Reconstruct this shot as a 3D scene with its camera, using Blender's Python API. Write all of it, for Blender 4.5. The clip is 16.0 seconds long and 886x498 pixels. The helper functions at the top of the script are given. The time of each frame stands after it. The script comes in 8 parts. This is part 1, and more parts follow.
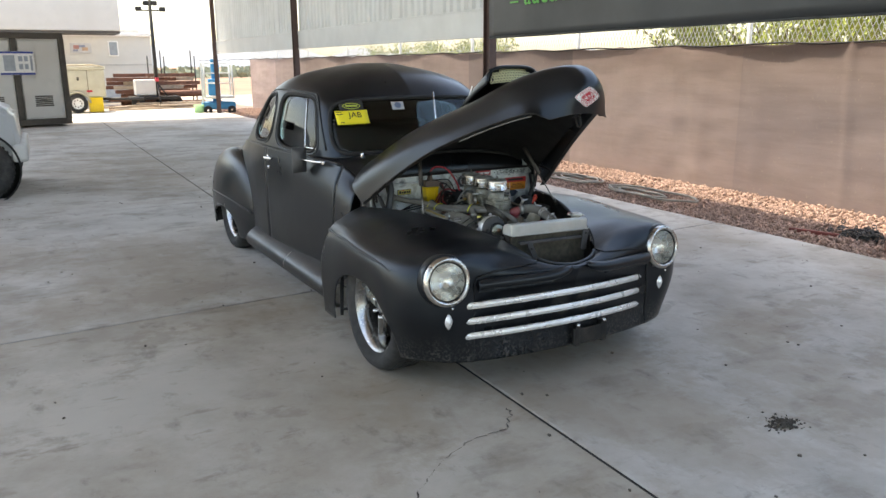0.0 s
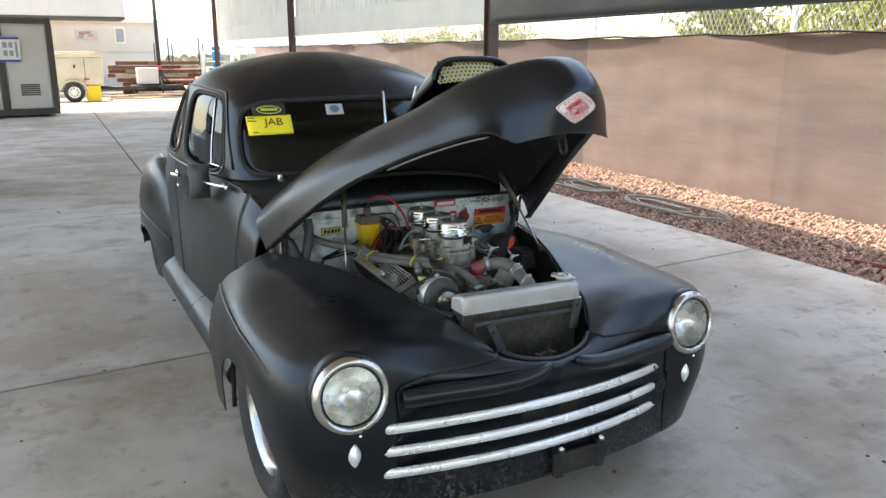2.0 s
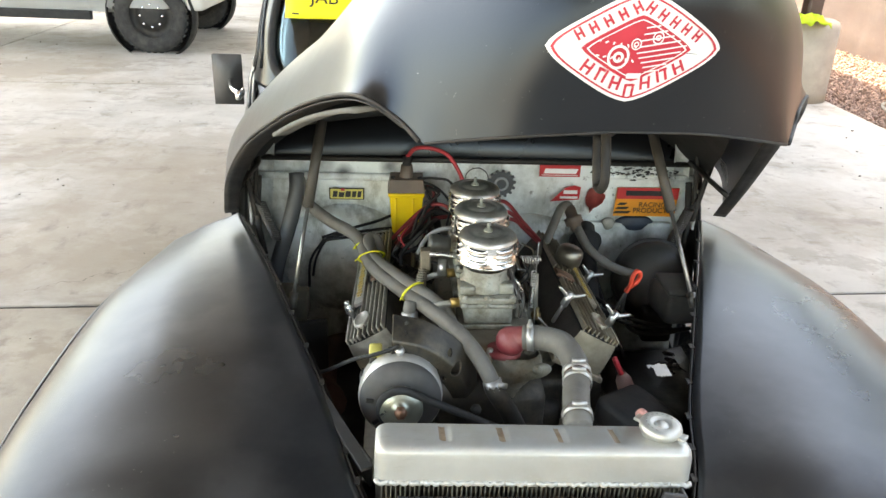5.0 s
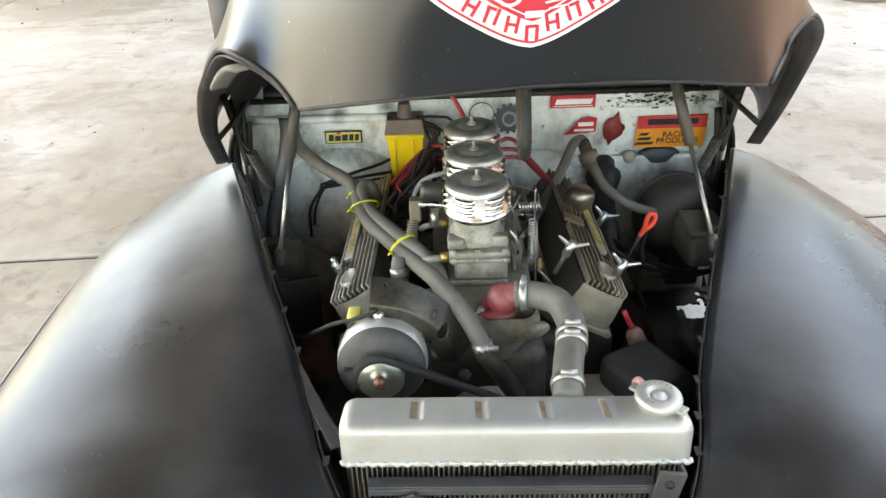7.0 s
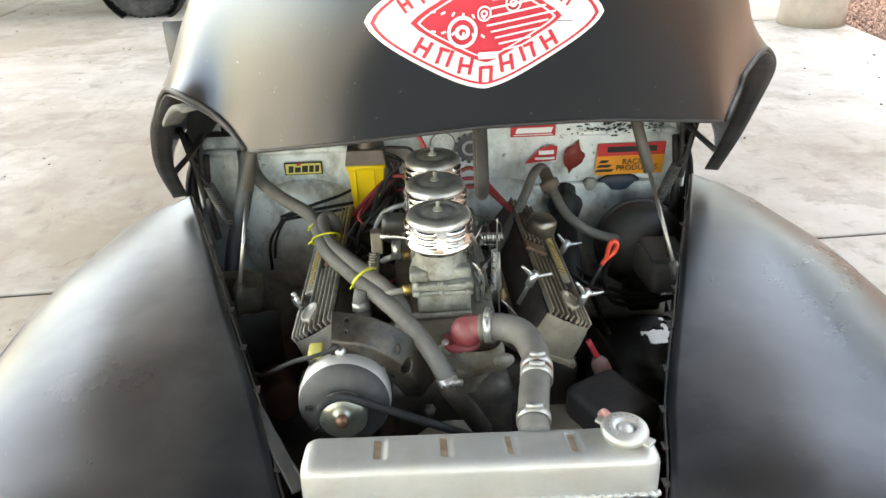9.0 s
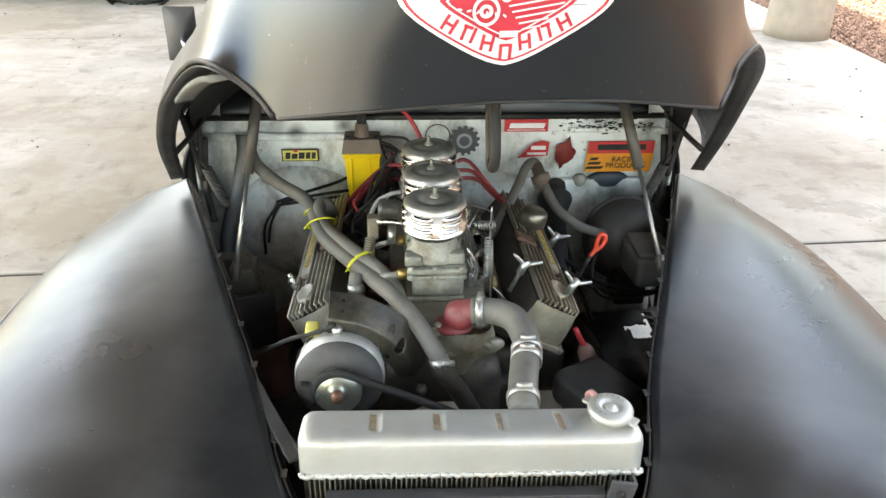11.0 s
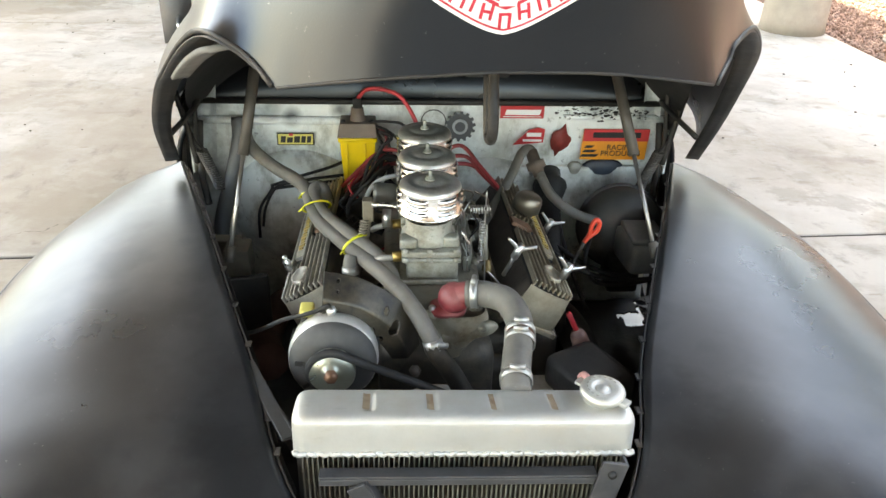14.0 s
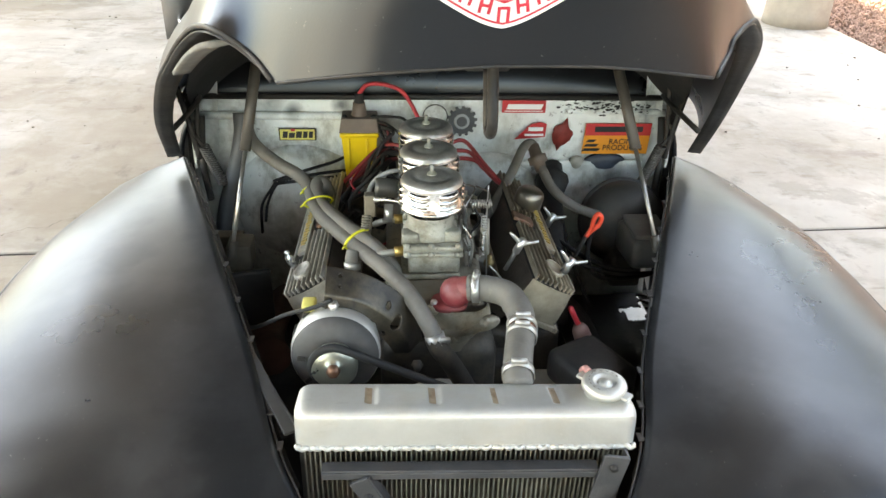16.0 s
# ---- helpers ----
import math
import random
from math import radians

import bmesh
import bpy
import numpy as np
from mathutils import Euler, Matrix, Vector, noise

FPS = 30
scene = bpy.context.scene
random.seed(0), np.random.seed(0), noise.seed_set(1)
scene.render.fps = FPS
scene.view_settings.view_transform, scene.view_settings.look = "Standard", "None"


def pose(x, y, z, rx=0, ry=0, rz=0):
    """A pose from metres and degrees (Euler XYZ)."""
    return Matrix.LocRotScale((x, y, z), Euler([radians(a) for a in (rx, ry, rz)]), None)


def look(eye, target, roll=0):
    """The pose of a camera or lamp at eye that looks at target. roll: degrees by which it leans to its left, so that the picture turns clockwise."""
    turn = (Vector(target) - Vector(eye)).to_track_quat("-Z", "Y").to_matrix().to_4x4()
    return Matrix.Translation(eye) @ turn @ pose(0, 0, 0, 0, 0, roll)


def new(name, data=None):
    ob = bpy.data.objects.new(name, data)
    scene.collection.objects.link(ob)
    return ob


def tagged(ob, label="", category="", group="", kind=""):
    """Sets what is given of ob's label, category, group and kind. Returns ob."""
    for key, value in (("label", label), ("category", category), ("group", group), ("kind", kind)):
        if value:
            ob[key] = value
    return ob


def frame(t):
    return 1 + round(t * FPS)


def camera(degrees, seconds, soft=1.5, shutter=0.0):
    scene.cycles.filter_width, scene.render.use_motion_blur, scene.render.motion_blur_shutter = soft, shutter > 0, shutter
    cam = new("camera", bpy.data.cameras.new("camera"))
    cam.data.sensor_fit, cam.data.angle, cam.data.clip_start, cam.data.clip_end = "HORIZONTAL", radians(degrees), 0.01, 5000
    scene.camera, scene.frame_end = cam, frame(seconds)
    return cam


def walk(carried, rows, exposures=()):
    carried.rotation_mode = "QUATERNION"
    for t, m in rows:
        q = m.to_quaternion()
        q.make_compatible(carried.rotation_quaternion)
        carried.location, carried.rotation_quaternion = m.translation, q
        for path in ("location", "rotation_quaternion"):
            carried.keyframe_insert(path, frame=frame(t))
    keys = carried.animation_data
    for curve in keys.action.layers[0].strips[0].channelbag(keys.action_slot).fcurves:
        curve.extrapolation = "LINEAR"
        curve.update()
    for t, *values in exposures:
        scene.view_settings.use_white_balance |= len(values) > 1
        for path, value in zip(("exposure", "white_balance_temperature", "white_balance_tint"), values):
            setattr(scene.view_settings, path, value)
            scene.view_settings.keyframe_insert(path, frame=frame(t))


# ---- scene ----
cam = camera(60.4, 16.0)
PATH = [
    (0, (-2.156, -3.576, 1.435), (-1.199, -1.884, 0.962), -0.3),
    (0.5, (-1.989, -3.378, 1.439), (-0.991, -1.707, 0.978), -0.6),
    (1, (-1.717, -3.158, 1.434), (-0.804, -1.442, 0.961), 1.2),
    (1.5, (-1.5, -2.901, 1.418), (-0.547, -1.207, 0.947), 1.6),
    (2, (-1.287, -2.68, 1.436), (-0.38, -0.969, 0.938), 0.1),
    (2.5, (-1.011, -2.48, 1.415), (-0.217, -0.744, 0.82), 2.9),
    (3, (-0.793, -2.264, 1.384), (-0.019, -0.565, 0.665), 4.1),
    (3.5, (-0.581, -2.028, 1.39), (0.21, -0.387, 0.565), 3.6),
    (4, (-0.345, -1.864, 1.386), (0.161, -0.09, 0.614), 4.9),
    (4.5, (-0.221, -1.722, 1.386), (-0.063, 0.096, 0.567), 1.6),
    (4.7, (-0.205, -1.656, 1.387), (-0.059, 0.167, 0.578), 2.4),
    (7, (-0.053, -1.473, 1.379), (-0.079, 0.261, 0.383), -2.1),
    (7.5, (-0.057, -1.461, 1.379), (-0.042, 0.295, 0.421), -0.9),
    (8, (-0.056, -1.45, 1.379), (0.02, 0.315, 0.441), -0.2),
    (8.5, (-0.054, -1.456, 1.381), (-0.015, 0.315, 0.454), -1.1),
    (9, (-0.047, -1.455, 1.383), (0.02, 0.308, 0.441), -1.7),
    (11.5, (-0.074, -1.503, 1.376), (0.051, 0.257, 0.434), 1.3),
    (12, (-0.071, -1.501, 1.371), (0.066, 0.25, 0.415), 1.4),
    (12.5, (-0.072, -1.502, 1.368), (0.068, 0.242, 0.398), 1.9),
    (13, (-0.074, -1.503, 1.367), (0.067, 0.24, 0.395), 2.4),
    (13.5, (-0.074, -1.506, 1.367), (0.063, 0.241, 0.403), 2.1),
    (14, (-0.074, -1.508, 1.367), (0.058, 0.243, 0.408), 1.8),
    (14.5, (-0.072, -1.509, 1.367), (0.057, 0.239, 0.402), 1.6),
    (15, (-0.071, -1.511, 1.37), (0.054, 0.235, 0.402), 1.5),
    (15.5, (-0.073, -1.51, 1.369), (0.048, 0.233, 0.396), 1.6),
    (16, (-0.072, -1.51, 1.367), (0.052, 0.235, 0.397), 1.5),
]
EXPOSURES = [(0.0, 2.07, 7700, 8), (1.0, 2.2, 7700, 8), (1.5, 2.28, 7700, 8), (2.5, 2.45, 7800, 8), (3.5, 2.75, 8400, 8), (4.0, 3.05, 8700, 8), (4.5, 3.32, 9000, 8), (7.0, 3.66, 9300, 8), (16.0, 3.72, 9300, 8)]
walk(cam, [(t, look(eye, target, roll)) for t, eye, target, roll in PATH], EXPOSURES)

# ---- world, sun and exposure ----
SUN_EL, SUN_AZ = 66.6, -20.0     # degrees above the horizon; azimuth of the way to the sun, from +y towards +x
world = bpy.data.worlds.new("world")
scene.world = world
world.use_nodes = True
wn = world.node_tree.nodes
sky = wn.new("ShaderNodeTexSky")
sky.sky_type = "NISHITA"
sky.sun_disc = False
sky.sun_elevation = radians(SUN_EL)
sky.sun_rotation = radians(SUN_AZ)
sky.air_density, sky.dust_density = 1.0, 2.2
wn["Background"].inputs["Strength"].default_value = 0.15
world.node_tree.links.new(sky.outputs["Color"], wn["Background"].inputs["Color"])
sun_data = bpy.data.lights.new("sun", "SUN")
sun_data.energy, sun_data.angle, sun_data.color = 2.4, radians(0.5), (1.0, 0.95, 0.88)
sun = new("sun", sun_data)
sun_way = Vector((math.sin(radians(SUN_AZ)) * math.cos(radians(SUN_EL)), math.cos(radians(SUN_AZ)) * math.cos(radians(SUN_EL)), math.sin(radians(SUN_EL))))
sun.matrix_world = look(sun_way * 60, (0, 0, 0))


# ---- materials ----
def mat(name, color, rough=0.6, metal=0.0, vary=0.15, scale=6.0, bump=0.0, bump_scale=60.0, stain=None, stain_scale=1.5, stain_amount=0.5, rough_vary=0.1, coat=0.0, spec=0.5, island=False, stretch=None, place=False):
    """A procedural surface: grain and stains at two scales, roughness that varies, fine relief."""
    m = bpy.data.materials.new(name)
    m.use_nodes = True
    t = m.node_tree
    N, L = t.nodes, t.links
    b = N["Principled BSDF"]
    tc = N.new("ShaderNodeTexCoord")
    src = tc.outputs["Object"]
    if place:
        src = N.new("ShaderNodeNewGeometry").outputs["Position"]
    if stretch:
        mp = N.new("ShaderNodeMapping")
        mp.inputs["Scale"].default_value = stretch
        L.new(src, mp.inputs["Vector"])
        src = mp.outputs["Vector"]

    def tex(sc, detail=6.0, ro=0.6):
        n = N.new("ShaderNodeTexNoise")
        n.inputs["Scale"].default_value, n.inputs["Detail"].default_value, n.inputs["Roughness"].default_value = sc, detail, ro
        L.new(src, n.inputs["Vector"])
        return n.outputs["Fac"]

    def rng(v, a, c, lo=0.3, hi=0.7):
        n = N.new("ShaderNodeMapRange")
        n.inputs["From Min"].default_value, n.inputs["From Max"].default_value = lo, hi
        n.inputs["To Min"].default_value, n.inputs["To Max"].default_value = a, c
        L.new(v, n.inputs["Value"])
        return n.outputs["Result"]

    def mix(f, a, c, mode="MIX"):
        n = N.new("ShaderNodeMix")
        n.data_type, n.blend_type = "RGBA", mode
        for s, v in ((n.inputs[0], f), (n.inputs[6], a), (n.inputs[7], c)):
            if hasattr(v, "is_linked"):
                L.new(v, s)
            else:
                s.default_value = (*v, 1.0) if isinstance(v, tuple) and len(v) == 3 else v
        return n.outputs[2]

    grain = tex(scale)
    dark = tuple(c * (1 - vary) for c in color)
    light = tuple(min(1.0, c * (1 + vary)) for c in color)
    col = mix(rng(grain, 0.0, 1.0), dark, light)
    if stain:
        col = mix(rng(tex(stain_scale, 8.0, 0.65), 0.0, stain_amount, 0.48, 0.72), col, stain)
    if island:
        g = N.new("ShaderNodeObjectInfo" if island == "object" else "ShaderNodeNewGeometry")
        col = mix(1.0, col, mix(g.outputs["Random" if island == "object" else "Random Per Island"], (0.72, 0.72, 0.72), (1.2, 1.2, 1.2)), "MULTIPLY")
    L.new(col, b.inputs["Base Color"])
    L.new(rng(tex(scale * 0.6), max(0.02, rough - rough_vary), min(1.0, rough + rough_vary)), b.inputs["Roughness"])
    b.inputs["Metallic"].default_value = metal
    b.inputs["Coat Weight"].default_value = coat
    b.inputs["Coat Roughness"].default_value = 0.08
    b.inputs["Specular IOR Level"].default_value = spec
    if bump:
        bp = N.new("ShaderNodeBump")
        bp.inputs["Strength"].default_value, bp.inputs["Distance"].default_value = bump, 0.004
        L.new(tex(bump_scale, 4.0), bp.inputs["Height"])
        L.new(bp.outputs["Normal"], b.inputs["Normal"])
    return m


def glass_mat(name, tint=(0.9, 0.95, 0.93), rough=0.0):
    """A thin pane: clear, tinted, with a gloss that grows towards the edge."""
    m = bpy.data.materials.new(name)
    m.use_nodes = True
    N, L = m.node_tree.nodes, m.node_tree.links
    N.remove(N["Principled BSDF"])
    clear, gloss, mixer, fr = N.new("ShaderNodeBsdfTransparent"), N.new("ShaderNodeBsdfGlossy"), N.new("ShaderNodeMixShader"), N.new("ShaderNodeFresnel")
    clear.inputs["Color"].default_value = (*tint, 1)
    gloss.inputs["Roughness"].default_value = max(rough, 0.01)
    fr.inputs["IOR"].default_value = 1.48
    L.new(fr.outputs[0], mixer.inputs[0])
    L.new(clear.outputs[0], mixer.inputs[1])
    L.new(gloss.outputs[0], mixer.inputs[2])
    L.new(mixer.outputs[0], N["Material Output"].inputs["Surface"])
    return m


PAINT = mat("satin_black_paint", (0.0048, 0.0052, 0.0062), 0.31, 0, 0.3, 3.0, 0.03, 500, (0.012, 0.012, 0.0125), 3.2, 0.15, 0.06, spec=0.50)
PAINT.node_tree.nodes["Principled BSDF"].inputs["Specular Tint"].default_value = (0.82, 0.91, 1.0, 1.0)
BLACK = mat("black_rubber", (0.015, 0.015, 0.015), 0.75, 0, 0.3, 30, 0.3, 200)
STEEL_BLACK = mat("sooty_black_steel", (0.02, 0.019, 0.018), 0.6, 0.2, 0.4, 12, 0.2, 120, (0.08, 0.06, 0.045), 6, 0.5)
UNDER = mat("hood_underside_black", (0.012, 0.012, 0.012), 0.8, 0, 0.3, 10, 0.2, 90)
CHROME = mat("chrome", (0.82, 0.82, 0.82), 0.10, 1.0, 0.06, 20, 0.02, 300, rough_vary=0.05)
GRILLE_CHROME = mat("dull_chrome", (0.86, 0.85, 0.83), 0.30, 0.45, 0.08, 14, 0.06, 200, rough_vary=0.1)
ALU = mat("brushed_aluminium", (0.62, 0.61, 0.58), 0.36, 1.0, 0.15, 14, 0.08, 160, (0.42, 0.36, 0.27), 4.0, 0.45)
CAST_ALU = mat("cast_aluminium", (0.31, 0.295, 0.255), 0.5, 0.4, 0.25, 20, 0.35, 150, (0.10, 0.085, 0.07), 8, 0.6)
TYRE = mat("tyre_rubber", (0.028, 0.027, 0.026), 0.85, 0, 0.25, 20, 0.3, 150, (0.10, 0.09, 0.08), 5, 0.5)
GLASS = glass_mat("window_glass", (0.50, 0.60, 0.58))
LENS = glass_mat("lamp_lens", (0.97, 0.97, 0.95), 0.02)
INTERIOR = mat("interior_grey", (0.035, 0.034, 0.033), 0.8, 0, 0.3, 8)
CONCRETE = mat("slab_concrete", (0.53, 0.51, 0.47), 0.80, 0, 0.10, 1.1, 0.25, 140, (0.22, 0.195, 0.165), 0.9, 0.6, 0.06, place=True)


def weather(m, layers):
    """Lays stains on a finished material: (scale, stretch, low, high, amount, colour)."""
    N, L = m.node_tree.nodes, m.node_tree.links
    b = N["Principled BSDF"]
    pos = N.new("ShaderNodeNewGeometry").outputs["Position"]
    for sc, stretch, lo, hi, amount, colour in layers:
        mp, n, r, x = N.new("ShaderNodeMapping"), N.new("ShaderNodeTexNoise"), N.new("ShaderNodeMapRange"), N.new("ShaderNodeMix")
        mp.inputs["Scale"].default_value, mp.inputs["Rotation"].default_value = stretch, (0, 0, 0.35)
        n.inputs["Scale"].default_value, n.inputs["Detail"].default_value, n.inputs["Roughness"].default_value = sc, 9.0, 0.68
        r.inputs["From Min"].default_value, r.inputs["From Max"].default_value, r.inputs["To Max"].default_value = lo, hi, amount
        x.data_type = "RGBA"
        x.inputs[7].default_value = (*colour, 1)
        L.new(pos, mp.inputs["Vector"])
        L.new(mp.outputs["Vector"], n.inputs["Vector"])
        L.new(n.outputs["Fac"], r.inputs["Value"])
        L.new(r.outputs["Result"], x.inputs[0])
        L.new(b.inputs["Base Color"].links[0].from_socket, x.inputs[6])
        L.new(x.outputs[2], b.inputs["Base Color"])


weather(CONCRETE, ((0.55, (1, .7, 1), 0.53, 0.565, 0.38, (0.33, 0.275, 0.21)), (1.7, (.8, 1, 1), 0.56, 0.60, 0.40, (0.26, 0.22, 0.175)), (9.0, (.35, 1, 1), 0.60, 0.66, 0.45, (0.20, 0.165, 0.13)), (0.45, (1, 1, 1), 0.46, 0.62, 0.7, (0.30, 0.25, 0.19)), (2.6, (0.5, 1, 1), 0.55, 0.70, 0.55, (0.17, 0.14, 0.11)), (7.0, (1, 0.6, 1), 0.57, 0.72, 0.6, (0.17, 0.145, 0.12)), (1.4, (1, 0.25, 1), 0.58, 0.75, 0.35, (0.48, 0.46, 0.43)), (60.0, (1, 1, 1), 0.62, 0.72, 0.35, (0.22, 0.20, 0.18))))
weather(PAINT, ((150.0, (1, 1, 1), 0.665, 0.70, 0.6, (0.16, 0.15, 0.14)), (5.0, (1, 1, 0.3), 0.58, 0.75, 0.12, (0.022, 0.022, 0.022)), (24.0, (1, 1, 0.4), 0.62, 0.72, 0.08, (0.035, 0.034, 0.033))))


def dust(m, top, bottom, amount, colour):
    """Road dust that thickens towards the foot of a body panel, in speckles and runs."""
    N, L = m.node_tree.nodes, m.node_tree.links
    b = N["Principled BSDF"]
    pos = N.new("ShaderNodeNewGeometry").outputs["Position"]
    sep, zr, x = N.new("ShaderNodeSeparateXYZ"), N.new("ShaderNodeMapRange"), N.new("ShaderNodeMix")
    zr.inputs["From Min"].default_value, zr.inputs["From Max"].default_value = top, bottom
    L.new(pos, sep.inputs[0])
    L.new(sep.outputs["Z"], zr.inputs["Value"])
    f = zr.outputs["Result"]
    for sc, stretch, lo, hi in ((90.0, (1, 1, 1), 0.48, 0.62), (14.0, (1, 1, 0.15), 0.35, 0.65)):
        mp, n, r, k = N.new("ShaderNodeMapping"), N.new("ShaderNodeTexNoise"), N.new("ShaderNodeMapRange"), N.new("ShaderNodeMath")
        mp.inputs["Scale"].default_value = stretch
        n.inputs["Scale"].default_value, n.inputs["Detail"].default_value = sc, 6.0
        r.inputs["From Min"].default_value, r.inputs["From Max"].default_value = lo, hi
        k.operation = "MULTIPLY"
        L.new(pos, mp.inputs["Vector"])
        L.new(mp.outputs["Vector"], n.inputs["Vector"])
        L.new(n.outputs["Fac"], r.inputs["Value"])
        L.new(f, k.inputs[0])
        L.new(r.outputs["Result"], k.inputs[1])
        f = k.outputs[0]
    k = N.new("ShaderNodeMath")
    k.operation = "MULTIPLY"
    k.inputs[1].default_value = amount
    L.new(f, k.inputs[0])
    x.data_type = "RGBA"
    x.inputs[7].default_value = (*colour, 1)
    L.new(k.outputs[0], x.inputs[0])
    L.new(b.inputs["Base Color"].links[0].from_socket, x.inputs[6])
    L.new(x.outputs[2], b.inputs["Base Color"])


def settled(m, colour, amount, below):
    """Fine dust and hand smears lying on panels that face upwards, lower than a height."""
    N, L = m.node_tree.nodes, m.node_tree.links
    b = N["Principled BSDF"]
    geo = N.new("ShaderNodeNewGeometry")
    f = None
    for out, axis, lo, hi in (("Normal", "Z", 0.35, 0.9), ("Position", "Z", below, below - 0.05)):
        sep, r = N.new("ShaderNodeSeparateXYZ"), N.new("ShaderNodeMapRange")
        r.inputs["From Min"].default_value, r.inputs["From Max"].default_value = lo, hi
        L.new(geo.outputs[out], sep.inputs[0])
        L.new(sep.outputs[axis], r.inputs["Value"])
        if f is None:
            f = r.outputs["Result"]
        else:
            k = N.new("ShaderNodeMath")
            k.operation = "MULTIPLY"
            L.new(f, k.inputs[0])
            L.new(r.outputs["Result"], k.inputs[1])
            f = k.outputs[0]
    for sc, lo, hi, a, c in ((3.5, 0.38, 0.6, 0.30, 1.0), (9.0, 0.44, 0.56, 0.45, 1.0), (17.0, 0.35, 0.6, 0.75, 1.0)):
        n, r, k = N.new("ShaderNodeTexNoise"), N.new("ShaderNodeMapRange"), N.new("ShaderNodeMath")
        n.inputs["Scale"].default_value, n.inputs["Detail"].default_value = sc, 5.0
        r.inputs["From Min"].default_value, r.inputs["From Max"].default_value = lo, hi
        r.inputs["To Min"].default_value, r.inputs["To Max"].default_value = a, c
        k.operation = "MULTIPLY"
        L.new(geo.outputs["Position"], n.inputs["Vector"])
        L.new(n.outputs["Fac"], r.inputs["Value"])
        L.new(f, k.inputs[0])
        L.new(r.outputs["Result"], k.inputs[1])
        f = k.outputs[0]
    k, x = N.new("ShaderNodeMath"), N.new("ShaderNodeMix")
    k.operation = "MULTIPLY"
    k.inputs[1].default_value = amount
    L.new(f, k.inputs[0])
    x.data_type = "RGBA"
    x.inputs[7].default_value = (*colour, 1)
    L.new(k.outputs[0], x.inputs[0])
    L.new(b.inputs["Base Color"].links[0].from_socket, x.inputs[6])
    L.new(x.outputs[2], b.inputs["Base Color"])


def overspray(m, spots, colour, amount):
    """Black paint mist round a few spots, broken by noise."""
    N, L = m.node_tree.nodes, m.node_tree.links
    b = N["Principled BSDF"]
    geo, n = N.new("ShaderNodeNewGeometry"), N.new("ShaderNodeTexNoise")
    n.inputs["Scale"].default_value, n.inputs["Detail"].default_value = 14.0, 5.0
    L.new(geo.outputs["Position"], n.inputs["Vector"])
    f = None
    for p, r in spots:
        d, g = N.new("ShaderNodeVectorMath"), N.new("ShaderNodeMapRange")
        d.operation = "DISTANCE"
        d.inputs[1].default_value = p
        L.new(geo.outputs["Position"], d.inputs[0])
        g.inputs["From Min"].default_value, g.inputs["From Max"].default_value = r, r * .25
        L.new(d.outputs["Value"], g.inputs["Value"])
        if f is None:
            f = g.outputs["Result"]
        else:
            k = N.new("ShaderNodeMath")
            k.operation = "MAXIMUM"
            L.new(f, k.inputs[0])
            L.new(g.outputs["Result"], k.inputs[1])
            f = k.outputs[0]
    r, k, a, x = N.new("ShaderNodeMapRange"), N.new("ShaderNodeMath"), N.new("ShaderNodeMath"), N.new("ShaderNodeMix")
    r.inputs["From Min"].default_value, r.inputs["From Max"].default_value = .30, .60
    k.operation = a.operation = "MULTIPLY"
    a.inputs[1].default_value = amount
    L.new(n.outputs["Fac"], r.inputs["Value"])
    L.new(f, k.inputs[0])
    L.new(r.outputs["Result"], k.inputs[1])
    L.new(k.outputs[0], a.inputs[0])
    x.data_type = "RGBA"
    x.inputs[7].default_value = (*colour, 1)
    L.new(a.outputs[0], x.inputs[0])
    L.new(b.inputs["Base Color"].links[0].from_socket, x.inputs[6])
    L.new(x.outputs[2], b.inputs["Base Color"])


settled(PAINT, (0.046, 0.046, 0.047), 0.7, 0.80)
dust(PAINT, 0.30, 0.15, 0.7, (0.15, 0.14, 0.13))
JOINT = mat("joint_filler", (0.03, 0.027, 0.024), 0.95, 0, 0.4, 12)
GRAVEL_BED = mat("gravel_bed", (0.17, 0.115, 0.09), 0.95, 0, 0.4, 40, 0.8, 60)
STONE = mat("red_gravel", (0.37, 0.25, 0.20), 0.9, 0, 0.45, 30, 0.3, 90, island=True)
DIRT = mat("desert_dirt", (0.33, 0.27, 0.21), 0.95, 0, 0.2, 0.4, 0.3, 4, (0.30, 0.24, 0.18), 0.05, 0.5)
FENCE_CLOTH = mat("privacy_screen_cloth", (0.31, 0.235, 0.212), 0.9, 0, 0.08, 1.2, 0.5, 240, (0.24, 0.185, 0.16), 0.8, 0.5, stretch=(1, 1, 4), island="object")
weather(FENCE_CLOTH, ((10.0, (1, 0.12, 1), 0.45, 0.68, 0.45, (0.23, 0.175, 0.15)), (75.0, (1, 0.7, 0.3), 0.66, 0.74, 0.5, (0.55, 0.45, 0.33)), (1.2, (1, 1, 0.4), 0.5, 0.7, 0.4, (0.38, 0.30, 0.26))))
FENCE_GREY = mat("greyer_screen_cloth", (0.265, 0.205, 0.19), 0.9, 0, 0.08, 1.2, 0.5, 240, (0.21, 0.165, 0.145), 0.8, 0.5, stretch=(1, 1, 4), island="object")
weather(FENCE_GREY, ((10.0, (1, 0.12, 1), 0.45, 0.68, 0.45, (0.20, 0.155, 0.135)), (75.0, (1, 0.7, 0.3), 0.62, 0.72, 0.6, (0.52, 0.43, 0.32)), (1.2, (1, 1, 0.4), 0.5, 0.7, 0.4, (0.33, 0.265, 0.235))))
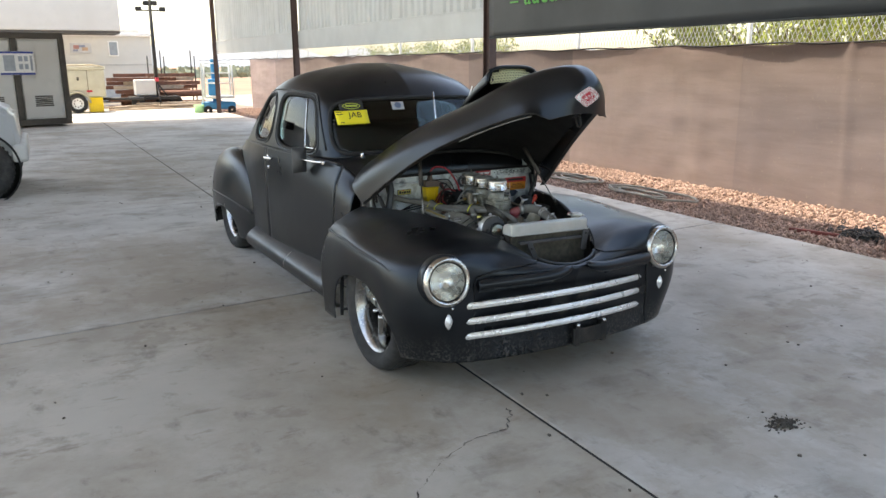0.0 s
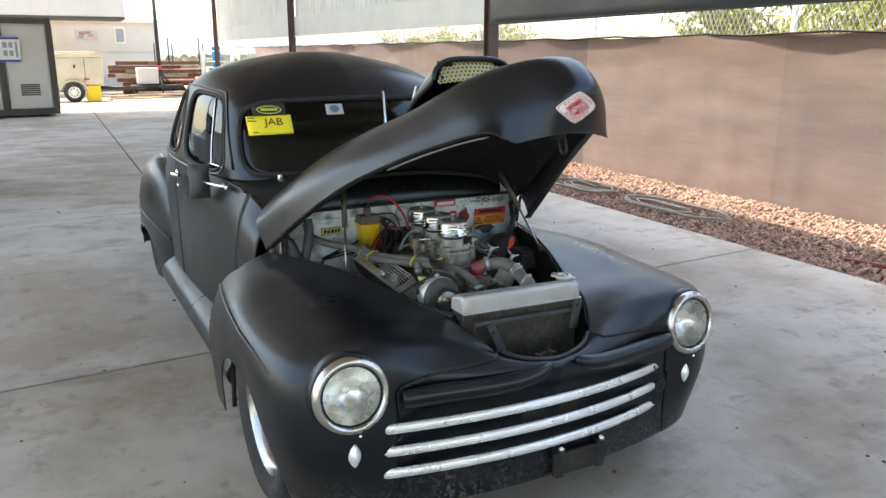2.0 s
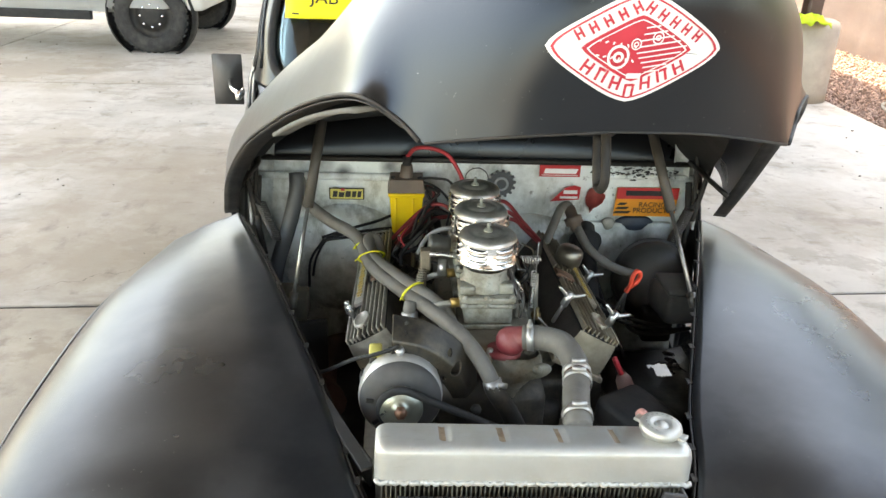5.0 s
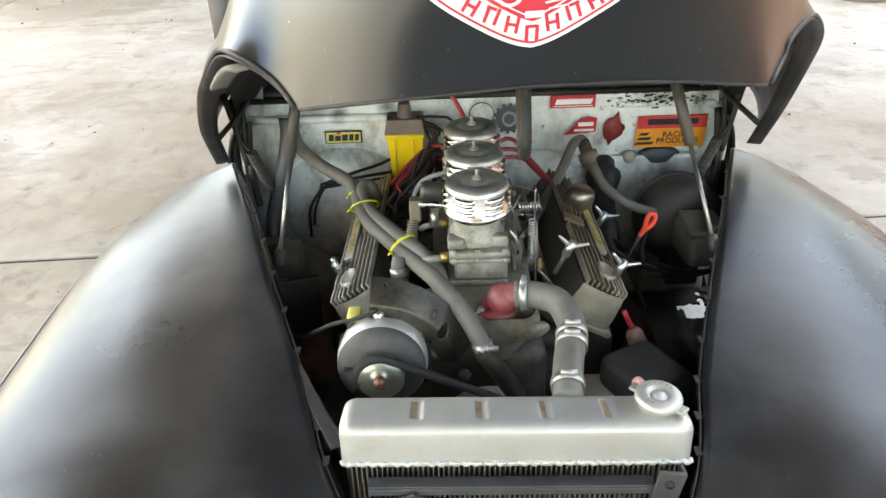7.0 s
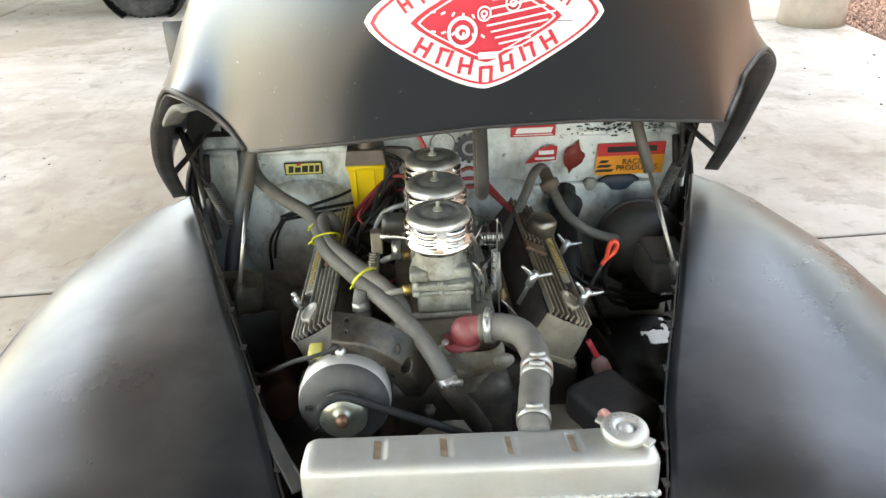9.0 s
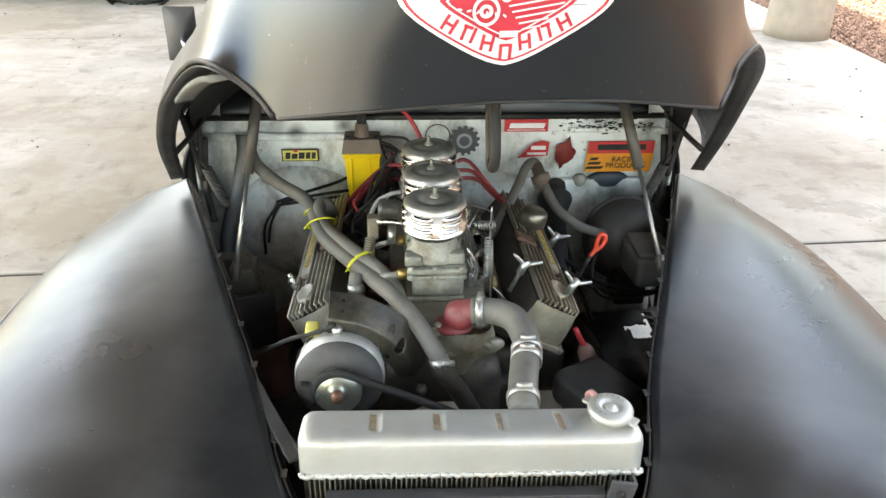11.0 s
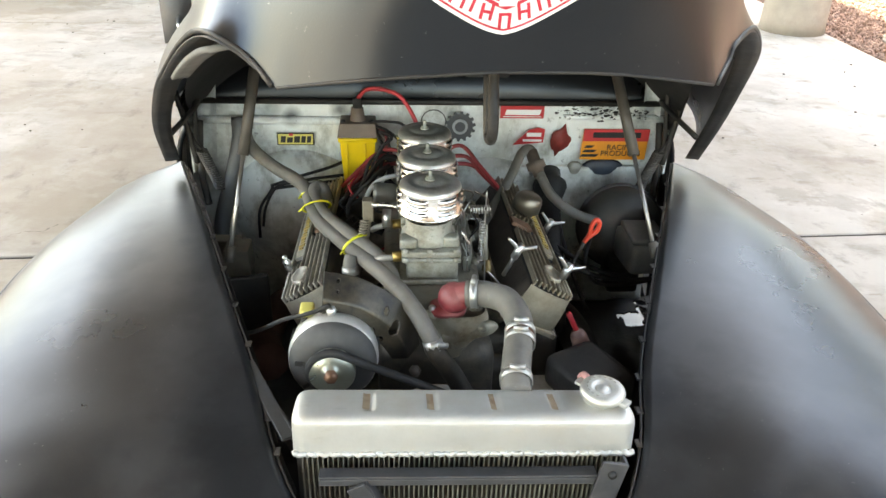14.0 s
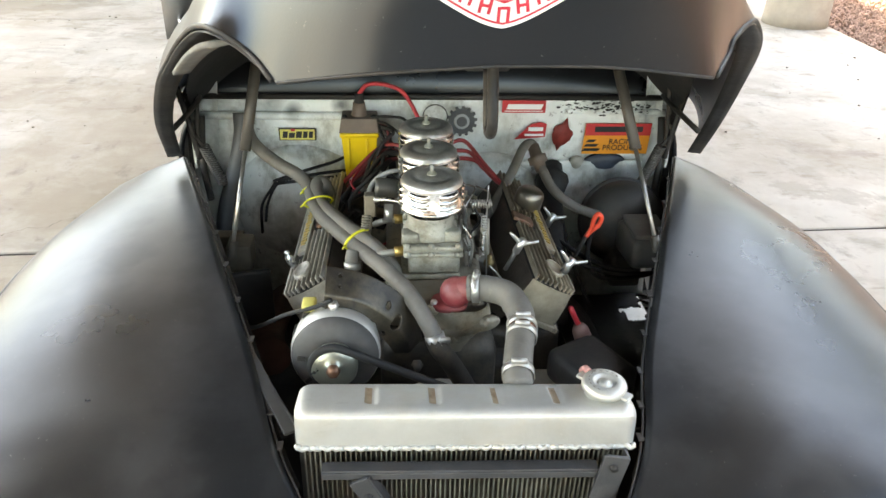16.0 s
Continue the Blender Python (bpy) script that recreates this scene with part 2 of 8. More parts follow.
SHEET = mat("galvanised_sheet", (0.55, 0.56, 0.55), 0.45, 0.25, 0.08, 1.5, 0.05, 40)
STEEL_BROWN = mat("brown_primer_steel", (0.085, 0.05, 0.042), 0.6, 0.0, 0.2, 8, 0.1, 60)
ROOF_SHEET = mat("roof_sheet", (0.27, 0.26, 0.25), 0.5, 0.0, 0.1, 1.0)
BANNER = mat("banner_vinyl", (0.045, 0.048, 0.05), 0.5, 0, 0.1, 2, 0.05, 30)
PIER = mat("pier_concrete", (0.42, 0.36, 0.29), 0.9, 0, 0.15, 5, 0.4, 80, (0.25, 0.2, 0.16), 3, 0.5)
OFFWHITE = mat("offwhite_paint", (0.60, 0.585, 0.555), 0.5, 0, 0.06, 3, 0.03, 40, (0.45, 0.42, 0.37), 1.5, 0.3)
DARK_TRIM = mat("dark_brown_trim", (0.07, 0.06, 0.05), 0.6, 0, 0.2, 6)
YELLOW = mat("yellow_plastic", (0.85, 0.58, 0.02), 0.4, 0, 0.08, 10, 0.04, 100)
PAPER_YELLOW = mat("yellow_paper", (0.88, 0.74, 0.03), 0.7, 0, 0.04, 5)
INK = mat("black_ink", (0.015, 0.015, 0.015), 0.7, 0, 0.2, 20)
WHITE = mat("white_vinyl", (0.80, 0.79, 0.77), 0.45, 0, 0.05, 10)
RED = mat("red_vinyl", (0.55, 0.03, 0.05), 0.45, 0, 0.1, 20)


# ---- helpers for shapes ----
def curve_at(pts, t):
    """A point at t (0 to 1) of the smooth curve through pts."""
    n = len(pts) - 1
    f = min(max(t, 0.0), 1.0) * n
    i = min(int(f), n - 1)
    f -= i
    p = [np.array(pts[min(max(k, 0), n)], float) for k in (i - 1, i, i + 1, i + 2)]
    if i == 0:
        p[0] = 2 * p[1] - p[2]
    if i == n - 1:
        p[3] = 2 * p[2] - p[1]
    return 0.5 * (2 * p[1] + (p[2] - p[0]) * f + (2 * p[0] - 5 * p[1] + 4 * p[2] - p[3]) * f * f + (3 * p[1] - p[0] - 3 * p[2] + p[3]) * f ** 3)


def smooth(pts, n):
    return [curve_at(pts, i / (n - 1)) for i in range(n)]


def part(name, bm, material, parent=None, label="", shade=True, m=None):
    me = bpy.data.meshes.new(name)
    if shade:
        for f in bm.faces:
            f.smooth = True
    bm.to_mesh(me)
    bm.free()
    me.materials.append(material)
    ob = new(name, me)
    if m is not None:
        ob.matrix_basis = m
    if parent is not None:
        ob.parent = parent
    if label:
        ob["label"] = label
    return ob


def thing(name, label, category, m=None, group="", kind=""):
    ob = new(name)
    ob.empty_display_size = 0.1
    if m is not None:
        ob.matrix_basis = m
    return tagged(ob, label, category, group, kind)


def grid(fn, nu, nv, bm=None, keep=None):
    """A sheet of quads over fn(u, v), u and v from 0 to 1."""
    bm = bm or bmesh.new()
    vs = [[bm.verts.new(fn(i / (nu - 1), j / (nv - 1))) for j in range(nv)] for i in range(nu)]
    for i in range(nu - 1):
        for j in range(nv - 1):
            if keep is None or keep((i + 0.5) / (nu - 1), (j + 0.5) / (nv - 1)):
                bm.faces.new((vs[i][j], vs[i + 1][j], vs[i + 1][j + 1], vs[i][j + 1]))
    loose = [v for v in bm.verts if not v.link_faces]
    bmesh.ops.delete(bm, geom=loose, context="VERTS")
    return bm


def box(sx, sy, sz, c=(0, 0, 0), bevel=0.0, bm=None, seg=2, rot=None):
    b2 = bmesh.new()
    bmesh.ops.create_cube(b2, size=1.0)
    bmesh.ops.scale(b2, vec=(sx, sy, sz), verts=b2.verts)
    if bevel:
        bmesh.ops.bevel(b2, geom=list(b2.edges), offset=bevel, segments=seg, profile=0.6, affect="EDGES")
    if rot is not None:
        bmesh.ops.transform(b2, matrix=rot, verts=b2.verts)
    bmesh.ops.translate(b2, vec=c, verts=b2.verts)
    if bm is None:
        return b2
    return join(bm, b2)


def join(bm, other):
    me = bpy.data.meshes.new("tmp")
    other.to_mesh(me)
    other.free()
    bm.from_mesh(me)
    bpy.data.meshes.remove(me)
    return bm


def tube(pts, r, sides=8, n=None, closed=False, bm=None, flat=1.0):
    """A round bar along pts; r is a radius or a function of t."""
    bm = bm or bmesh.new()
    P = [Vector(p) for p in (smooth(pts, n) if n else pts)]
    k = len(P)
    rings = []
    up = Vector((0, 0, 1))
    side = None
    for i, p in enumerate(P):
        a, b = (P[(i - 1) % k], P[(i + 1) % k]) if closed else (P[max(i - 1, 0)], P[min(i + 1, k - 1)])
        d = (b - a).normalized()
        if side is None:
            side = d.cross(up if abs(d.z) < 0.9 else Vector((1, 0, 0))).normalized()
        else:
            side = (side - d * side.dot(d)).normalized()
        nrm = d.cross(side)
        rad = r(i / (k - 1)) if callable(r) else r
        rings.append([bm.verts.new(p + (side * math.cos(2 * math.pi * j / sides) * flat + nrm * math.sin(2 * math.pi * j / sides)) * rad) for j in range(sides)])
    for i in range(k if closed else k - 1):
        a, b = rings[i], rings[(i + 1) % k]
        for j in range(sides):
            bm.faces.new((a[j], a[(j + 1) % sides], b[(j + 1) % sides], b[j]))
    if not closed:
        bm.faces.new(rings[0][::-1])
        bm.faces.new(rings[-1])
    return bm


def lathe(profile, n=32, m=None, bm=None):
    """Turns (radius, height) pairs round the z axis, then moves them by m."""
    b2 = bmesh.new()
    rings = []
    for r, z in profile:
        if r < 1e-5:
            rings.append([b2.verts.new((0, 0, z))] * n)
        else:
            rings.append([b2.verts.new((r * math.cos(2 * math.pi * j / n), r * math.sin(2 * math.pi * j / n), z)) for j in range(n)])
    for a, b in zip(rings, rings[1:]):
        for j in range(n):
            q = []
            for v in (a[j], a[(j + 1) % n], b[(j + 1) % n], b[j]):
                if v not in q:
                    q.append(v)
            if len(q) > 2:
                b2.faces.new(q)
    if m is not None:
        bmesh.ops.transform(b2, matrix=m, verts=b2.verts)
    if bm is None:
        return b2
    return join(bm, b2)


def solid(ob, d, offset=-1.0):
    s = ob.modifiers.new("thickness", "SOLIDIFY")
    s.thickness, s.offset = d, offset
    return ob


def plate(pts, z0, z1, bm=None):
    """A flat outline (x, y) raised from z0 to z1."""
    bm = bm or bmesh.new()
    lo = [bm.verts.new((x, y, z0)) for x, y in pts]
    hi = [bm.verts.new((x, y, z1)) for x, y in pts]
    k = len(pts)
    for i in range(k):
        bm.faces.new((lo[i], lo[(i + 1) % k], hi[(i + 1) % k], hi[i]))
    bm.faces.new(hi)
    bm.faces.new(lo[::-1])
    return bm


def aim(p, d):
    """A pose at p whose z axis looks along d."""
    return Matrix.Translation(p) @ Vector(d).to_track_quat("Z", "Y").to_matrix().to_4x4()


def mirrored(fn, s):
    return lambda u, v: (lambda p: Vector((p[0] * s, p[1], p[2])))(fn(u, v))


def blob(r, seg=12, rings=8, bm=None, c=(0, 0, 0), s=(1, 1, 1)):
    b2 = bmesh.new()
    bmesh.ops.create_uvsphere(b2, u_segments=seg, v_segments=rings, radius=r)
    bmesh.ops.scale(b2, vec=s, verts=b2.verts)
    bmesh.ops.translate(b2, vec=c, verts=b2.verts)
    return b2 if bm is None else join(bm, b2)


def text_bm(body, size, m, depth=0.001):
    cu = bpy.data.curves.new("text", "FONT")
    cu.body, cu.size, cu.extrude, cu.align_x, cu.align_y = body, size, depth, "CENTER", "CENTER"
    ob = bpy.data.objects.new("text", cu)
    me = bpy.data.meshes.new_from_object(ob)
    bm = bmesh.new()
    bm.from_mesh(me)
    bmesh.ops.transform(bm, matrix=m, verts=bm.verts)
    bpy.data.objects.remove(ob)
    bpy.data.curves.remove(cu)
    bpy.data.meshes.remove(me)
    return bm


# ---- the shed and its ground ----
SITE = pose(0, 0, 0, 0, 0, -1.15)     # the slab runs a little askew of the car


def site(x, y, z=0.0, rz=0.0):
    return SITE @ pose(x, y, z, 0, 0, rz)


EDGE_X, POST_X, FENCE_X = 3.42, 3.17, 5.02
POST_Y = (-18.0, -10.4, -2.75, 4.85, 12.72, 20.6)
tagged(part("ground", grid(lambda u, v: (-900 + 1800 * u, -900 + 1800 * v, -0.16), 13, 13), DIRT), "pale dry desert dirt", "ground", kind="structure")
tagged(part("field", grid(lambda u, v: (-500 + 1000 * u, 39 + 560 * v, -0.152), 3, 3), mat("ploughed_field", (0.22, 0.13, 0.08), 0.95, 0, 0.2, 0.3, 0.3, 3, (0.36, 0.26, 0.17), 0.04, 0.6)), "tan ploughed field beyond the yard", "field", kind="structure")
floor = tagged(part("floor", box(33.912, 45.36, 0.10, (EDGE_X - 16.956, .96, -0.057)), JOINT, m=SITE, shade=False), "pale grey stained concrete slab with sawn joints", "floor", kind="structure")
tagged(part("gravel_bed", grid(lambda u, v: (EDGE_X + 1.75 * u, -14 + 44 * v, -0.045 + 0.03 * noise.noise((u * 6, v * 60, 1.0))), 20, 200), GRAVEL_BED, m=SITE), "reddish gravel bed beside the slab", "gravel", kind="structure")
ROOF_H, ROOF_W = 6.0, 9.7
tagged(part("ceiling", box(ROOF_W, 38.95, 0.10, (POST_X + .15 - ROOF_W / 2, 1.325, ROOF_H + .05)), ROOF_SHEET, m=SITE, shade=False), "pale sheet metal canopy roof", "ceiling", kind="structure")
for k, y in enumerate(POST_Y):
    for x in (POST_X, POST_X - 9.35):
        b = box(0.10, 0.012, ROOF_H, (0, 0.074, ROOF_H / 2), 0.002)
        box(0.10, 0.012, ROOF_H, (0, -0.074, ROOF_H / 2), 0.002, bm=b)
        box(0.012, 0.136, ROOF_H, (0, 0, ROOF_H / 2), 0.002, bm=b)
        tagged(part("post", b, STEEL_BROWN, m=site(x, y), shade=False), "dark brown steel post holding the canopy", "post", "canopy posts")
    tagged(part("roof_beam", box(9.5, 0.12, 0.25, (POST_X - 4.68, y, ROOF_H - .125)), STEEL_BROWN, m=SITE, shade=False), "dark brown steel roof beam", "beam", "roof beams")

# sheet metal skirt between the posts beyond the banner
def skirt(y0, y1):
    n = int((y1 - y0) / 0.05)
    def f(u, v):
        k = u * n
        rib = 0.035 if (int(k) % 4) in (0,) else 0.0
        return (0.06 + rib, y0 + (y1 - y0) * u, 2.10 + (ROOF_H - 2.10) * v)
    s = tagged(part("wall_panel", grid(f, n + 1, 3), SHEET, m=site(POST_X, 0), shade=False), "pale ribbed sheet metal skirt wall", "wall panel", "skirt panels")
    part("flashing", box(0.02, y1 - y0, 0.33, (0.04, (y0 + y1) / 2, 1.935), 0.004), SHEET, s, shade=False)
    part("edge_strip", box(0.035, y1 - y0, 0.025, (0.035, (y0 + y1) / 2, 1.77), 0.004), SHEET, s, shade=False)
    part("rail", box(0.04, y1 - y0, 0.03, (0.04, (y0 + y1) / 2, 2.11), 0.004), SHEET, s, shade=False)


skirt(4.95, 12.62)
skirt(12.82, 20.5)

banner = tagged(part("banner", grid(lambda u, v: (0.012 * math.sin(u * 9) * (1 - v), -2.6 + 7.35 * u, 1.745 + 0.012 * math.sin(u * 5) * (1 - v) + 0.62 * v), 60, 8), BANNER, m=site(POST_X - .07, 0)), "dark grey vinyl banner with green script hung from the canopy", "banner")
for y in (-2.5, -.1, 2.3, 4.6):
    part("tie_rope", tube([(0, y, 2.36), (.0, y + .02, ROOF_H)], .006, 5), BLACK, banner)
solid(banner, 0.006)
hem = part("hem", tube([(-.006, -2.6, 1.75), (-.006, 4.75, 1.75)], .012, 6), BANNER, banner)
GREEN_INK = mat("green_print", (0.10, 0.42, 0.07), 0.5, 0, 0.05, 5)
YELLOW_INK = mat("yellow_print", (0.75, 0.62, 0.02), 0.5, 0, 0.05, 5)
face = Matrix(((0, 0, -1, 0), (-1, 0, 0, 0), (0, 1, 0, 0), (0, 0, 0, 1)))
part("lettering", text_bm("auctioneers", .34, Matrix.Translation((-.03, 3.16, 2.19)) @ face @ Matrix.Shear("XY", 4, (0.3, 0.0)), .002), GREEN_INK, banner, shade=False)
part("rule", box(.004, .17, .020, (-.03, 4.16, 2.13)), GREEN_INK, banner, shade=False)
for k in range(6):
    part("print_bar", box(.004, .13, .20, (-.03, 1.62 - .2 * k, 2.17), .003), YELLOW_INK, banner, shade=False)

# the fence: screen cloth panels on pipe posts, with chain link above
FENCE_POSTS = [5.52 + 3.03 * k for k in range(-8, 7)]
fence = tagged(part("fence", tube([(0, -19, 2.12), (0, 23.9, 2.12)], .02, 8), SHEET, m=site(FENCE_X + .06, 0)), "chain-link fence with brown privacy screen cloth", "fence", kind="structure")
post_bm = tube([(0, 0, -.05), (0, 0, 2.14)], .03, 10)
post_me = part("fence_post", post_bm, SHEET, fence)
post_me.matrix_basis = pose(0.02, FENCE_POSTS[0], 0)
for y in FENCE_POSTS[1:]:
    o = new("fence_post", post_me.data)
    o.parent, o.matrix_basis = fence, pose(0.02, y, 0)
rng_f = random.Random(4)
for y in FENCE_POSTS[:-1]:
    ph = rng_f.random() * 40
    def cloth(u, v, y=y, ph=ph):
        sag = 0.03 * math.sin(math.pi * ((u * 3) % 1.0)) * v ** 4
        wr = 0.012 * noise.noise((u * 2.2 + ph, v * 5.5, ph)) + 0.006 * noise.noise((u * 9 + ph, v * 7, ph + 5)) + 0.010 * noise.noise((u * 14 + ph, v * 1.2, 3.0)) * (1 - v)
        wr *= min(1.0, u * 10, (1 - u) * 10)
        fold = (0.014 if -1 < y < 0 else 0.0) * math.exp(-((u - 0.54 - 0.03 * v) / 0.012) ** 2)
        return (-.05 - wr - fold - .0012 * (int(round((y - 5.52) / 3.03)) % 2), y + 3.06 * u + 0.01 * (v - .5), -.06 + 0.02 * noise.noise((u * 6 + ph, 0, 0)) * (1 - v) + (1.70 - sag) * v)
    part("screen_cloth", grid(cloth, 70, 26), FENCE_CLOTH if int(round((y - 5.52) / 3.03)) % 2 else FENCE_GREY, fence)
wires = bmesh.new()
for k in range(-315, 393):
    y = k * 0.06
    for d in (1, -1):
        a, b = Vector((0.0, y, 1.45)), Vector((0.0, y + d * .33, 2.12))
        w = Vector((0, .0036, 0))
        q = [wires.verts.new(p) for p in (a - w, a + w, b + w, b - w)]
        wires.faces.new(q)
solid(part("chain_link", wires, SHEET, fence, shade=False), 0.003)
hem = bmesh.new()
tube([(-.055 + .01 * math.sin(i), -19 + i * .5, 1.635 - .012 * (i % 3)) for i in range(104)], .011, 5, bm=hem)
part("top_hem", hem, BLACK, fence)

# pier round the near post, with a cloth on it
pier = tagged(part("concrete_pier", lathe([(0, .66), (.20, .66), (.235, .645), (.25, .60), (.255, .1), (.26, 0), (0, 0)], 40), PIER, m=site(POST_X, 4.85)), "round tan concrete pier round the steel post", "pier")
bag = bmesh.new()
grid(lambda u, v: (.30 * (u - .5) + .02 * noise.noise((u * 5, v * 5, 0)), .30 * (v - .5), .69 + .05 * noise.noise((u * 6, v * 6, 2)) - .25 * max(0, abs(u - .5) - .36) - .25 * max(0, abs(v - .5) - .36)), 24, 24, bm=bag)
HIVIS = mat("lime_cloth", (0.50, 0.62, 0.03), 0.8, 0, 0.15, 12, 0.3, 60)
solid(tagged(part("safety_vest", bag, HIVIS, m=site(POST_X - .12, 4.68)), "crumpled lime yellow cloth lying on the pier", "cloth"), .004)

# garden hose on the gravel
HOSE = mat("grey_hose", (0.30, 0.275, 0.235), 0.6, 0, 0.15, 10)


def hose_pile(cx, cy, rx, ry, turns, seed):
    """Loose elongated loops of hose lying on the gravel."""
    rh = random.Random(seed)
    wob = [rh.uniform(-.10, .10) for _ in range(8)]
    pts = []
    n = int(turns * 22)
    for k in range(n):
        a = k * math.tau / 22
        q = k / 22
        r = 1 + .30 * math.sin(q * 2.3 + seed) + wob[int(q) % 8]
        pts.append((cx + rx * r * math.cos(a) + .03 * math.sin(q * 4), cy + ry * r * math.sin(a) + .10 * math.sin(q * 1.7), .012 + .010 * q + .012 * math.sin(a * 2.5) ** 2))
    return tube(pts, .013, 7)


tagged(part("garden_hose", hose_pile(3.86, 2.62, .16, .55, 2.6, 3), HOSE, m=SITE), "tangled grey-brown garden hose lying on gravel", "hose")
tagged(part("garden_hose", hose_pile(3.90, 3.95, .17, .40, 3.0, 5), HOSE, m=SITE), "coil of grey-brown hose near the pier", "hose")
# chain and red bar by the slab edge
ch = bmesh.new()
rng_c = random.Random(9)
for k in range(120):
    p = Vector((3.98 + rng_c.gauss(0, .07), .20 + rng_c.gauss(0, .10), .0 + abs(rng_c.gauss(0, .03))))
    a, b = rng_c.random() * 3, rng_c.random() * 3
    R = Euler((a, b, a * 2)).to_matrix()
    tube([p + R @ Vector((.016 * math.cos(t), .026 * math.sin(t), 0)) for t in np.linspace(0, 2 * math.pi, 9)[:-1]], .005, 5, closed=True, bm=ch)
tagged(part("chain", ch, mat("dark_chain_steel", (.09, .09, .09), .5, .8, .2, 30), m=SITE), "heap of dark steel chain on the gravel", "chain")
tagged(part("steel_bar", box(.03, .42, .03, (3.55, .42, .0), .004, rot=Matrix.Rotation(.3, 4, "Z")), mat("red_rust_paint", (.22, .06, .05), .7, 0, .3, 12), m=site(.25, .1)), "rusty red steel bar beside the chain", "bar")
# loose debris on the slab
deb = bmesh.new()
for k in range(260):
    r, a = abs(rng_c.gauss(0, .036)), rng_c.random() * 6.283
    s = .002 + .004 * rng_c.random()
    box(s * 2, s * 1.5, s, (.45 + 1.25 * r * math.cos(a), -1.78 + r * math.sin(a), s * .4 + max(0, .012 - r * .2)), bm=deb, rot=Euler((rng_c.random(), rng_c.random(), a)).to_matrix().to_4x4())
tagged(part("dirt_pile", deb, mat("dark_crumbs", (.07, .06, .05), .9, 0, .4, 80), shade=False), "small heap of dark dirt crumbs on the slab", "dirt", kind="stuff")
crumbs = bmesh.new()
for k in range(420):
    s = .002 + .006 * rng_c.random() ** 3
    box(s * 2, s * 1.4, s, (rng_c.uniform(-4.5, 3.3), rng_c.uniform(-2.5, 9), s * .4), bm=crumbs, rot=Euler((0, 0, rng_c.random() * 3)).to_matrix().to_4x4())
tagged(part("floor_crumbs", crumbs, mat("floor_crumbs", (.10, .085, .07), .9, 0, .4, 80), shade=False), "small dark crumbs scattered on the slab", "dirt", kind="stuff")
CRACK = mat("crack_dark", (.05, .042, .036), .95, 0, .3, 30)


def crack(pts, w, seed):
    """A thin uneven crack line on the slab."""
    bm = bmesh.new()
    P = smooth(pts, 60)
    prev = None
    for i, p in enumerate(P):
        j = .014 * noise.noise((i * .45, seed, 0)) + .02 * noise.noise((i * .15, seed, 5))
        ww = w * (.5 + .8 * abs(noise.noise((i * .3, seed, 9))))
        a, b = bm.verts.new((p[0] + j, p[1] - j, .0035)), bm.verts.new((p[0] + j + ww, p[1] - j + ww * .6, .0035))
        if prev:
            bm.faces.new((prev[0], a, b, prev[1]))
        prev = (a, b)
    return tagged(part("crack", bm, CRACK, floor), "")


for pts, w, sd in (([(-1.10, -1.56), (-.90, -1.38), (-.69, -1.28), (-.55, -1.26), (-.44, -1.16), (-.43, -1.10)], .010, 1), ([(-1.6, 1.02), (-1.3, 1.2), (-1.0, 1.35)], .004, 2), ([(-4.2, 3.4), (-3.0, 3.6), (-2.2, 3.9)], .004, 3)):
    crack(pts, w, sd)

# ---- the coupe ----
from mathutils.bvhtree import BVHTree

CX = 0.02                                   # the car's centre line
car = thing("coupe", "satin black forties coupe with its bonnet raised", "car", pose(CX, 0, 0))

FENDER_EDGE = [(-.575, .15, .693), (-.465, -.15, .708), (-.375, -.40, .698), (-.30, -.60, .668), (-.255, -.74, .645), (-.205, -.83, .604), (-.165, -.885, .573), (-.09, -.93, .551), (0, -.945, .54)]
FENDER_TOP = [(-.68, .14, .65), (-.665, -.15, .681), (-.62, -.42, .680), (-.56, -.62, .671), (-.48, -.74, .668), (-.40, -.82, .643), (-.29, -.875, .603), (-.15, -.94, .56), (0, -.965, .545)]
FENDER_SHOULDER = [(-.762, .14, .589), (-.80, -.16, .608), (-.81, -.43, .599), (-.79, -.65, .604), (-.735, -.79, .61), (-.611, -.865, .622), (-.42, -.90, .553), (-.20, -.955, .524), (0, -.98, .52)]
FENDER_SIDE = [(-.814, .15, .42), (-.825, -.16, .44), (-.822, -.43, .44), (-.822, -.67, .42), (-.770, -.815, .40), (-.634, -.90, .40), (-.425, -.895, .40), (-.203, -.935, .40), (0, -.95, .40)]
FENDER_FOOT = [(-.799, .16, .14), (-.81, -.16, .15), (-.805, -.43, .15), (-.778, -.66, .155), (-.705, -.80, .165), (-.60, -.875, .16), (-.425, -.91, .15), (-.203, -.945, .155), (0, -.955, .155)]


def fender_rows(u):
    return [curve_at(g, u) for g in (FENDER_EDGE, FENDER_TOP, FENDER_SHOULDER, FENDER_SIDE, FENDER_FOOT)]


def fender_skin(u, v):
    """The front fender and nose of one side: u runs from the door round to the centre, v from the hood edge to the foot."""
    rows = fender_rows(u)
    p = curve_at(rows, v)
    k = (rows[3][1] + 0.36) / 0.345
    if u < 0.55 and abs(k) < 1 and v > 0.5:
        arch = 0.15 + 0.30 * (1 - abs(k) ** 2.6) ** 0.5
        top = curve_at(rows, 0.5)
        z = top[2] + (arch - top[2]) * (v - 0.5) / 0.5
        lo, hi = 0.5, 1.0
        for _ in range(16):
            mid = 0.5 * (lo + hi)
            if curve_at(rows, mid)[2] > z:
                lo = mid
            else:
                hi = mid
        p = curve_at(rows, lo)
    return p


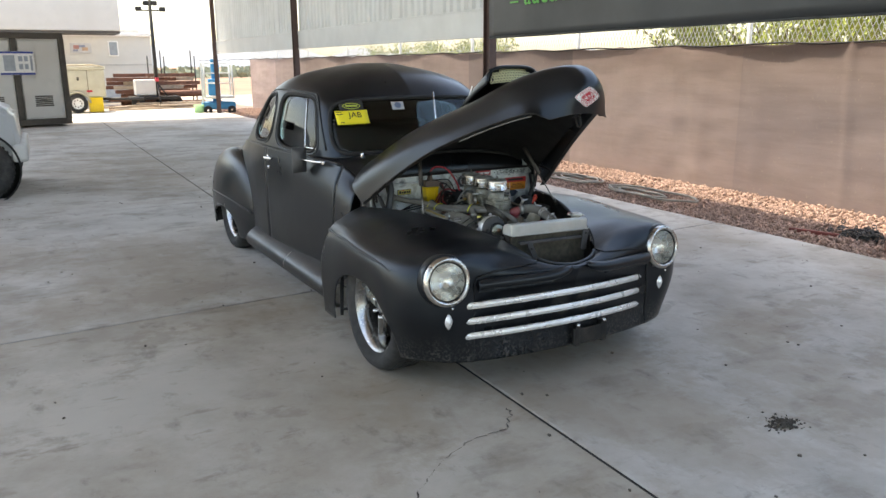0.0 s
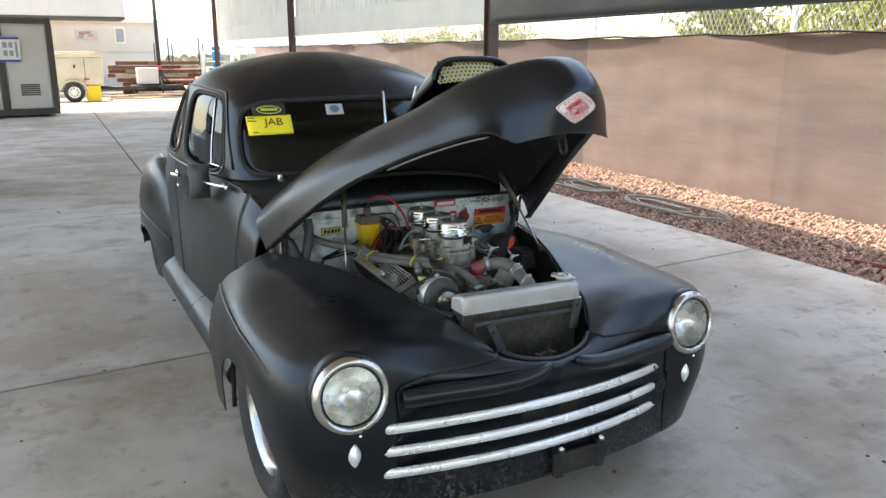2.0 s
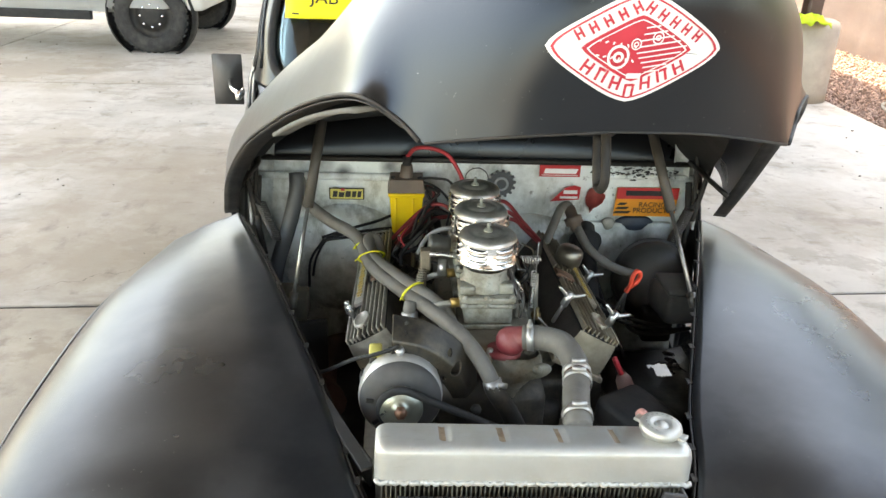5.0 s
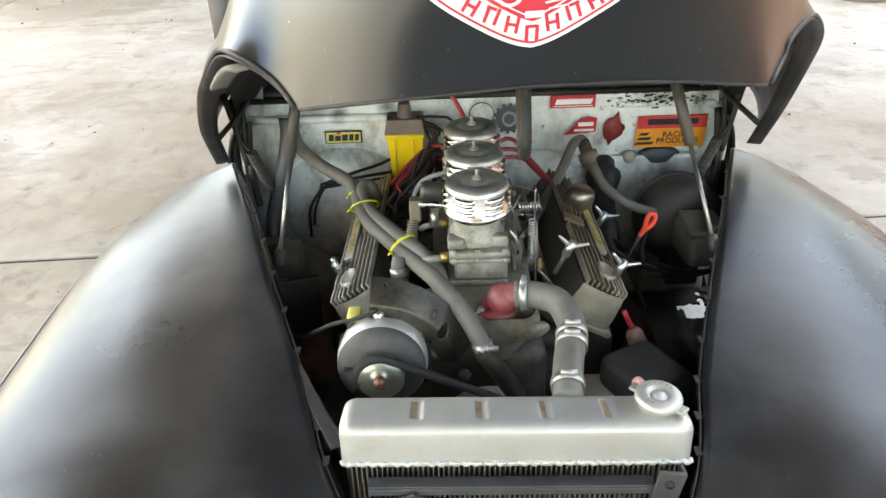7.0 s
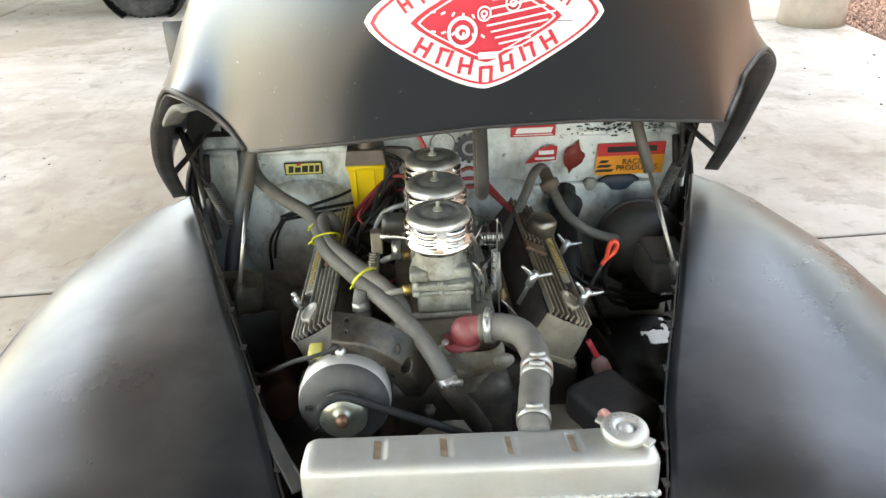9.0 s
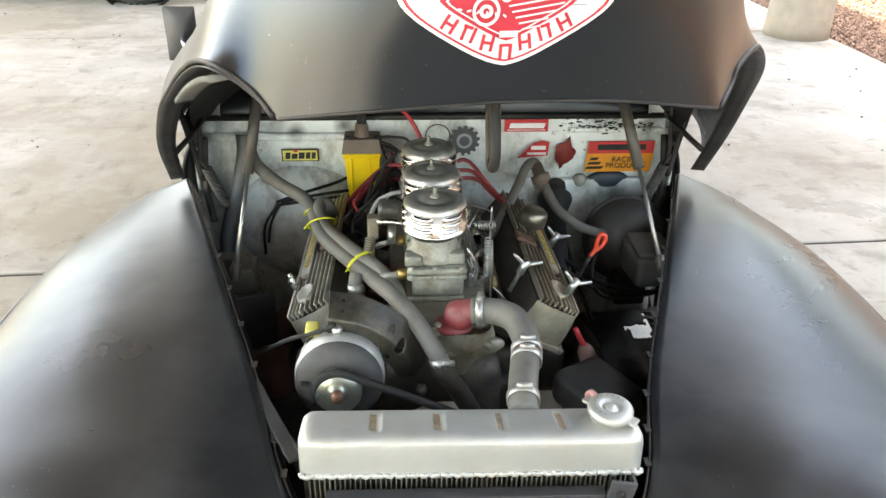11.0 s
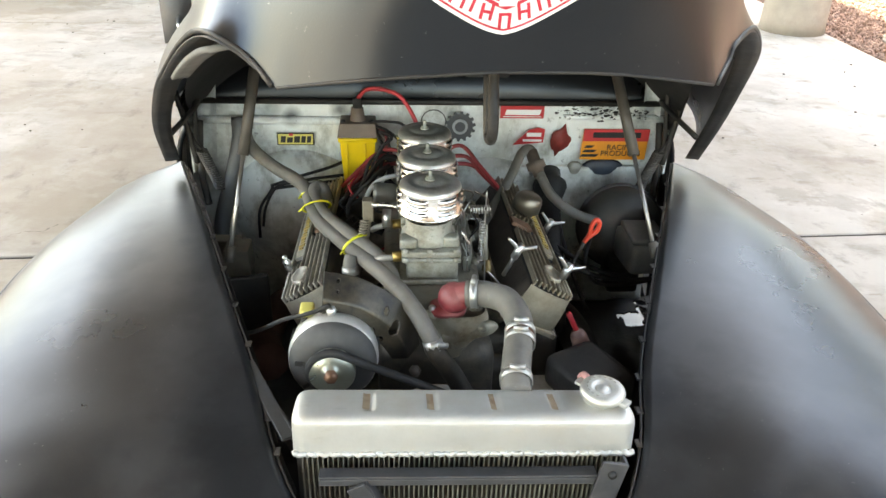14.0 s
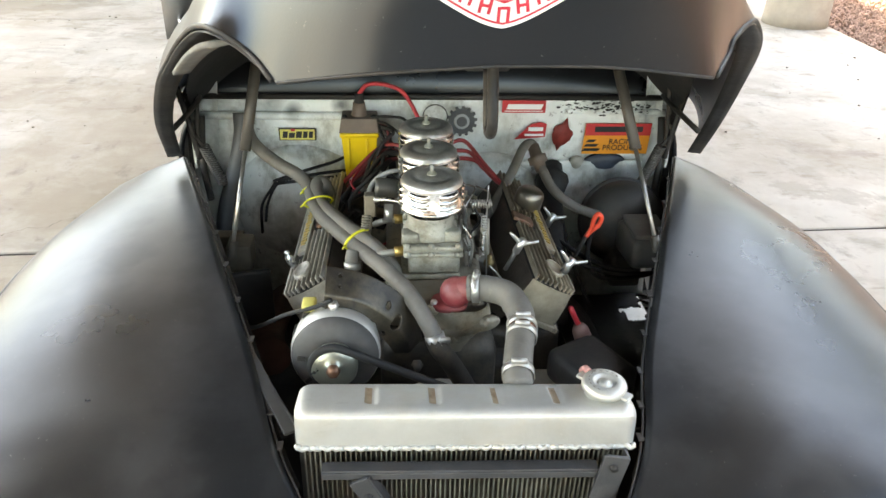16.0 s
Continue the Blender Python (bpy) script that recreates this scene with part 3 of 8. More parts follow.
def far_skin(u, v):
    """The other side: its edge runs nearer to the radiator."""
    p = np.array(fender_skin(u, v))
    p[0] += .016 * max(0.0, 1 - v / .30) * max(0.0, math.sin(math.pi * min(1.0, u / .62))) ** 1.3
    return p


def skin_of(s):
    return fender_skin if s > 0 else far_skin


def sub(fn, u0, u1, v0=0.0, v1=1.0):
    return lambda u, v: fn(u0 + (u1 - u0) * u, v0 + (v1 - v0) * v)


SEAM = ((0, .72), (.158, .72), (.162, .585), (.20, .571), (.30, .566), (.40, .556), (.488, .534), (.503, .520), (.5035, .0))


def seam_z(x):
    """Height of the joint between nose and fender."""
    for (xa, za), (xb, zb) in zip(SEAM, SEAM[1:]):
        if x <= xb:
            return za + (zb - za) * (x - xa) / (xb - xa)
    return 0.0


NU, NV = 219, 80
nb = bmesh.new()
for s in (1, -1):
    lamp = (-.637, .605)[s < 0]
    near = mirrored(skin_of(s), s)
    net = [[near(i / NU, j / NV) for j in range(NV + 1)] for i in range(NU + 1)]

    def at(u, v):
        return net[round(u * NU)][round(v * NV)]

    def nosy(u, v):
        q = (net[int(u * NU)][int(v * NV)] + net[int(u * NU) + 1][int(v * NV) + 1]) / 2
        return q.y < -.72 and q.z < seam_z(abs(q.x))

    def clear_of_lamp(u, v):
        q = at(u, v)
        return not nosy(u, v) and (q.y > -.80 or (q.x - lamp) ** 2 + (q.z - .537) ** 2 > .094 ** 2)

    fb = grid(at, NU + 1, NV + 1, keep=clear_of_lamp)
    bmesh.ops.recalc_face_normals(fb, faces=fb.faces)
    f = solid(part("front_fender", fb, PAINT, car), 0.004, -1.0)
    grid(at, NU + 1, NV + 1, bm=nb, keep=nosy)
    # bead along the fender's side
    bead = [near(u, .50 + .07 * u / .5) + Vector((0, 0, -.002)) for u in np.linspace(.0, .44, 40)]
    part("moulding", tube(bead, lambda t: .0075 * min(1, 2.5 * (1 - t) + .05), 8), PAINT, f)
    # splash panel inside the bay
    part("inner_apron", grid(mirrored(lambda u, v: (lambda e: Vector((e[0] + .012 - .06 * v, e[1], e[2] - .006 - (e[2] - .25) * v)))(curve_at(FENDER_EDGE, .56 * u)), s), 24, 6), STEEL_BLACK, f)
    # rolled edge along the hood opening
    part("edge_flange", tube([near(u, 0.0) + Vector((.004 * s, 0, -.004)) for u in np.linspace(0, .66, 30)], .002, 6), STEEL_BLACK, f)
    # flap behind the wheel
    stay = tube([(-.765 * s, -.035, .43), (-.772 * s, -.028, .30), (-.775 * s, -.026, .165)], .009, 6)
    tube([(-.774 * s, -.027, .195), (-.69 * s, -.05, .20)], .007, 6, bm=stay)
    part("flap_stay", stay, BLACK, f)
    # black tube along the joint, drawn as the fold's shadow line
    flat = [q for row in net for q in row if q.y < -.72 and abs(q.x) < .58]
    line = []
    for x in np.linspace(.163, .487, 36):
        q = min(flat, key=lambda q: (abs(q.x) - x) ** 2 + (q.z - seam_z(x)) ** 2)
        line.append(Vector((-x * s, q.y - .001, seam_z(x))))
    for _ in range(10):
        for i in range(1, len(line) - 1):
            line[i].y = .25 * line[i - 1].y + .5 * line[i].y + .25 * line[i + 1].y
    part("nose_seam", tube(line, .0030, 8), STEEL_BLACK, f)
    for k in range(9):                 # rough spots along the flange
        e = near(.06 + .055 * k, 0.0)
        part("flange_tab", box(.010, .016, .0025, (e.x + .006 * s, e.y, e.z - .004), .0008), STEEL_BLACK, f, shade=False)

bmesh.ops.remove_doubles(nb, verts=nb.verts, dist=.0006)
bmesh.ops.recalc_face_normals(nb, faces=nb.faces)
nb.normal_update()
for v in nb.verts:
    v.co -= v.normal * .003
nose = solid(part("nose_panel", nb, PAINT, car), 0.004, -1.0)
# rolled brows over the grille
for s in (1, -1):
    brow = [(-.49, -.905, .503), (-.43, -.925, .510), (-.34, -.945, .513), (-.24, -.966, .516), (-.15, -.983, .522), (-.09, -.988, .533), (-.045, -.983, .546)]
    b = tube([(x * s, y, z) for x, y, z in brow], lambda t: .024 * (max(.0, 1 - abs(2 * t - .75) ** 3.2 / 2.2)) ** .5 + .002, 14, 40, flat=1.0)
    part("brow", b, PAINT, nose)
    under = [(x * s, y - .004, z - .026) for x, y, z in brow[:5]]
    part("brow_edge", tube(under, .006, 8, 24), PAINT, nose)
# lip round the mouth of the opening
part("mouth_lip", tube([(x * s_, y, z + .004) for s_, x, y, z in ((1, -.165, -.885, .573), (1, -.12, -.918, .556), (1, -.06, -.938, .545), (1, 0, -.945, .541), (-1, -.06, -.938, .545), (-1, -.12, -.918, .556), (-1, -.165, -.885, .573))], .008, 8, 30), PAINT, nose)
for i, z in enumerate((.430, .360, .292)):
    w0, w1 = (-.545, .525) if i == 0 else (-.547 - .001 * i, .522 - .012 * i)
    pts = [(x, -.988 + .04 * x + .40 * x * x, z + .003 - .018 * x - .10 * x * x) for x in np.linspace(w0, w1, 33)]
    g = part("grille_bar", tube(pts, .0155, 12, flat=.62), GRILLE_CHROME, nose, "dull chrome grille bar")
    part("ridge", tube([(x, y - .0105, zz) for x, y, zz in pts], .0028, 6), GRILLE_CHROME, g)
part("grille_back", grid(lambda u, v: (-.50 + 1.0 * u, -.945 + .38 * (u - .5) ** 2 * 4 * .26, .25 + .22 * v), 24, 3), STEEL_BLACK, nose)
part("tow_ring", tube([(.465 + .02 * math.cos(a), -.915, .345 + .022 * math.sin(a)) for a in np.linspace(0, 6.283, 17)[:-1]], .0035, 6, closed=True), STEEL_BLACK, nose)
part("tie_wire", tube([(.40, -.945, .44), (.402, -.952, .42), (.401, -.945, .395)], .003, 5, 8), STEEL_BLACK, nose)
for x in (.0, .155):
    part("bolt", lathe([(0, .014), (.007, .013), (.008, 0)], 8, aim((x, -.985, .262), (0, -1, .1))), CHROME, nose)
    part("bracket", box(.028, .03, .10, (x + .01, -.965, .205), .004), STEEL_BLACK, nose, shade=False)
part("plate_holder", box(.20, .012, .075, (.085, -.972, .20), .003), STEEL_BLACK, nose, shade=False)

BEZEL = mat("dull_bezel_chrome", (.60, .585, .55), .24, 1.0, .1, 16, .03, 200)
REFLECTOR = mat("lamp_reflector", (.90, .89, .85), .27, .8, .10, 26, .25, 60, (.62, .58, .48), 28, .4, rough_vary=.08)
for s in (1, -1):
    A = aim((-.637 if s > 0 else .605, -.884, .537), (-s * .07, -1, .13))
    hb = part("headlight", lathe([(.086, .012), (.089, .019), (.096, .021), (.104, .017), (.109, .009), (.110, .001), (.106, -.008)], 56), BEZEL, car, "round headlight with dull chrome bezel", m=A)
    part("lamp_bucket", lathe([(.106, -.004), (.111, -.002), (.1145, -.007), (.1165, -.018), (.115, -.055), (.112, -.09)], 56), PAINT, hb)
    part("gasket", lathe([(.081, .010), (.084, .016), (.087, .015), (.087, .004)], 48), BLACK, hb)
    part("reflector", grid(lambda u, v: (lambda r, a: Vector((r * math.cos(a), r * math.sin(a), .010 - .062 * (1 - (r / .083) ** 2) + .00012 * math.sin(r * math.cos(a) * 620) * (1 - u ** 6) + .0002 * math.sin(r * math.sin(a) * 160))))(.083 * u, 2 * math.pi * v), 40, 121), REFLECTOR, hb)
    part("bulb_shield", lathe([(0, -.040), (.008, -.041), (.010, -.05), (0, -.052)], 16), REFLECTOR, hb)
    lens = bmesh.new()
    grid(lambda u, v: (lambda r, a: (r * math.cos(a), r * math.sin(a), .0155 + .014 * (1 - (r / .082) ** 2) + .00014 * math.sin(r * math.cos(a) * 520)))(.082 * u, 2 * math.pi * v), 36, 97, bm=lens)
    bmesh.ops.remove_doubles(lens, verts=lens.verts, dist=.0002)
    lens.normal_update()
    bmesh.ops.reverse_faces(lens, faces=[f_ for f_ in lens.faces if f_.normal.z < 0])
    lo = part("lens", lens, LENS, hb)
    lo.visible_shadow = False
    px = -.637 if s > 0 else .588
    pk = part("parking_lamp", grid(lambda u, v: Vector((px + (.0165 - .0165 * abs(2 * u - 1) ** 1.8) * (2 * v - 1), -.899 - .014 * math.sin(math.pi * v) * (1 - abs(2 * u - 1)) ** .5, .362 + .064 * (u - .5))), 17, 9), GRILLE_CHROME, car, "small pointed parking lamp")
    solid(pk, .004)
    part("hood_screw", lathe([(0, .004), (.004, .003), (.005, 0)], 8, aim((-s * .62, -.905, .42), (0, -1, 0))), CHROME, car)

# ---- hood ----
HINGE = Vector((0, 0.30, 0.98))
HOOD_OPEN = Matrix.Translation(HINGE) @ Matrix.Rotation(radians(-28), 4, "X") @ Matrix.Translation(-HINGE)
HOOD_RIM = [(-.594, .243, .655), (-.529, -.049, .683), (-.451, -.30, .701), (-.368, -.526, .692), (-.299, -.717, .670), (-.239, -.877, .637), (-.177, -.923, .582), (-.109, -.975, .578), (-.024, -.970, .585)]
HOOD_RIM_FAR = [(.617, .253, .662), (.554, -.008, .697), (.479, -.26, .720), (.386, -.506, .716), (.27, -.734, .686), (.202, -.838, .643), (.158, -.896, .593), (.064, -.945, .590), (-.024, -.970, .585)]
HOOD_HAUNCH = [(-.598, .30, .80), (-.525, .0, .803), (-.432, -.27, .793), (-.338, -.50, .770), (-.266, -.70, .752), (-.212, -.853, .732), (-.133, -.962, .701), (-.057, -1.034, .686), (0, -1.050, .685)]
HOOD_CROWN = [(-.38, .31, .950), (-.345, .0, .940), (-.297, -.25, .910), (-.251, -.45, .872), (-.203, -.62, .858), (-.16, -.76, .848), (-.104, -.877, .829), (-.048, -.960, .812), (0, -.985, .807)]
HOOD_FULLER = ((0, 0, 0), (0, 0, 0), (0, 0, 0), (0, 0, 0), (-.004, -.006, .004), (-.010, -.012, .006), (-.024, -.016, .005), (-.024, -.006, .002), (0, 0, 0))     # the far shoulder of the nose stands prouder
HOOD_LEANER = ((0, 0, 0), (.002, 0, 0), (.006, .002, 0), (.010, .004, 0), (.012, .008, 0), (.012, .012, 0), (.010, .012, 0), (.004, .006, 0), (0, 0, 0))     # the near flank leans in more
HOOD_RIDGE = [(0, .31, .985), (0, .02, .987), (0, -.22, .982), (0, -.42, .965), (0, -.57, .942), (0, -.69, .906), (0, -.765, .876), (0, -.82, .847), (0, -.845, .836)]


def hood_rim(u, s):
    """The hood's lower edge, with a sharp corner where the side arch meets the front lip."""
    g = HOOD_RIM if s > 0 else HOOD_RIM_FAR
    mid = (-.2013, -.9001, .6118) if s > 0 else (.1874, -.8551, .6231)
    if u <= .625:
        return curve_at(g[:6] + [mid], u / .75)
    if u <= .75:
        return curve_at([g[4], g[5], mid, g[6]], 1 / 3 + (u - .625) / .125 * 2 / 3)
    return curve_at(g[6:], (u - .75) / .25)


def hood_half(u, v, s=1):
    """One side of the hood; its nose sits a little off the car's centre line."""
    rows = [hood_rim(u, s)]
    for g in (HOOD_HAUNCH, HOOD_CROWN, HOOD_RIDGE):
        p = curve_at(g, u)
        if s < 0 and g is not HOOD_RIDGE:
            p = p + curve_at(HOOD_FULLER, u) * (1.0 if g is HOOD_CROWN else .6)
        if s > 0 and g is HOOD_HAUNCH:
            p = p + curve_at(HOOD_LEANER, u)
        k = min(1.0, max(0.0, (.3 - p[1]) / 1.3))
        rows.append(np.array((p[0] * s - .031 * k + (1 - k) * .012, p[1], p[2])))
    return Vector(curve_at(rows, v))


def hood_skin(u, v):
    return hood_half(u, v)


def hood_other(u, v):
    return hood_half(u, v, -1)


hood_bm = grid(hood_skin, 81, 29)
grid(hood_other, 81, 29, bm=hood_bm)
bmesh.ops.remove_doubles(hood_bm, verts=hood_bm.verts, dist=0.0015)
for _ in range(12):                    # ease the creases between the guide curves
    bmesh.ops.smooth_vert(hood_bm, verts=[v for v in hood_bm.verts if not v.is_boundary], factor=.5, use_axis_x=True, use_axis_y=True, use_axis_z=True)
bmesh.ops.recalc_face_normals(hood_bm, faces=hood_bm.faces)
hood_tree = BVHTree.FromBMesh(hood_bm)
hood = solid(part("hood", hood_bm, PAINT, car, "raised satin black bonnet with a scoop", m=HOOD_OPEN), 0.004)
hood.modifiers[0].use_rim = False
inv = HOOD_OPEN.inverted()


def on_hood(x, z):
    """The hood's front face in the raised pose, seen straight from the front; returned in the hood's own place."""
    o, d = inv @ Vector((x, -3, z)), (inv.to_3x3() @ Vector((0, 1, 0)))
    hit, nrm, _, _ = hood_tree.ray_cast(o, d)
    return hit - d * .0015


def disc_on(fn, outline, layers, n, dy):
    """A thin sheet with the polar outline(a) -> (x, z), laid on a surface."""
    bm = bmesh.new()
    d = inv.to_3x3() @ Vector((0, -dy, 0))
    grid(lambda u, v: fn(*[c for c in outline(u, 2 * math.pi * v)]) + d, layers, n, bm=bm)
    bmesh.ops.remove_doubles(bm, verts=bm.verts, dist=.00005)
    return bm


SX, SZ = -.0225, 1.296


def diamond(w, h, rnd):
    """A lozenge with straight edges and rounded corners; rnd tells how blunt they are."""
    def f(r, a):
        c, s_ = abs(math.cos(a)), abs(math.sin(a))
        lozenge = 1.0 / (c / (w * rnd) + s_ / (h * rnd))
        oval = 1.0 / math.hypot(c / w, s_ / h)
        k = (lozenge ** -10 + oval ** -10) ** -.1
        return SX + r * k * math.cos(a), SZ + r * k * math.sin(a)
    return f


st = part("sticker", disc_on(on_hood, diamond(.070, .043, 1.13), 8, 97, .0), WHITE, hood, "white and red diamond sticker")


def ring_on(w, h, rnd, th, dy):
    d = inv.to_3x3() @ Vector((0, -dy, 0))
    f = diamond(w, h, rnd)
    return grid(lambda u, v: on_hood(*f(1 - th * u, 2 * math.pi * v)) + d, 2, 97)


part("border", ring_on(.0665, .0402, 1.13, .035, .0007), RED, st)
part("inner_diamond", disc_on(on_hood, diamond(.045, .0265, 1.03), 6, 65, .0008), RED, st)
part("inner_line", ring_on(.041, .0236, 1.03, .04, .0016), WHITE, st)


def bar_on(x, z, w, h, ang, dy):
    d = inv.to_3x3() @ Vector((0, -dy, 0))
    c, s_ = math.cos(ang), math.sin(ang)
    return grid(lambda u, v: on_hood(SX + x + (u - .5) * w * c - (v - .5) * h * s_, SZ + z + (u - .5) * w * s_ + (v - .5) * h * c) + d, 3, 3)


for k in range(7):                     # lower word, as plain strokes along the two lower edges
    t = (k - 3) / 3.0
    for d in (-.0031, .0031):
        a = .55 * t
        part("word_bar", bar_on(.036 * t + d * math.cos(a), -.0325 + .0185 * abs(t) + d * math.sin(a), .0021, .0105, a, .0008), RED, st)
    part("word_bar", bar_on(.036 * t, -.0325 + .0185 * abs(t) + (.0044 if k % 2 else 0), .0062, .0020, .55 * t, .0008), RED, st)
for k in range(10):                    # upper words
    t = (k - 4.5) / 4.5
    a = -.60 * (1 if t > 0 else -1)
    for d in (-.0021, .0021):
        part("word_bar", bar_on(.045 * t + d * math.cos(a), .0328 - .0225 * abs(t) + d * math.sin(a), .0017, .0085, a, .0008), RED, st)
    part("word_bar", bar_on(.045 * t, .0328 - .0225 * abs(t), .0042, .0017, a, .0008), RED, st)
for k in range(9):                     # speed lines and wheels of the picture
    z = .017 - .0042 * k
    hw = .036 * (1 - abs(z) / .0235)
    part("stripe", bar_on(.006 + .0015 * k * .5 + hw * .28, z, hw * 1.1, .0011, .16, .0017), WHITE, st)
for x, z, r in ((-.014, -.006, .0085), (.014, .009, .0045), (-.002, .004, .004)):
    dd = inv.to_3x3() @ Vector((0, -.0019, 0))
    part("wheel_ring", grid(lambda u, v: on_hood(SX + x + r * (1 - .22 * u) * math.cos(math.tau * v), SZ + z + r * 1.1 * (1 - .22 * u) * math.sin(math.tau * v)) + dd, 2, 25), WHITE, st)
    part("wheel_ring", grid(lambda u, v: on_hood(SX + x + r * (.5 - .25 * u) * math.cos(math.tau * v), SZ + z + r * (.5 - .25 * u) * math.sin(math.tau * v)) + dd, 2, 17), WHITE, st)
for k in range(12):
    part("speckle", bar_on(-.030 + .0055 * (k % 6), .006 - .006 * (k // 6) - .0008 * k, .0026, .0012, .5 * k, .0018), WHITE, st)
part("motif", bar_on(.001, -.0205, .0115, .0042, 0, .0018), WHITE, st)

# scoop: a low teardrop with a perforated mouth
def scoop_skin(u, v):
    # u along the length from mouth to tail, v across
    y = -.56 + .52 * u
    w = .15 * (1 - .55 * u ** 2)
    h = .076 * (1 - u ** 1.15) ** .85
    a = math.pi * v
    x = -w * math.copysign(abs(math.cos(a)) ** .55, math.cos(a))
    return Vector((x, y + .03 * (1 - math.sin(a)) * (1 - u), .945 + .03 * u + h * math.sin(a) ** .72))


scoop = solid(part("scoop", grid(scoop_skin, 40, 33), PAINT, hood, "satin black hood scoop", m=pose(-.008, 0, 0)), .006)
MESHY = mat("pale_perforated_metal", (.60, .55, .30), .4, .5, .08, 20)
holes = bmesh.new()
for i in range(17):
    for j in range(7):
        x = -.125 + .0155 * i + (.00775 if j % 2 else 0)
        z = .955 + .0134 * j
        if abs(x) > .128 or z > .955 + .060 * (1 - (abs(x) / .135) ** 4):
            continue
        ring = [holes.verts.new((x + .0091 * math.cos(a), -.548 + .02 * (abs(x) / .13) ** 2, z + .0091 * math.sin(a))) for a in np.linspace(math.pi / 6, math.pi / 6 + 2 * math.pi, 7)[:-1]]
        inner = [holes.verts.new((x + .0046 * math.cos(a), -.548 + .02 * (abs(x) / .13) ** 2, z + .0046 * math.sin(a))) for a in np.linspace(math.pi / 6, math.pi / 6 + 2 * math.pi, 7)[:-1]]
        for k in range(6):
            holes.faces.new((ring[k], ring[(k + 1) % 6], inner[(k + 1) % 6], inner[k]))
solid(part("perforated_mouth", holes, MESHY, scoop, "pale perforated metal screen", shade=False), .002)
part("mouth_back", box(.24, .004, .072, (0, -.53, .990)), UNDER, scoop, shade=False)
part("mouth_rim", tube([scoop_skin(0.0, v) for v in np.linspace(0.02, .98, 40)], .008, 8), PAINT, scoop)
part("scoop_mark", box(.004, .050, .010, (-.136, -.36, .997), .002, rot=Matrix.Rotation(-.55, 4, "X")), WHITE, scoop, shade=False)

# hood underside: lining, rim strip, braces
part("lining", grid(lambda u, v: (lambda p: Vector((p[0] * .93, p[1] * .975 + .005, p[2] - .045)))(hood_skin(u, .32 + .68 * v)), 40, 12), UNDER, hood)
part("lining", grid(lambda u, v: (lambda p: Vector((p[0] * .93, p[1] * .975 + .005, p[2] - .045)))(hood_other(u, .32 + .68 * v)), 40, 12), UNDER, hood)
for s in (1, -1):
    side = hood_skin if s > 0 else hood_other
    strip = bmesh.new()
    grid(lambda u, v: (lambda p: Vector((p.x + s * .030 * v, p.y + .004 * v, p.z - .006 + .004 * v)))(side(.70 * u, 0.0)), 50, 4, bm=strip)
    solid(part("rim_strip", strip, STEEL_BLACK, hood), .0012)
    part("rim_edge", tube([side(u, 0.0) + Vector((0, 0, -.002)) for u in np.linspace(0, .74, 60)], .0024, 6), STEEL_BLACK, hood)
    if s > 0:
        felt = grid(lambda u, v: (lambda p: Vector((p.x + .006 + .022 * v, p.y + .003, p.z - .014 + .004 * v)))(side(.36 + .25 * u, 0.0)), 24, 4)
        solid(part("felt_pad", felt, mat("grey_felt_pad", (.15, .145, .13), .9, 0, .2, 30), hood), .005)
    part("hinge_arm", tube([(-.53 * s, .27, .80), (-.50 * s, .12, .745), (-.53 * s, .05, .68)], .006, 6, 10), STEEL_BLACK, hood)
CATCH = mat("dark_catch_steel", (.022, .021, .02), .5, .5, .35, 40, .2, 160, (.10, .085, .065), 30, .5)
catch = part("hood_catch", tube([(-.0205, -.930, .600), (-.0205, -.926, .560), (-.0205, -.918, .5485), (-.0205, -.906, .5485), (-.0205, -.899, .558), (-.0205, -.903, .600)], .0042, 10, 30), CATCH, hood, "dark steel hood catch loop")
part("catch_plate", box(.034, .045, .006, (-.0205, -.913, .601), .002), CATCH, catch, shade=False)
lipb = tube([hood_skin(u, 0.0) for u in np.linspace(.752, 1, 14)] + [hood_other(u, 0.0) for u in np.linspace(1, .752, 14)][1:], .0014, 6)
part("front_lip", lipb, STEEL_BLACK, hood)

# ---- cabin ----
BELT = [(0, .46, .925), (-.34, .48, .925), (-.545, .55, .905), (-.63, .78, .905), (-.675, 1.25, .905), (-.675, 1.7, .905), (-.615, 2.15, .895), (-.42, 2.5, .885), (0, 2.62, .875)]
CAB1 = [(0, .56, 1.10), (-.33, .58, 1.10), (-.53, .64, 1.10), (-.60, .84, 1.10), (-.64, 1.25, 1.105), (-.635, 1.62, 1.10), (-.56, 1.98, 1.09), (-.38, 2.25, 1.07), (0, 2.35, 1.06)]
CAB2 = [(0, .66, 1.26), (-.32, .675, 1.255), (-.48, .73, 1.25), (-.55, .91, 1.265), (-.585, 1.25, 1.28), (-.57, 1.55, 1.27), (-.485, 1.83, 1.25), (-.32, 2.02, 1.235), (0, 2.1, 1.23)]
CAB3 = [(0, .82, 1.375), (-.25, .84, 1.365), (-.38, .91, 1.355), (-.43, 1.03, 1.365), (-.445, 1.25, 1.378), (-.42, 1.45, 1.372), (-.35, 1.62, 1.36), (-.22, 1.75, 1.355), (0, 1.80, 1.35)]
CAB4 = [(0, 1.05, 1.437), (-.08, 1.07, 1.436), (-.12, 1.10, 1.435), (-.13, 1.16, 1.436), (-.135, 1.25, 1.437), (-.13, 1.33, 1.436), (-.11, 1.40, 1.434), (-.06, 1.46, 1.432), (0, 1.48, 1.432)]
CAB5 = [(0, 1.25, 1.442)] * 9


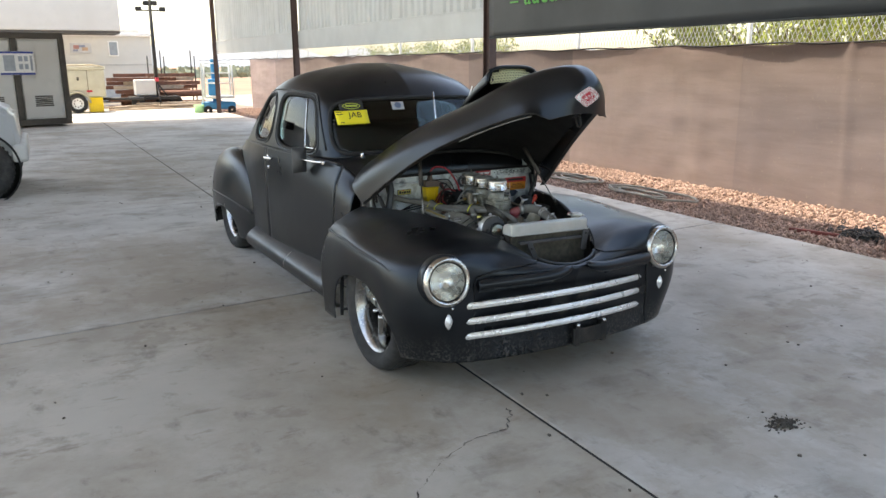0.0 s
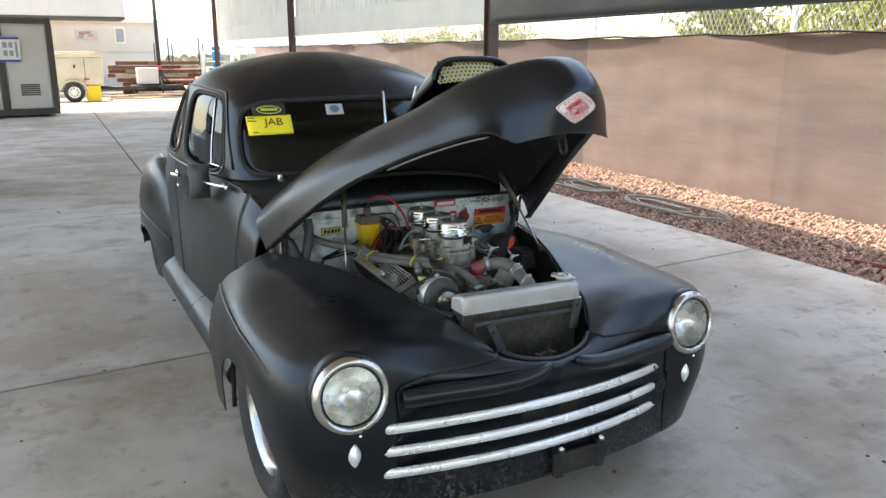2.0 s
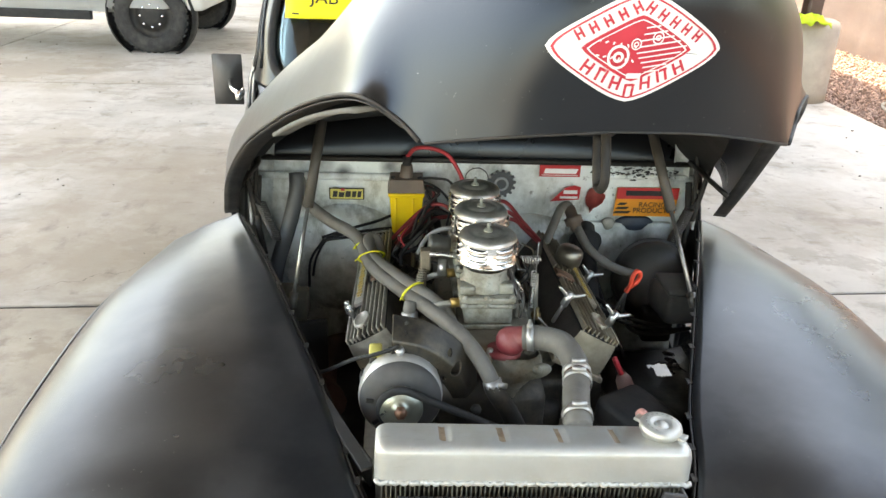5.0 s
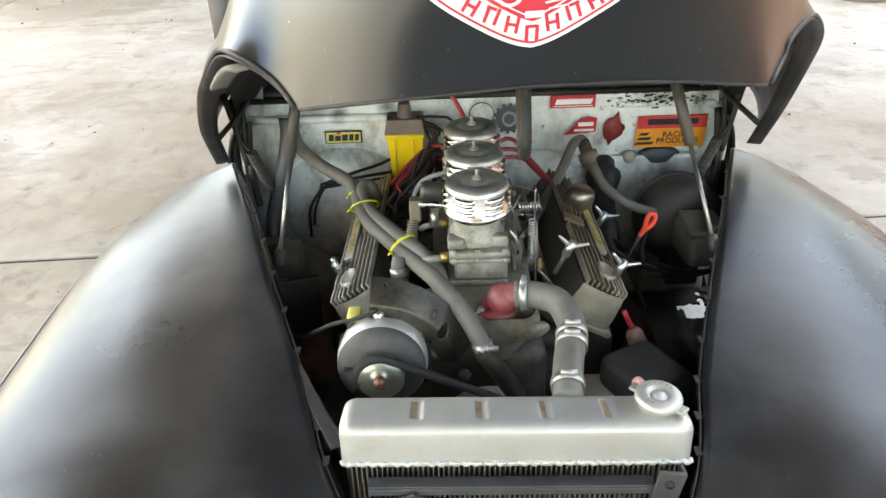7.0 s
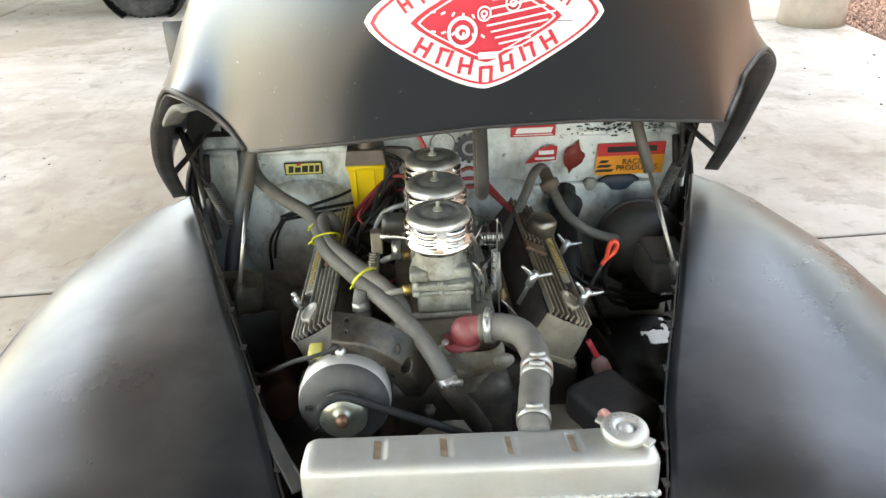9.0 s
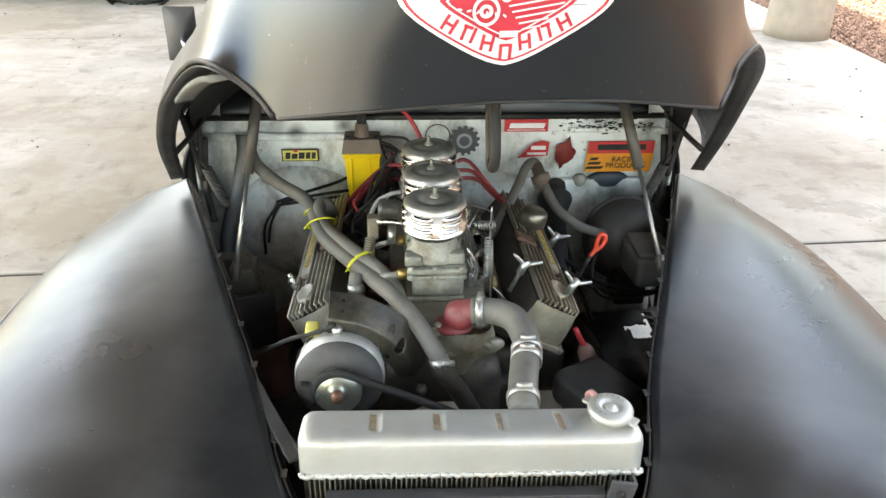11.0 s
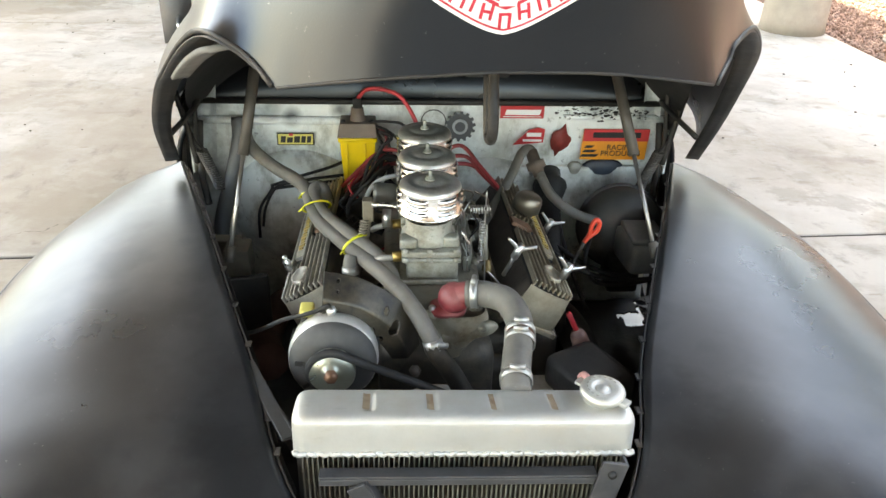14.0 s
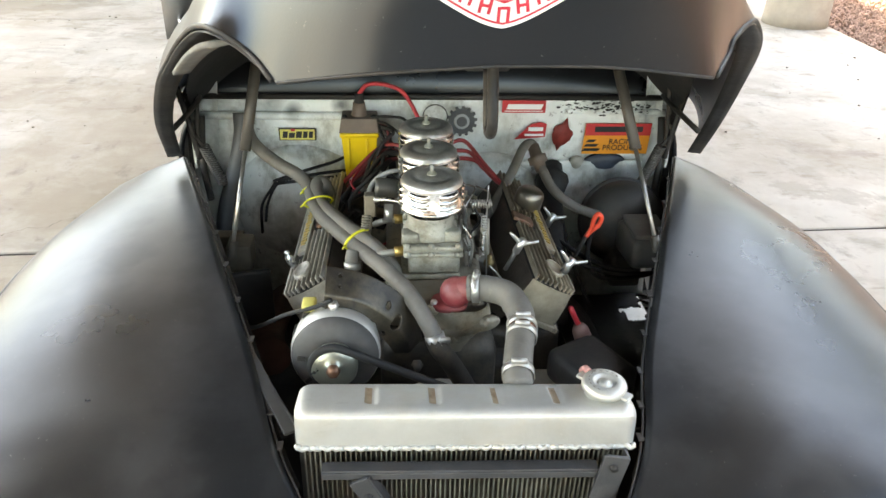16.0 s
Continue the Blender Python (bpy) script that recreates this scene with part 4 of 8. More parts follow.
def cabin_skin(u, v):
    return curve_at([curve_at(g, u) for g in (BELT, CAB1, CAB2, CAB3, CAB4, CAB5)], v)


# windows as rounded outlines in the skin's own u, v
WINDOWS = {"windshield": (0.0, .188, .260, .182, 4.6), "door_window": (.421, .196, .087, .178, 4.0), "quarter_window": (.602, .196, .062, .168, 2.8)}


def in_window(u, v, grow=1.0):
    return any(abs((u - uc) / (a * grow)) ** e + abs((v - vc) / (b * grow)) ** e < 1 for uc, vc, a, b, e in WINDOWS.values())


def rim_uv(win, t):
    uc, vc, a, b, e = WINDOWS[win]
    c, s_ = math.cos(t), math.sin(t)
    k = 1 / (abs(c) ** e + abs(s_) ** e) ** (1 / e)
    return uc + a * k * c, vc + b * k * s_


cab_bm = grid(cabin_skin, 241, 101, keep=lambda u, v: not in_window(u, v))
grid(mirrored(cabin_skin, -1), 241, 101, bm=cab_bm, keep=lambda u, v: not in_window(u, v))
bmesh.ops.remove_doubles(cab_bm, verts=cab_bm.verts, dist=0.0008)
bmesh.ops.recalc_face_normals(cab_bm, faces=cab_bm.faces)
cabin = solid(part("roof", cab_bm, PAINT, car, "rounded satin black roof"), .02, -1.0)
full = grid(cabin_skin, 121, 51)
grid(mirrored(cabin_skin, -1), 121, 51, bm=full)
cab_tree = BVHTree.FromBMesh(full)
full.free()
HEART = Vector((0, 1.25, 1.1))


def pull(p, d=.010):
    p = Vector(p)
    return p + (HEART - p).normalized() * d


ws_right = [cabin_skin(*rim_uv("windshield", t)) for t in np.linspace(-math.pi / 2, math.pi / 2, 60)]
ws_loop = ws_right + [np.array((-p[0], p[1], p[2])) for p in ws_right[::-1]][1:-1]
part("windshield_rubber", tube([pull(p, .004) for p in ws_loop], .012, 8, closed=True), BLACK, cabin)
wg = bmesh.new()
for s in (1, -1):
    grid(lambda u, v: pull(mirrored(cabin_skin, s)(*[c * 1.0 for c in (rim_uv("windshield", -math.pi / 2 + math.pi * v)[0] * u, .188 + (rim_uv("windshield", -math.pi / 2 + math.pi * v)[1] - .188) * u)])), 14, 40, bm=wg)
bmesh.ops.remove_doubles(wg, verts=wg.verts, dist=.001)
bmesh.ops.recalc_face_normals(wg, faces=wg.faces)
ws = solid(part("windshield", wg, GLASS, cabin, "tinted windshield glass"), .004)
ws.visible_shadow = False
for s in (1, -1):
    for win in ("door_window", "quarter_window"):
        uc, vc, a, b, e = WINDOWS[win]
        loop = [mirrored(cabin_skin, s)(*rim_uv(win, t)) for t in np.linspace(0, 2 * math.pi, 61)[:-1]]
        part("window_rubber", tube([pull(p, .004) for p in loop], .010, 8, closed=True), BLACK, cabin)
        part("window_bead", tube([mirrored(cabin_skin, s)(uc + (u - uc) * 1.10, vc + (v - vc) * 1.08) for u, v in (rim_uv(win, t) for t in np.linspace(0, 2 * math.pi, 61)[:-1])], .005, 6, closed=True), PAINT, cabin)
        gb = bmesh.new()
        grid(lambda u, v: pull(mirrored(cabin_skin, s)(*(lambda q: (uc + (q[0] - uc) * u, vc + (q[1] - vc) * u))(rim_uv(win, 2 * math.pi * v))), .014), 10, 41, bm=gb)
        bmesh.ops.remove_doubles(gb, verts=gb.verts, dist=.0005)
        g = solid(part("side_glass", gb, GLASS, cabin), .004)
        g.visible_shadow = False
    part("vent_frame", tube([pull(mirrored(cabin_skin, s)(.392 - .010 * (v - .04), v), .006) for v in np.linspace(.03, .355, 10)], .0038, 6), CHROME, cabin)
    part("vent_frame", tube([pull(mirrored(cabin_skin, s)(u, .045), .004) for u in np.linspace(.342, .395, 6)], .006, 6), CHROME, cabin)
    part("drip_rail", tube([mirrored(cabin_skin, s)(u, .405 - .25 * max(0, (u - .60) / .10) ** 2 - .36 * max(0, (.35 - u) / .06) ** 2) for u in np.linspace(.29, .70, 50)], .007, 6), PAINT, cabin)


def on_glass(x, z, d=.0):
    hit, nrm, _, _ = cab_tree.ray_cast(Vector((x, -3, z)), Vector((0, 1, 0)))
    return hit + Vector((0, -.003 - d, 0)) if hit else Vector((x, .6, z))


def on_glass_rect(x0, x1, z0, z1, d, tilt=0.0):
    return grid(lambda u, v: on_glass(x0 + (x1 - x0) * u, z0 + (z1 - z0) * v + tilt * (u - .5), d), 8, 5)


tag = solid(part("paper_tag", on_glass_rect(-.505, -.318, 1.095, 1.172, .001, .006), PAPER_YELLOW, ws, "yellow paper tag with black handwriting"), .0006)
tb = text_bm("JAB", .042, Matrix.Identity(4), .0)
for v in tb.verts:
    v.co = on_glass(-.395 + v.co.x * 1.25, 1.146 + v.co.y, .003)
part("handwriting", tb, INK, tag, shade=False)
for x, z, w in ((-.485, 1.163, .03), (-.483, 1.151, .035), (-.475, 1.105, .02)):
    part("small_print", on_glass_rect(x - w / 2, x + w / 2, z - .002, z + .002, .003), INK, tag, shade=False)
vis = solid(part("black_card", on_glass_rect(-.475, -.335, 1.172, 1.225, .001, .004), INK, ws, "black card with a yellow oval"), .0006)
ov = bmesh.new()
grid(lambda u, v: on_glass(-.405 + (.052 - .005 * u) * math.cos(6.2832 * v), 1.197 + (.017 - .004 * u) * math.sin(6.2832 * v), .003), 2, 40, bm=ov)
OLIVE = mat("yellow_green_print", (.45, .5, .08), .6)
part("oval", ov, OLIVE, vis)
part("oval_bar", on_glass_rect(-.44, -.37, 1.193, 1.203, .003), OLIVE, vis)
dec = solid(part("decal", on_glass_rect(-.155, -.075, 1.17, 1.215, .001), mat("silver_decal", (.45, .46, .47), .4), ws, "small silver and blue decal"), .0006)
part("decal_disc", grid(lambda u, v: on_glass(-.115 + .022 * u * math.cos(6.2832 * v), 1.195 + .017 * u * math.sin(6.2832 * v), .003), 3, 24), mat("blue_grey_decal", (.12, .16, .24), .4), dec)
part("antenna", tube([(.10, .50, .96), (.10, .56, 1.27)], .005, 6), CHROME, car)

# interior, seen through the glass
part("dashboard", box(1.05, .22, .16, (0, .70, .84), .04), INTERIOR, car)
part("bench_seat", box(1.05, .20, .50, (0, 1.45, .80), .06), INTERIOR, car)
part("seat_cushion", box(1.05, .50, .18, (0, 1.2, .52), .05), INTERIOR, car)
part("rear_shelf", box(.80, .36, .04, (0, 2.0, .86), .01), INTERIOR, car)
part("floor_pan", box(1.25, 2.15, .04, (0, 1.68, .26)), STEEL_BLACK, car, shade=False)
sw = tube([(.33 + .18 * math.cos(a), .86 - .06 * math.sin(a), .92 + .17 * math.sin(a)) for a in np.linspace(0, 6.283, 33)[:-1]], .011, 8, closed=True)
tube([(.15, .86, .92), (.51, .86, .92)], .009, 6, bm=sw)
part("steering_wheel", sw, BLACK, car)
part("rear_mirror", box(.20, .03, .05, (0, .76, 1.24), .01), BLACK, car)

# ---- lower body ----
BODY_BELT = [(-.52, .22, .80), (-.575, .42, .89), (-.63, .78, .905), (-.675, 1.25, .905), (-.675, 1.7, .905), (-.615, 2.15, .895), (-.50, 2.6, .85), (-.40, 3.0, .78), (-.30, 3.4, .66)]
BODY_MID = [(-.605, .22, .68), (-.635, .42, .70), (-.665, .78, .72), (-.69, 1.25, .72), (-.69, 1.7, .72), (-.65, 2.15, .70), (-.60, 2.6, .66), (-.55, 3.0, .60), (-.40, 3.45, .55)]
BODY_LOW = [(-.61, .22, .26), (-.64, .42, .26), (-.665, .78, .26), (-.685, 1.25, .26), (-.685, 1.7, .26), (-.65, 2.15, .26), (-.60, 2.6, .28), (-.55, 3.0, .30), (-.40, 3.45, .32)]


def side_skin(u, v):
    return curve_at([curve_at(g, u) for g in (BODY_BELT, BODY_MID, BODY_LOW)], v)


def u_of(y):
    lo, hi = 0.0, 1.0
    for _ in range(24):
        m_ = .5 * (lo + hi)
        if curve_at(BODY_MID, m_)[1] < y:
            lo = m_
        else:
            hi = m_
    return lo


for s in (1, -1):
    c = solid(part("cowl_side", grid(mirrored(sub(side_skin, 0, u_of(.395)), s), 12, 20), PAINT, car), .012, -1.0 if s > 0 else 1.0)
    door = solid(part("door", grid(mirrored(sub(side_skin, u_of(.403), u_of(1.452)), s), 44, 20), PAINT, car, "satin black door"), .012, -1.0 if s > 0 else 1.0)
    solid(part("rear_quarter", grid(mirrored(sub(side_skin, u_of(1.46), 1.0), s), 40, 20), PAINT, car), .012, -1.0 if s > 0 else 1.0)
    hd = part("door_handle", tube([(-.70 * s, 1.40, .835), (-.722 * s, 1.385, .838), (-.722 * s, 1.33, .842), (-.705 * s, 1.29, .842)], .010, 8, 14), CHROME, door, "chrome door handle")
    part("escutcheon", lathe([(0, .01), (.018, .008), (.022, 0)], 16, aim((-.692 * s, 1.40, .835), (-s, 0, 0))), CHROME, door)
    part("lock", lathe([(0, .006), (.009, .005), (.011, 0)], 12, aim((-.694 * s, 1.40, .775), (-s, 0, 0))), CHROME, door)
    part("belt_bead", tube([mirrored(side_skin, s)(u, .015) + Vector((-.004 * s, 0, 0)) for u in np.linspace(u_of(.42), u_of(2.2), 40)], .006, 6), PAINT, door)
    if s > 0:
        arm = part("mirror_arm", tube([(-.628, .552, .889), (-.665, .62, .890), (-.694, .735, .892)], .008, 8, 10), CHROME, door)
        part("mirror_foot", box(.016, .07, .022, (-.632, .56, .888), .006), CHROME, door)
        back = grid(lambda u, v: Vector((-.702 + .043 * (2 * u - 1), .748 - .022 * (1 - abs(2 * u - 1) ** 2) * (1 - abs(2 * v - 1) ** 3) - .006, .889 + .075 * (2 * v - 1))), 9, 13)
        box(.086, .012, .150, (-.702, .752, .889), .004, bm=back)
        mh = part("wing_mirror", back, mat("scuffed_mirror_shell", (.075, .075, .076), .42, .3, .2, 14), door, "dark grey rectangular wing mirror")
        part("mirror_glass", box(.074, .003, .138, (-.702, .7595, .889), .001), CHROME, mh, shade=False)
    # running board cover under the door
    for y0, y1 in ((.17, .985), (.993, 1.84)):
        part("rocker_cover", grid(mirrored(lambda u, v: Vector((-.655 - .105 * math.sin(math.pi * v) ** .75, y0 + (y1 - y0) * u, .30 - .19 * v)), s), 12, 14), PAINT, car)


def deck_skin(u, v):
    a = curve_at(BODY_BELT, 0.55 + 0.45 * u)
    return Vector((a[0] * (1 - 2 * v), a[1], a[2] + 0.12 * (1 - (2 * v - 1) ** 2)))


part("trunk_lid", grid(deck_skin, 20, 20), PAINT, car)
part("tail_panel", grid(lambda u, v: Vector((-.30 + .6 * u, 3.43 - .05 * (2 * u - 1) ** 2, .30 + .33 * v)), 12, 6), PAINT, car)


def cowl_skin(u, v):
    """From the hood's rear edge up to the foot of the windshield; u back, v across."""
    k = abs(2 * v - 1)
    sg = 1 if v < .5 else -1
    f = Vector((-.60 * k * sg, .25 + .03 * (1 - k ** 2), .70 + .262 * (1 - k ** 2.6)))
    r = mirrored(cabin_skin, sg)(.30 * k, 0.0)
    p = f.lerp(r, u)
    return p + Vector((0, 0, .012 * math.sin(math.pi * u) * (.4 + k)))


cowl = part("cowl", grid(cowl_skin, 16, 61), PAINT, car)
part("cowl_vent", box(.42, .05, .006, (0, .36, .957), .002), STEEL_BLACK, cowl, shade=False)
part("vent_line", box(.40, .006, .008, (0, .335, .959), .002), UNDER, cowl, shade=False)
part("wiper_pivot", lathe([(0, .03), (.008, .028), (.011, 0)], 10, aim((-.42, .47, .915), (-.1, -.6, 1))), CHROME, cowl)
part("wiper_pivot", lathe([(0, .03), (.008, .028), (.011, 0)], 10, aim((.42, .47, .915), (.1, -.6, 1))), CHROME, cowl)


def rear_skin(u, v):
    """Rear fender: u from front to back, v from the body over the crown to the foot."""
    swell = math.sin(math.pi * (.04 + .92 * u)) ** .45
    a = .5 * math.pi * min(1.0, v / .45)
    x = -.60 - (.160 * swell) * math.sin(a) ** .8
    z = .30 + (.50 * swell) * math.cos(a) ** .75 if v < .45 else .30 - (v - .45) / .55 * .15
    k = (1.86 + 1.30 * u - 2.48) / .34
    if v >= .45 and abs(k) < 1:
        z = max(z, .15 + .19 * (1 - abs(k) ** 2.4) ** .5)
    return Vector((x + .015 * max(0, v - .5), 1.86 + 1.30 * u + .03 * v, z))


for s in (1, -1):
    rf = solid(part("rear_fender", grid(mirrored(rear_skin, s), 60, 40), PAINT, car), .010, -1.0 if s > 0 else 1.0)
    part("rear_bead", tube([mirrored(rear_skin, s)(u, .40) + Vector((-.003 * s, 0, 0)) for u in np.linspace(.03, .97, 30)], .006, 6), PAINT, rf)
    part("rear_flap", box(.14, .015, .34, (-.665 * s, 2.86, .33), .006), BLACK, rf, shade=False)


# wheels: five-spoke cast rims
ALLOY = mat("polished_alloy", (.38, .38, .375), .24, 1.0, .15, 14, .04, 160, (.16, .15, .13), 6.0, .5)


def wheel(x, y, r, s):
    R = Matrix.Translation((x, y, r)) @ Matrix.Rotation(radians(90 * s), 4, "Y")
    rr = r * .715
    t = part("tyre", lathe([(rr, -.085), (rr + .02, -.098), (r * .84, -.108), (r * .94, -.104), (r * .985, -.088), (r, -.07), (r, .07), (r * .985, .088), (r * .94, .104), (r * .84, .108), (rr + .02, .098), (rr, .085)], 72), TYRE, car, "worn black tyre", m=R)
    part("rim", lathe([(rr - .004, -.085), (rr - .02, -.05), (rr - .03, .02), (rr - .028, .045), (rr - .016, .07), (rr + .006, .088), (rr + .012, .092), (rr + .010, .084), (rr, .080)], 60), ALLOY, t, "polished aluminium five-spoke rim")
    sp = bmesh.new()
    lathe([(0, .052), (.028, .05), (.03, .04), (.062, .036), (.068, .02), (.068, -.02)], 40, bm=sp)
    for k in range(5):
        a = k * math.tau / 5 + .3
        m2 = Matrix.Rotation(a, 4, "Z")
        b2 = bmesh.new()
        grid(lambda u, v: Vector((.045 + (rr - .07) * u, (v - .5) * (.060 - .012 * math.sin(math.pi * u)), .034 - .018 * u + .016 * (1 - (2 * v - 1) ** 2))), 8, 7, bm=b2)
        grid(lambda u, v: Vector((.045 + (rr - .07) * u, (.5 - v) * (.060 - .012 * math.sin(math.pi * u)), .020 - .028 * u)), 8, 7, bm=b2)
        bmesh.ops.transform(b2, matrix=m2, verts=b2.verts)
        join(sp, b2)
    part("spokes", sp, ALLOY, t)
    for k in range(5):
        a = k * math.tau / 5 + .93
        part("lug_nut", lathe([(0, .03), (.009, .026), (.010, 0)], 6, pose(.05 * math.cos(a), .05 * math.sin(a), .035)), CHROME, t)
    part("brake_drum", lathe([(0, -.01), (rr - .05, -.012), (rr - .05, -.07)], 32), STEEL_BLACK, t)
    gr = bmesh.new()
    for k in range(60):
        a = k * math.tau / 60
        for zc, ang in ((-.045, .5), (.0, -.4), (.045, .5)):
            box(.006, .022, .034, (0, 0, 0), bm=gr, rot=Matrix.Rotation(a, 4, "Z") @ Matrix.Translation((r + .001, 0, zc)) @ Matrix.Rotation(ang, 4, "X"))
    tagged(part("tread", gr, TYRE, t, shade=False), kind="stuff")


for s in (1, -1):
    wheel(s * .675, -.385, .30, s)
    wheel(s * .600, 2.48, .315, s)
for s in (1, -1):
    rag = lambda u, v, a, b, ra, rb: ((u - a) / ra) ** 2 + ((v - b) / rb) ** 2 + 1.1 * noise.noise((u * 13, v * 30, 2.0 + s)) + .7 * noise.noise((u * 37, v * 80, s)) < 1
    gaps = ((.77, .872, .13, .036), (.86, .955, .045, .018), (.84, .915, .05, .020)) if s > 0 else ((0.71, 1.00, .10, .05),)
    torn = grid(lambda u, v: Vector((s * (.26 + .34 * u), -.68 + .86 * v, .30 + .01 * noise.noise((u * 5, v * 7, s)))), 90, 220, keep=lambda u, v: not any(rag(u, v, *g) for g in gaps))
    solid(part("splash_pan", torn, STEEL_BLACK, car, shade=False), .006)
part("front_axle", tube([(-.6, -.385, .28), (.6, -.385, .28)], .04, 8), STEEL_BLACK, car)
part("rear_axle", tube([(-.6, 2.48, .30), (.6, 2.48, .30)], .05, 8), STEEL_BLACK, car)
for s in (1, -1):
    part("frame_rail", box(.08, 3.9, .12, (.36 * s, 1.05, .24), .01), STEEL_BLACK, car, shade=False)

# ---- engine bay ----
def w(x, y, z):
    """A place in the world as one in the car."""
    return Vector((x - CX, y, z))


def wp(*pts):
    return [w(*p) for p in pts]


FIREWALL = mat("pale_blue_firewall", (.72, .755, .735), .45, 0, .12, 7, .15, 60, (.13, .12, .09), 5.5, .85)
weather(FIREWALL, ((11.0, (1, 1, .6), .52, .66, .7, (.16, .15, .11)), (30.0, (1, 1, 1), .63, .69, .7, (.05, .045, .04)), (3.0, (1, 1, .35), .55, .72, .6, (.30, .27, .20))))
overspray(FIREWALL, (((.545, .16, .70), .085), ((.53, .16, .80), .075), ((.40, .16, .835), .05), ((.43, .16, .655), .055), ((-.50, .16, .80), .075), ((-.36, .16, .83), .055), ((-.30, .16, .795), .03), ((-.19, .16, .815), .03), ((-.52, .16, .66), .07)), (.035, .042, .05), .85)
fw_bm = bmesh.new()
grid(lambda u, v: Vector((-.558 + 1.116 * u, .165 + .012 * noise.noise((u * 5, v * 4, 0)) - .02 * (1 if .52 < u < .60 and .3 < v < .62 else 0) + .05 * max(0, abs(u - .5) - .42), .30 + .535 * v)), 60, 30, bm=fw_bm)
firewall = solid(part("firewall", fw_bm, FIREWALL, car, "pale blue painted steel firewall with grime"), .006, 1.0)
part("rib", tube([(-.55, .155, .79), (-.3, .152, .79), (-.15, .152, .79)], .010, 8, 10), FIREWALL, firewall)
part("rib", tube([(-.20, .155, .80), (-.20, .153, .6), (-.19, .157, .45)], .010, 8, 10), FIREWALL, firewall)
part("rib", tube([(.30, .157, .800), (.55, .157, .800)], .007, 8, 6), FIREWALL, firewall)
part("toe_bulge", blob(1, 24, 14, s=(.17, .05, .15)), FIREWALL, firewall, m=Matrix.Translation((-.31, .165, .57)))
part("toe_bulge", blob(1, 24, 14, s=(.16, .05, .10)), FIREWALL, firewall, m=Matrix.Translation((.12, .165, .60)))
part("steering_plate", box(.30, .02, .13, (.35, .152, .618), .008), FIREWALL, firewall, shade=False)
# flat dark blue ovals; the right one's colour stands for the dark of a hole
for x, z in ((-.33, .620), (.405, .676)):
    part("oval_cover", blob(1, 20, 8, s=(.052, .012, .026)), mat("dark_blue_oval", (.012, .02, .034), .5, 0, .4, 30), firewall, m=Matrix.Translation((x, .152, z)))
part("stud", lathe([(0, .008), (.009, .008), (.017, .004), (.019, 0)], 16, aim((.337, .148, .677), (0, -1, 0))), CAST_ALU, firewall)
# black cowl band, seal and lip over the firewall
part("cowl_band", grid(lambda u, v: Vector((-.525 + 1.05 * u, .168 + .055 * v ** 2, .836 + v * (.045 + .060 * (1 - abs(2 * u - 1) ** 3.0)))), 60, 14), PAINT, car)
part("cowl_seal", tube([(-.58, .21, .80), (-.50, .205, .885), (-.25, .20, .935), (0, .198, .95), (.25, .20, .935), (.50, .205, .885), (.58, .21, .80)], .010, 8, 40), BLACK, car)
part("firewall_lip", tube([(-.57, .155, .834), (.57, .155, .834)], .007, 6), STEEL_BLACK, car)
for s in (1, -1):
    part("bay_side", grid(mirrored(lambda u, v: Vector((-.575 + .03 * v, .20 - .08 * u, .40 + .44 * v)), s), 6, 8), STEEL_BLACK, car)
    part("white_gusset", box(.006, .07, .10, (-.535 * s, .13, .735), .002), FIREWALL, car, shade=False)
    part("cowl_pillar", grid(mirrored(lambda u, v: Vector((-.535 + .040 * u + .020 * v, .150 + .012 * math.sin(math.pi * u), .690 + .225 * v)), s), 6, 12), FIREWALL, car)
    part("hinge_link", tube([(-.505 * s, .09, .935), (-.512 * s, .08, .84), (-.520 * s, .075, .74)], .0055, 6, 10), STEEL_BLACK, car)
    part("hinge_link", tube([(-.545 * s, .07, .88), (-.530 * s, .07, .80), (-.518 * s, .07, .72)], .0065, 6, 10), STEEL_BLACK, car)


def label(x0, x1, z0, z1, material, y=.147, skew=0.0):
    bm = bmesh.new()
    q = [bm.verts.new(w(x, yy, z)) for yy in (y, y + .002) for x, z in ((x0, z0), (x1, z0), (x1 + skew, z1), (x0 + skew, z1))]
    for f in ((0, 1, 2, 3), (7, 6, 5, 4), (0, 4, 5, 1), (1, 5, 6, 2), (2, 6, 7, 3), (3, 7, 4, 0)):
        bm.faces.new([q[i] for i in f])
    return bm


ST_YELLOW = mat("pale_yellow_sticker2", (.66, .58, .16), .5, 0, .06, 20)
ST_RED = mat("red_sticker", (.50, .025, .03), .45, 0, .1, 20)
ST_ORANGE = mat("orange_sticker", (.72, .26, .02), .45, 0, .1, 20)
a1 = part("sticker", label(-.335, -.251, .733, .762, INK), INK, firewall, "yellow sticker with black bars", shade=False)
part("sticker_face", label(-.332, -.254, .7355, .7595, ST_YELLOW, .1455), ST_YELLOW, a1, shade=False)
for k, (xa, xb) in enumerate(((-.327, -.316), (-.313, -.300), (-.297, -.284), (-.281, -.271), (-.268, -.259))):
    part("sticker_bar", label(xa, xb, .740, .755 if k != 1 else .752, INK, .144, .002), INK, a1, shade=False)
part("sticker_bar", label(-.307, -.298, .756, .762, ST_RED, .1435), ST_RED, a1, shade=False)
a2 = part("sticker", label(.172, .272, .800, .829, ST_RED), ST_RED, firewall, "red sticker with a white bar", shade=False)
part("sticker_bar", label(.182, .262, .8085, .8205, WHITE, .1455, .004), WHITE, a2, shade=False)
part("sticker_line", label(.178, .266, .8035, .805, WHITE, .1455), WHITE, a2, shade=False)
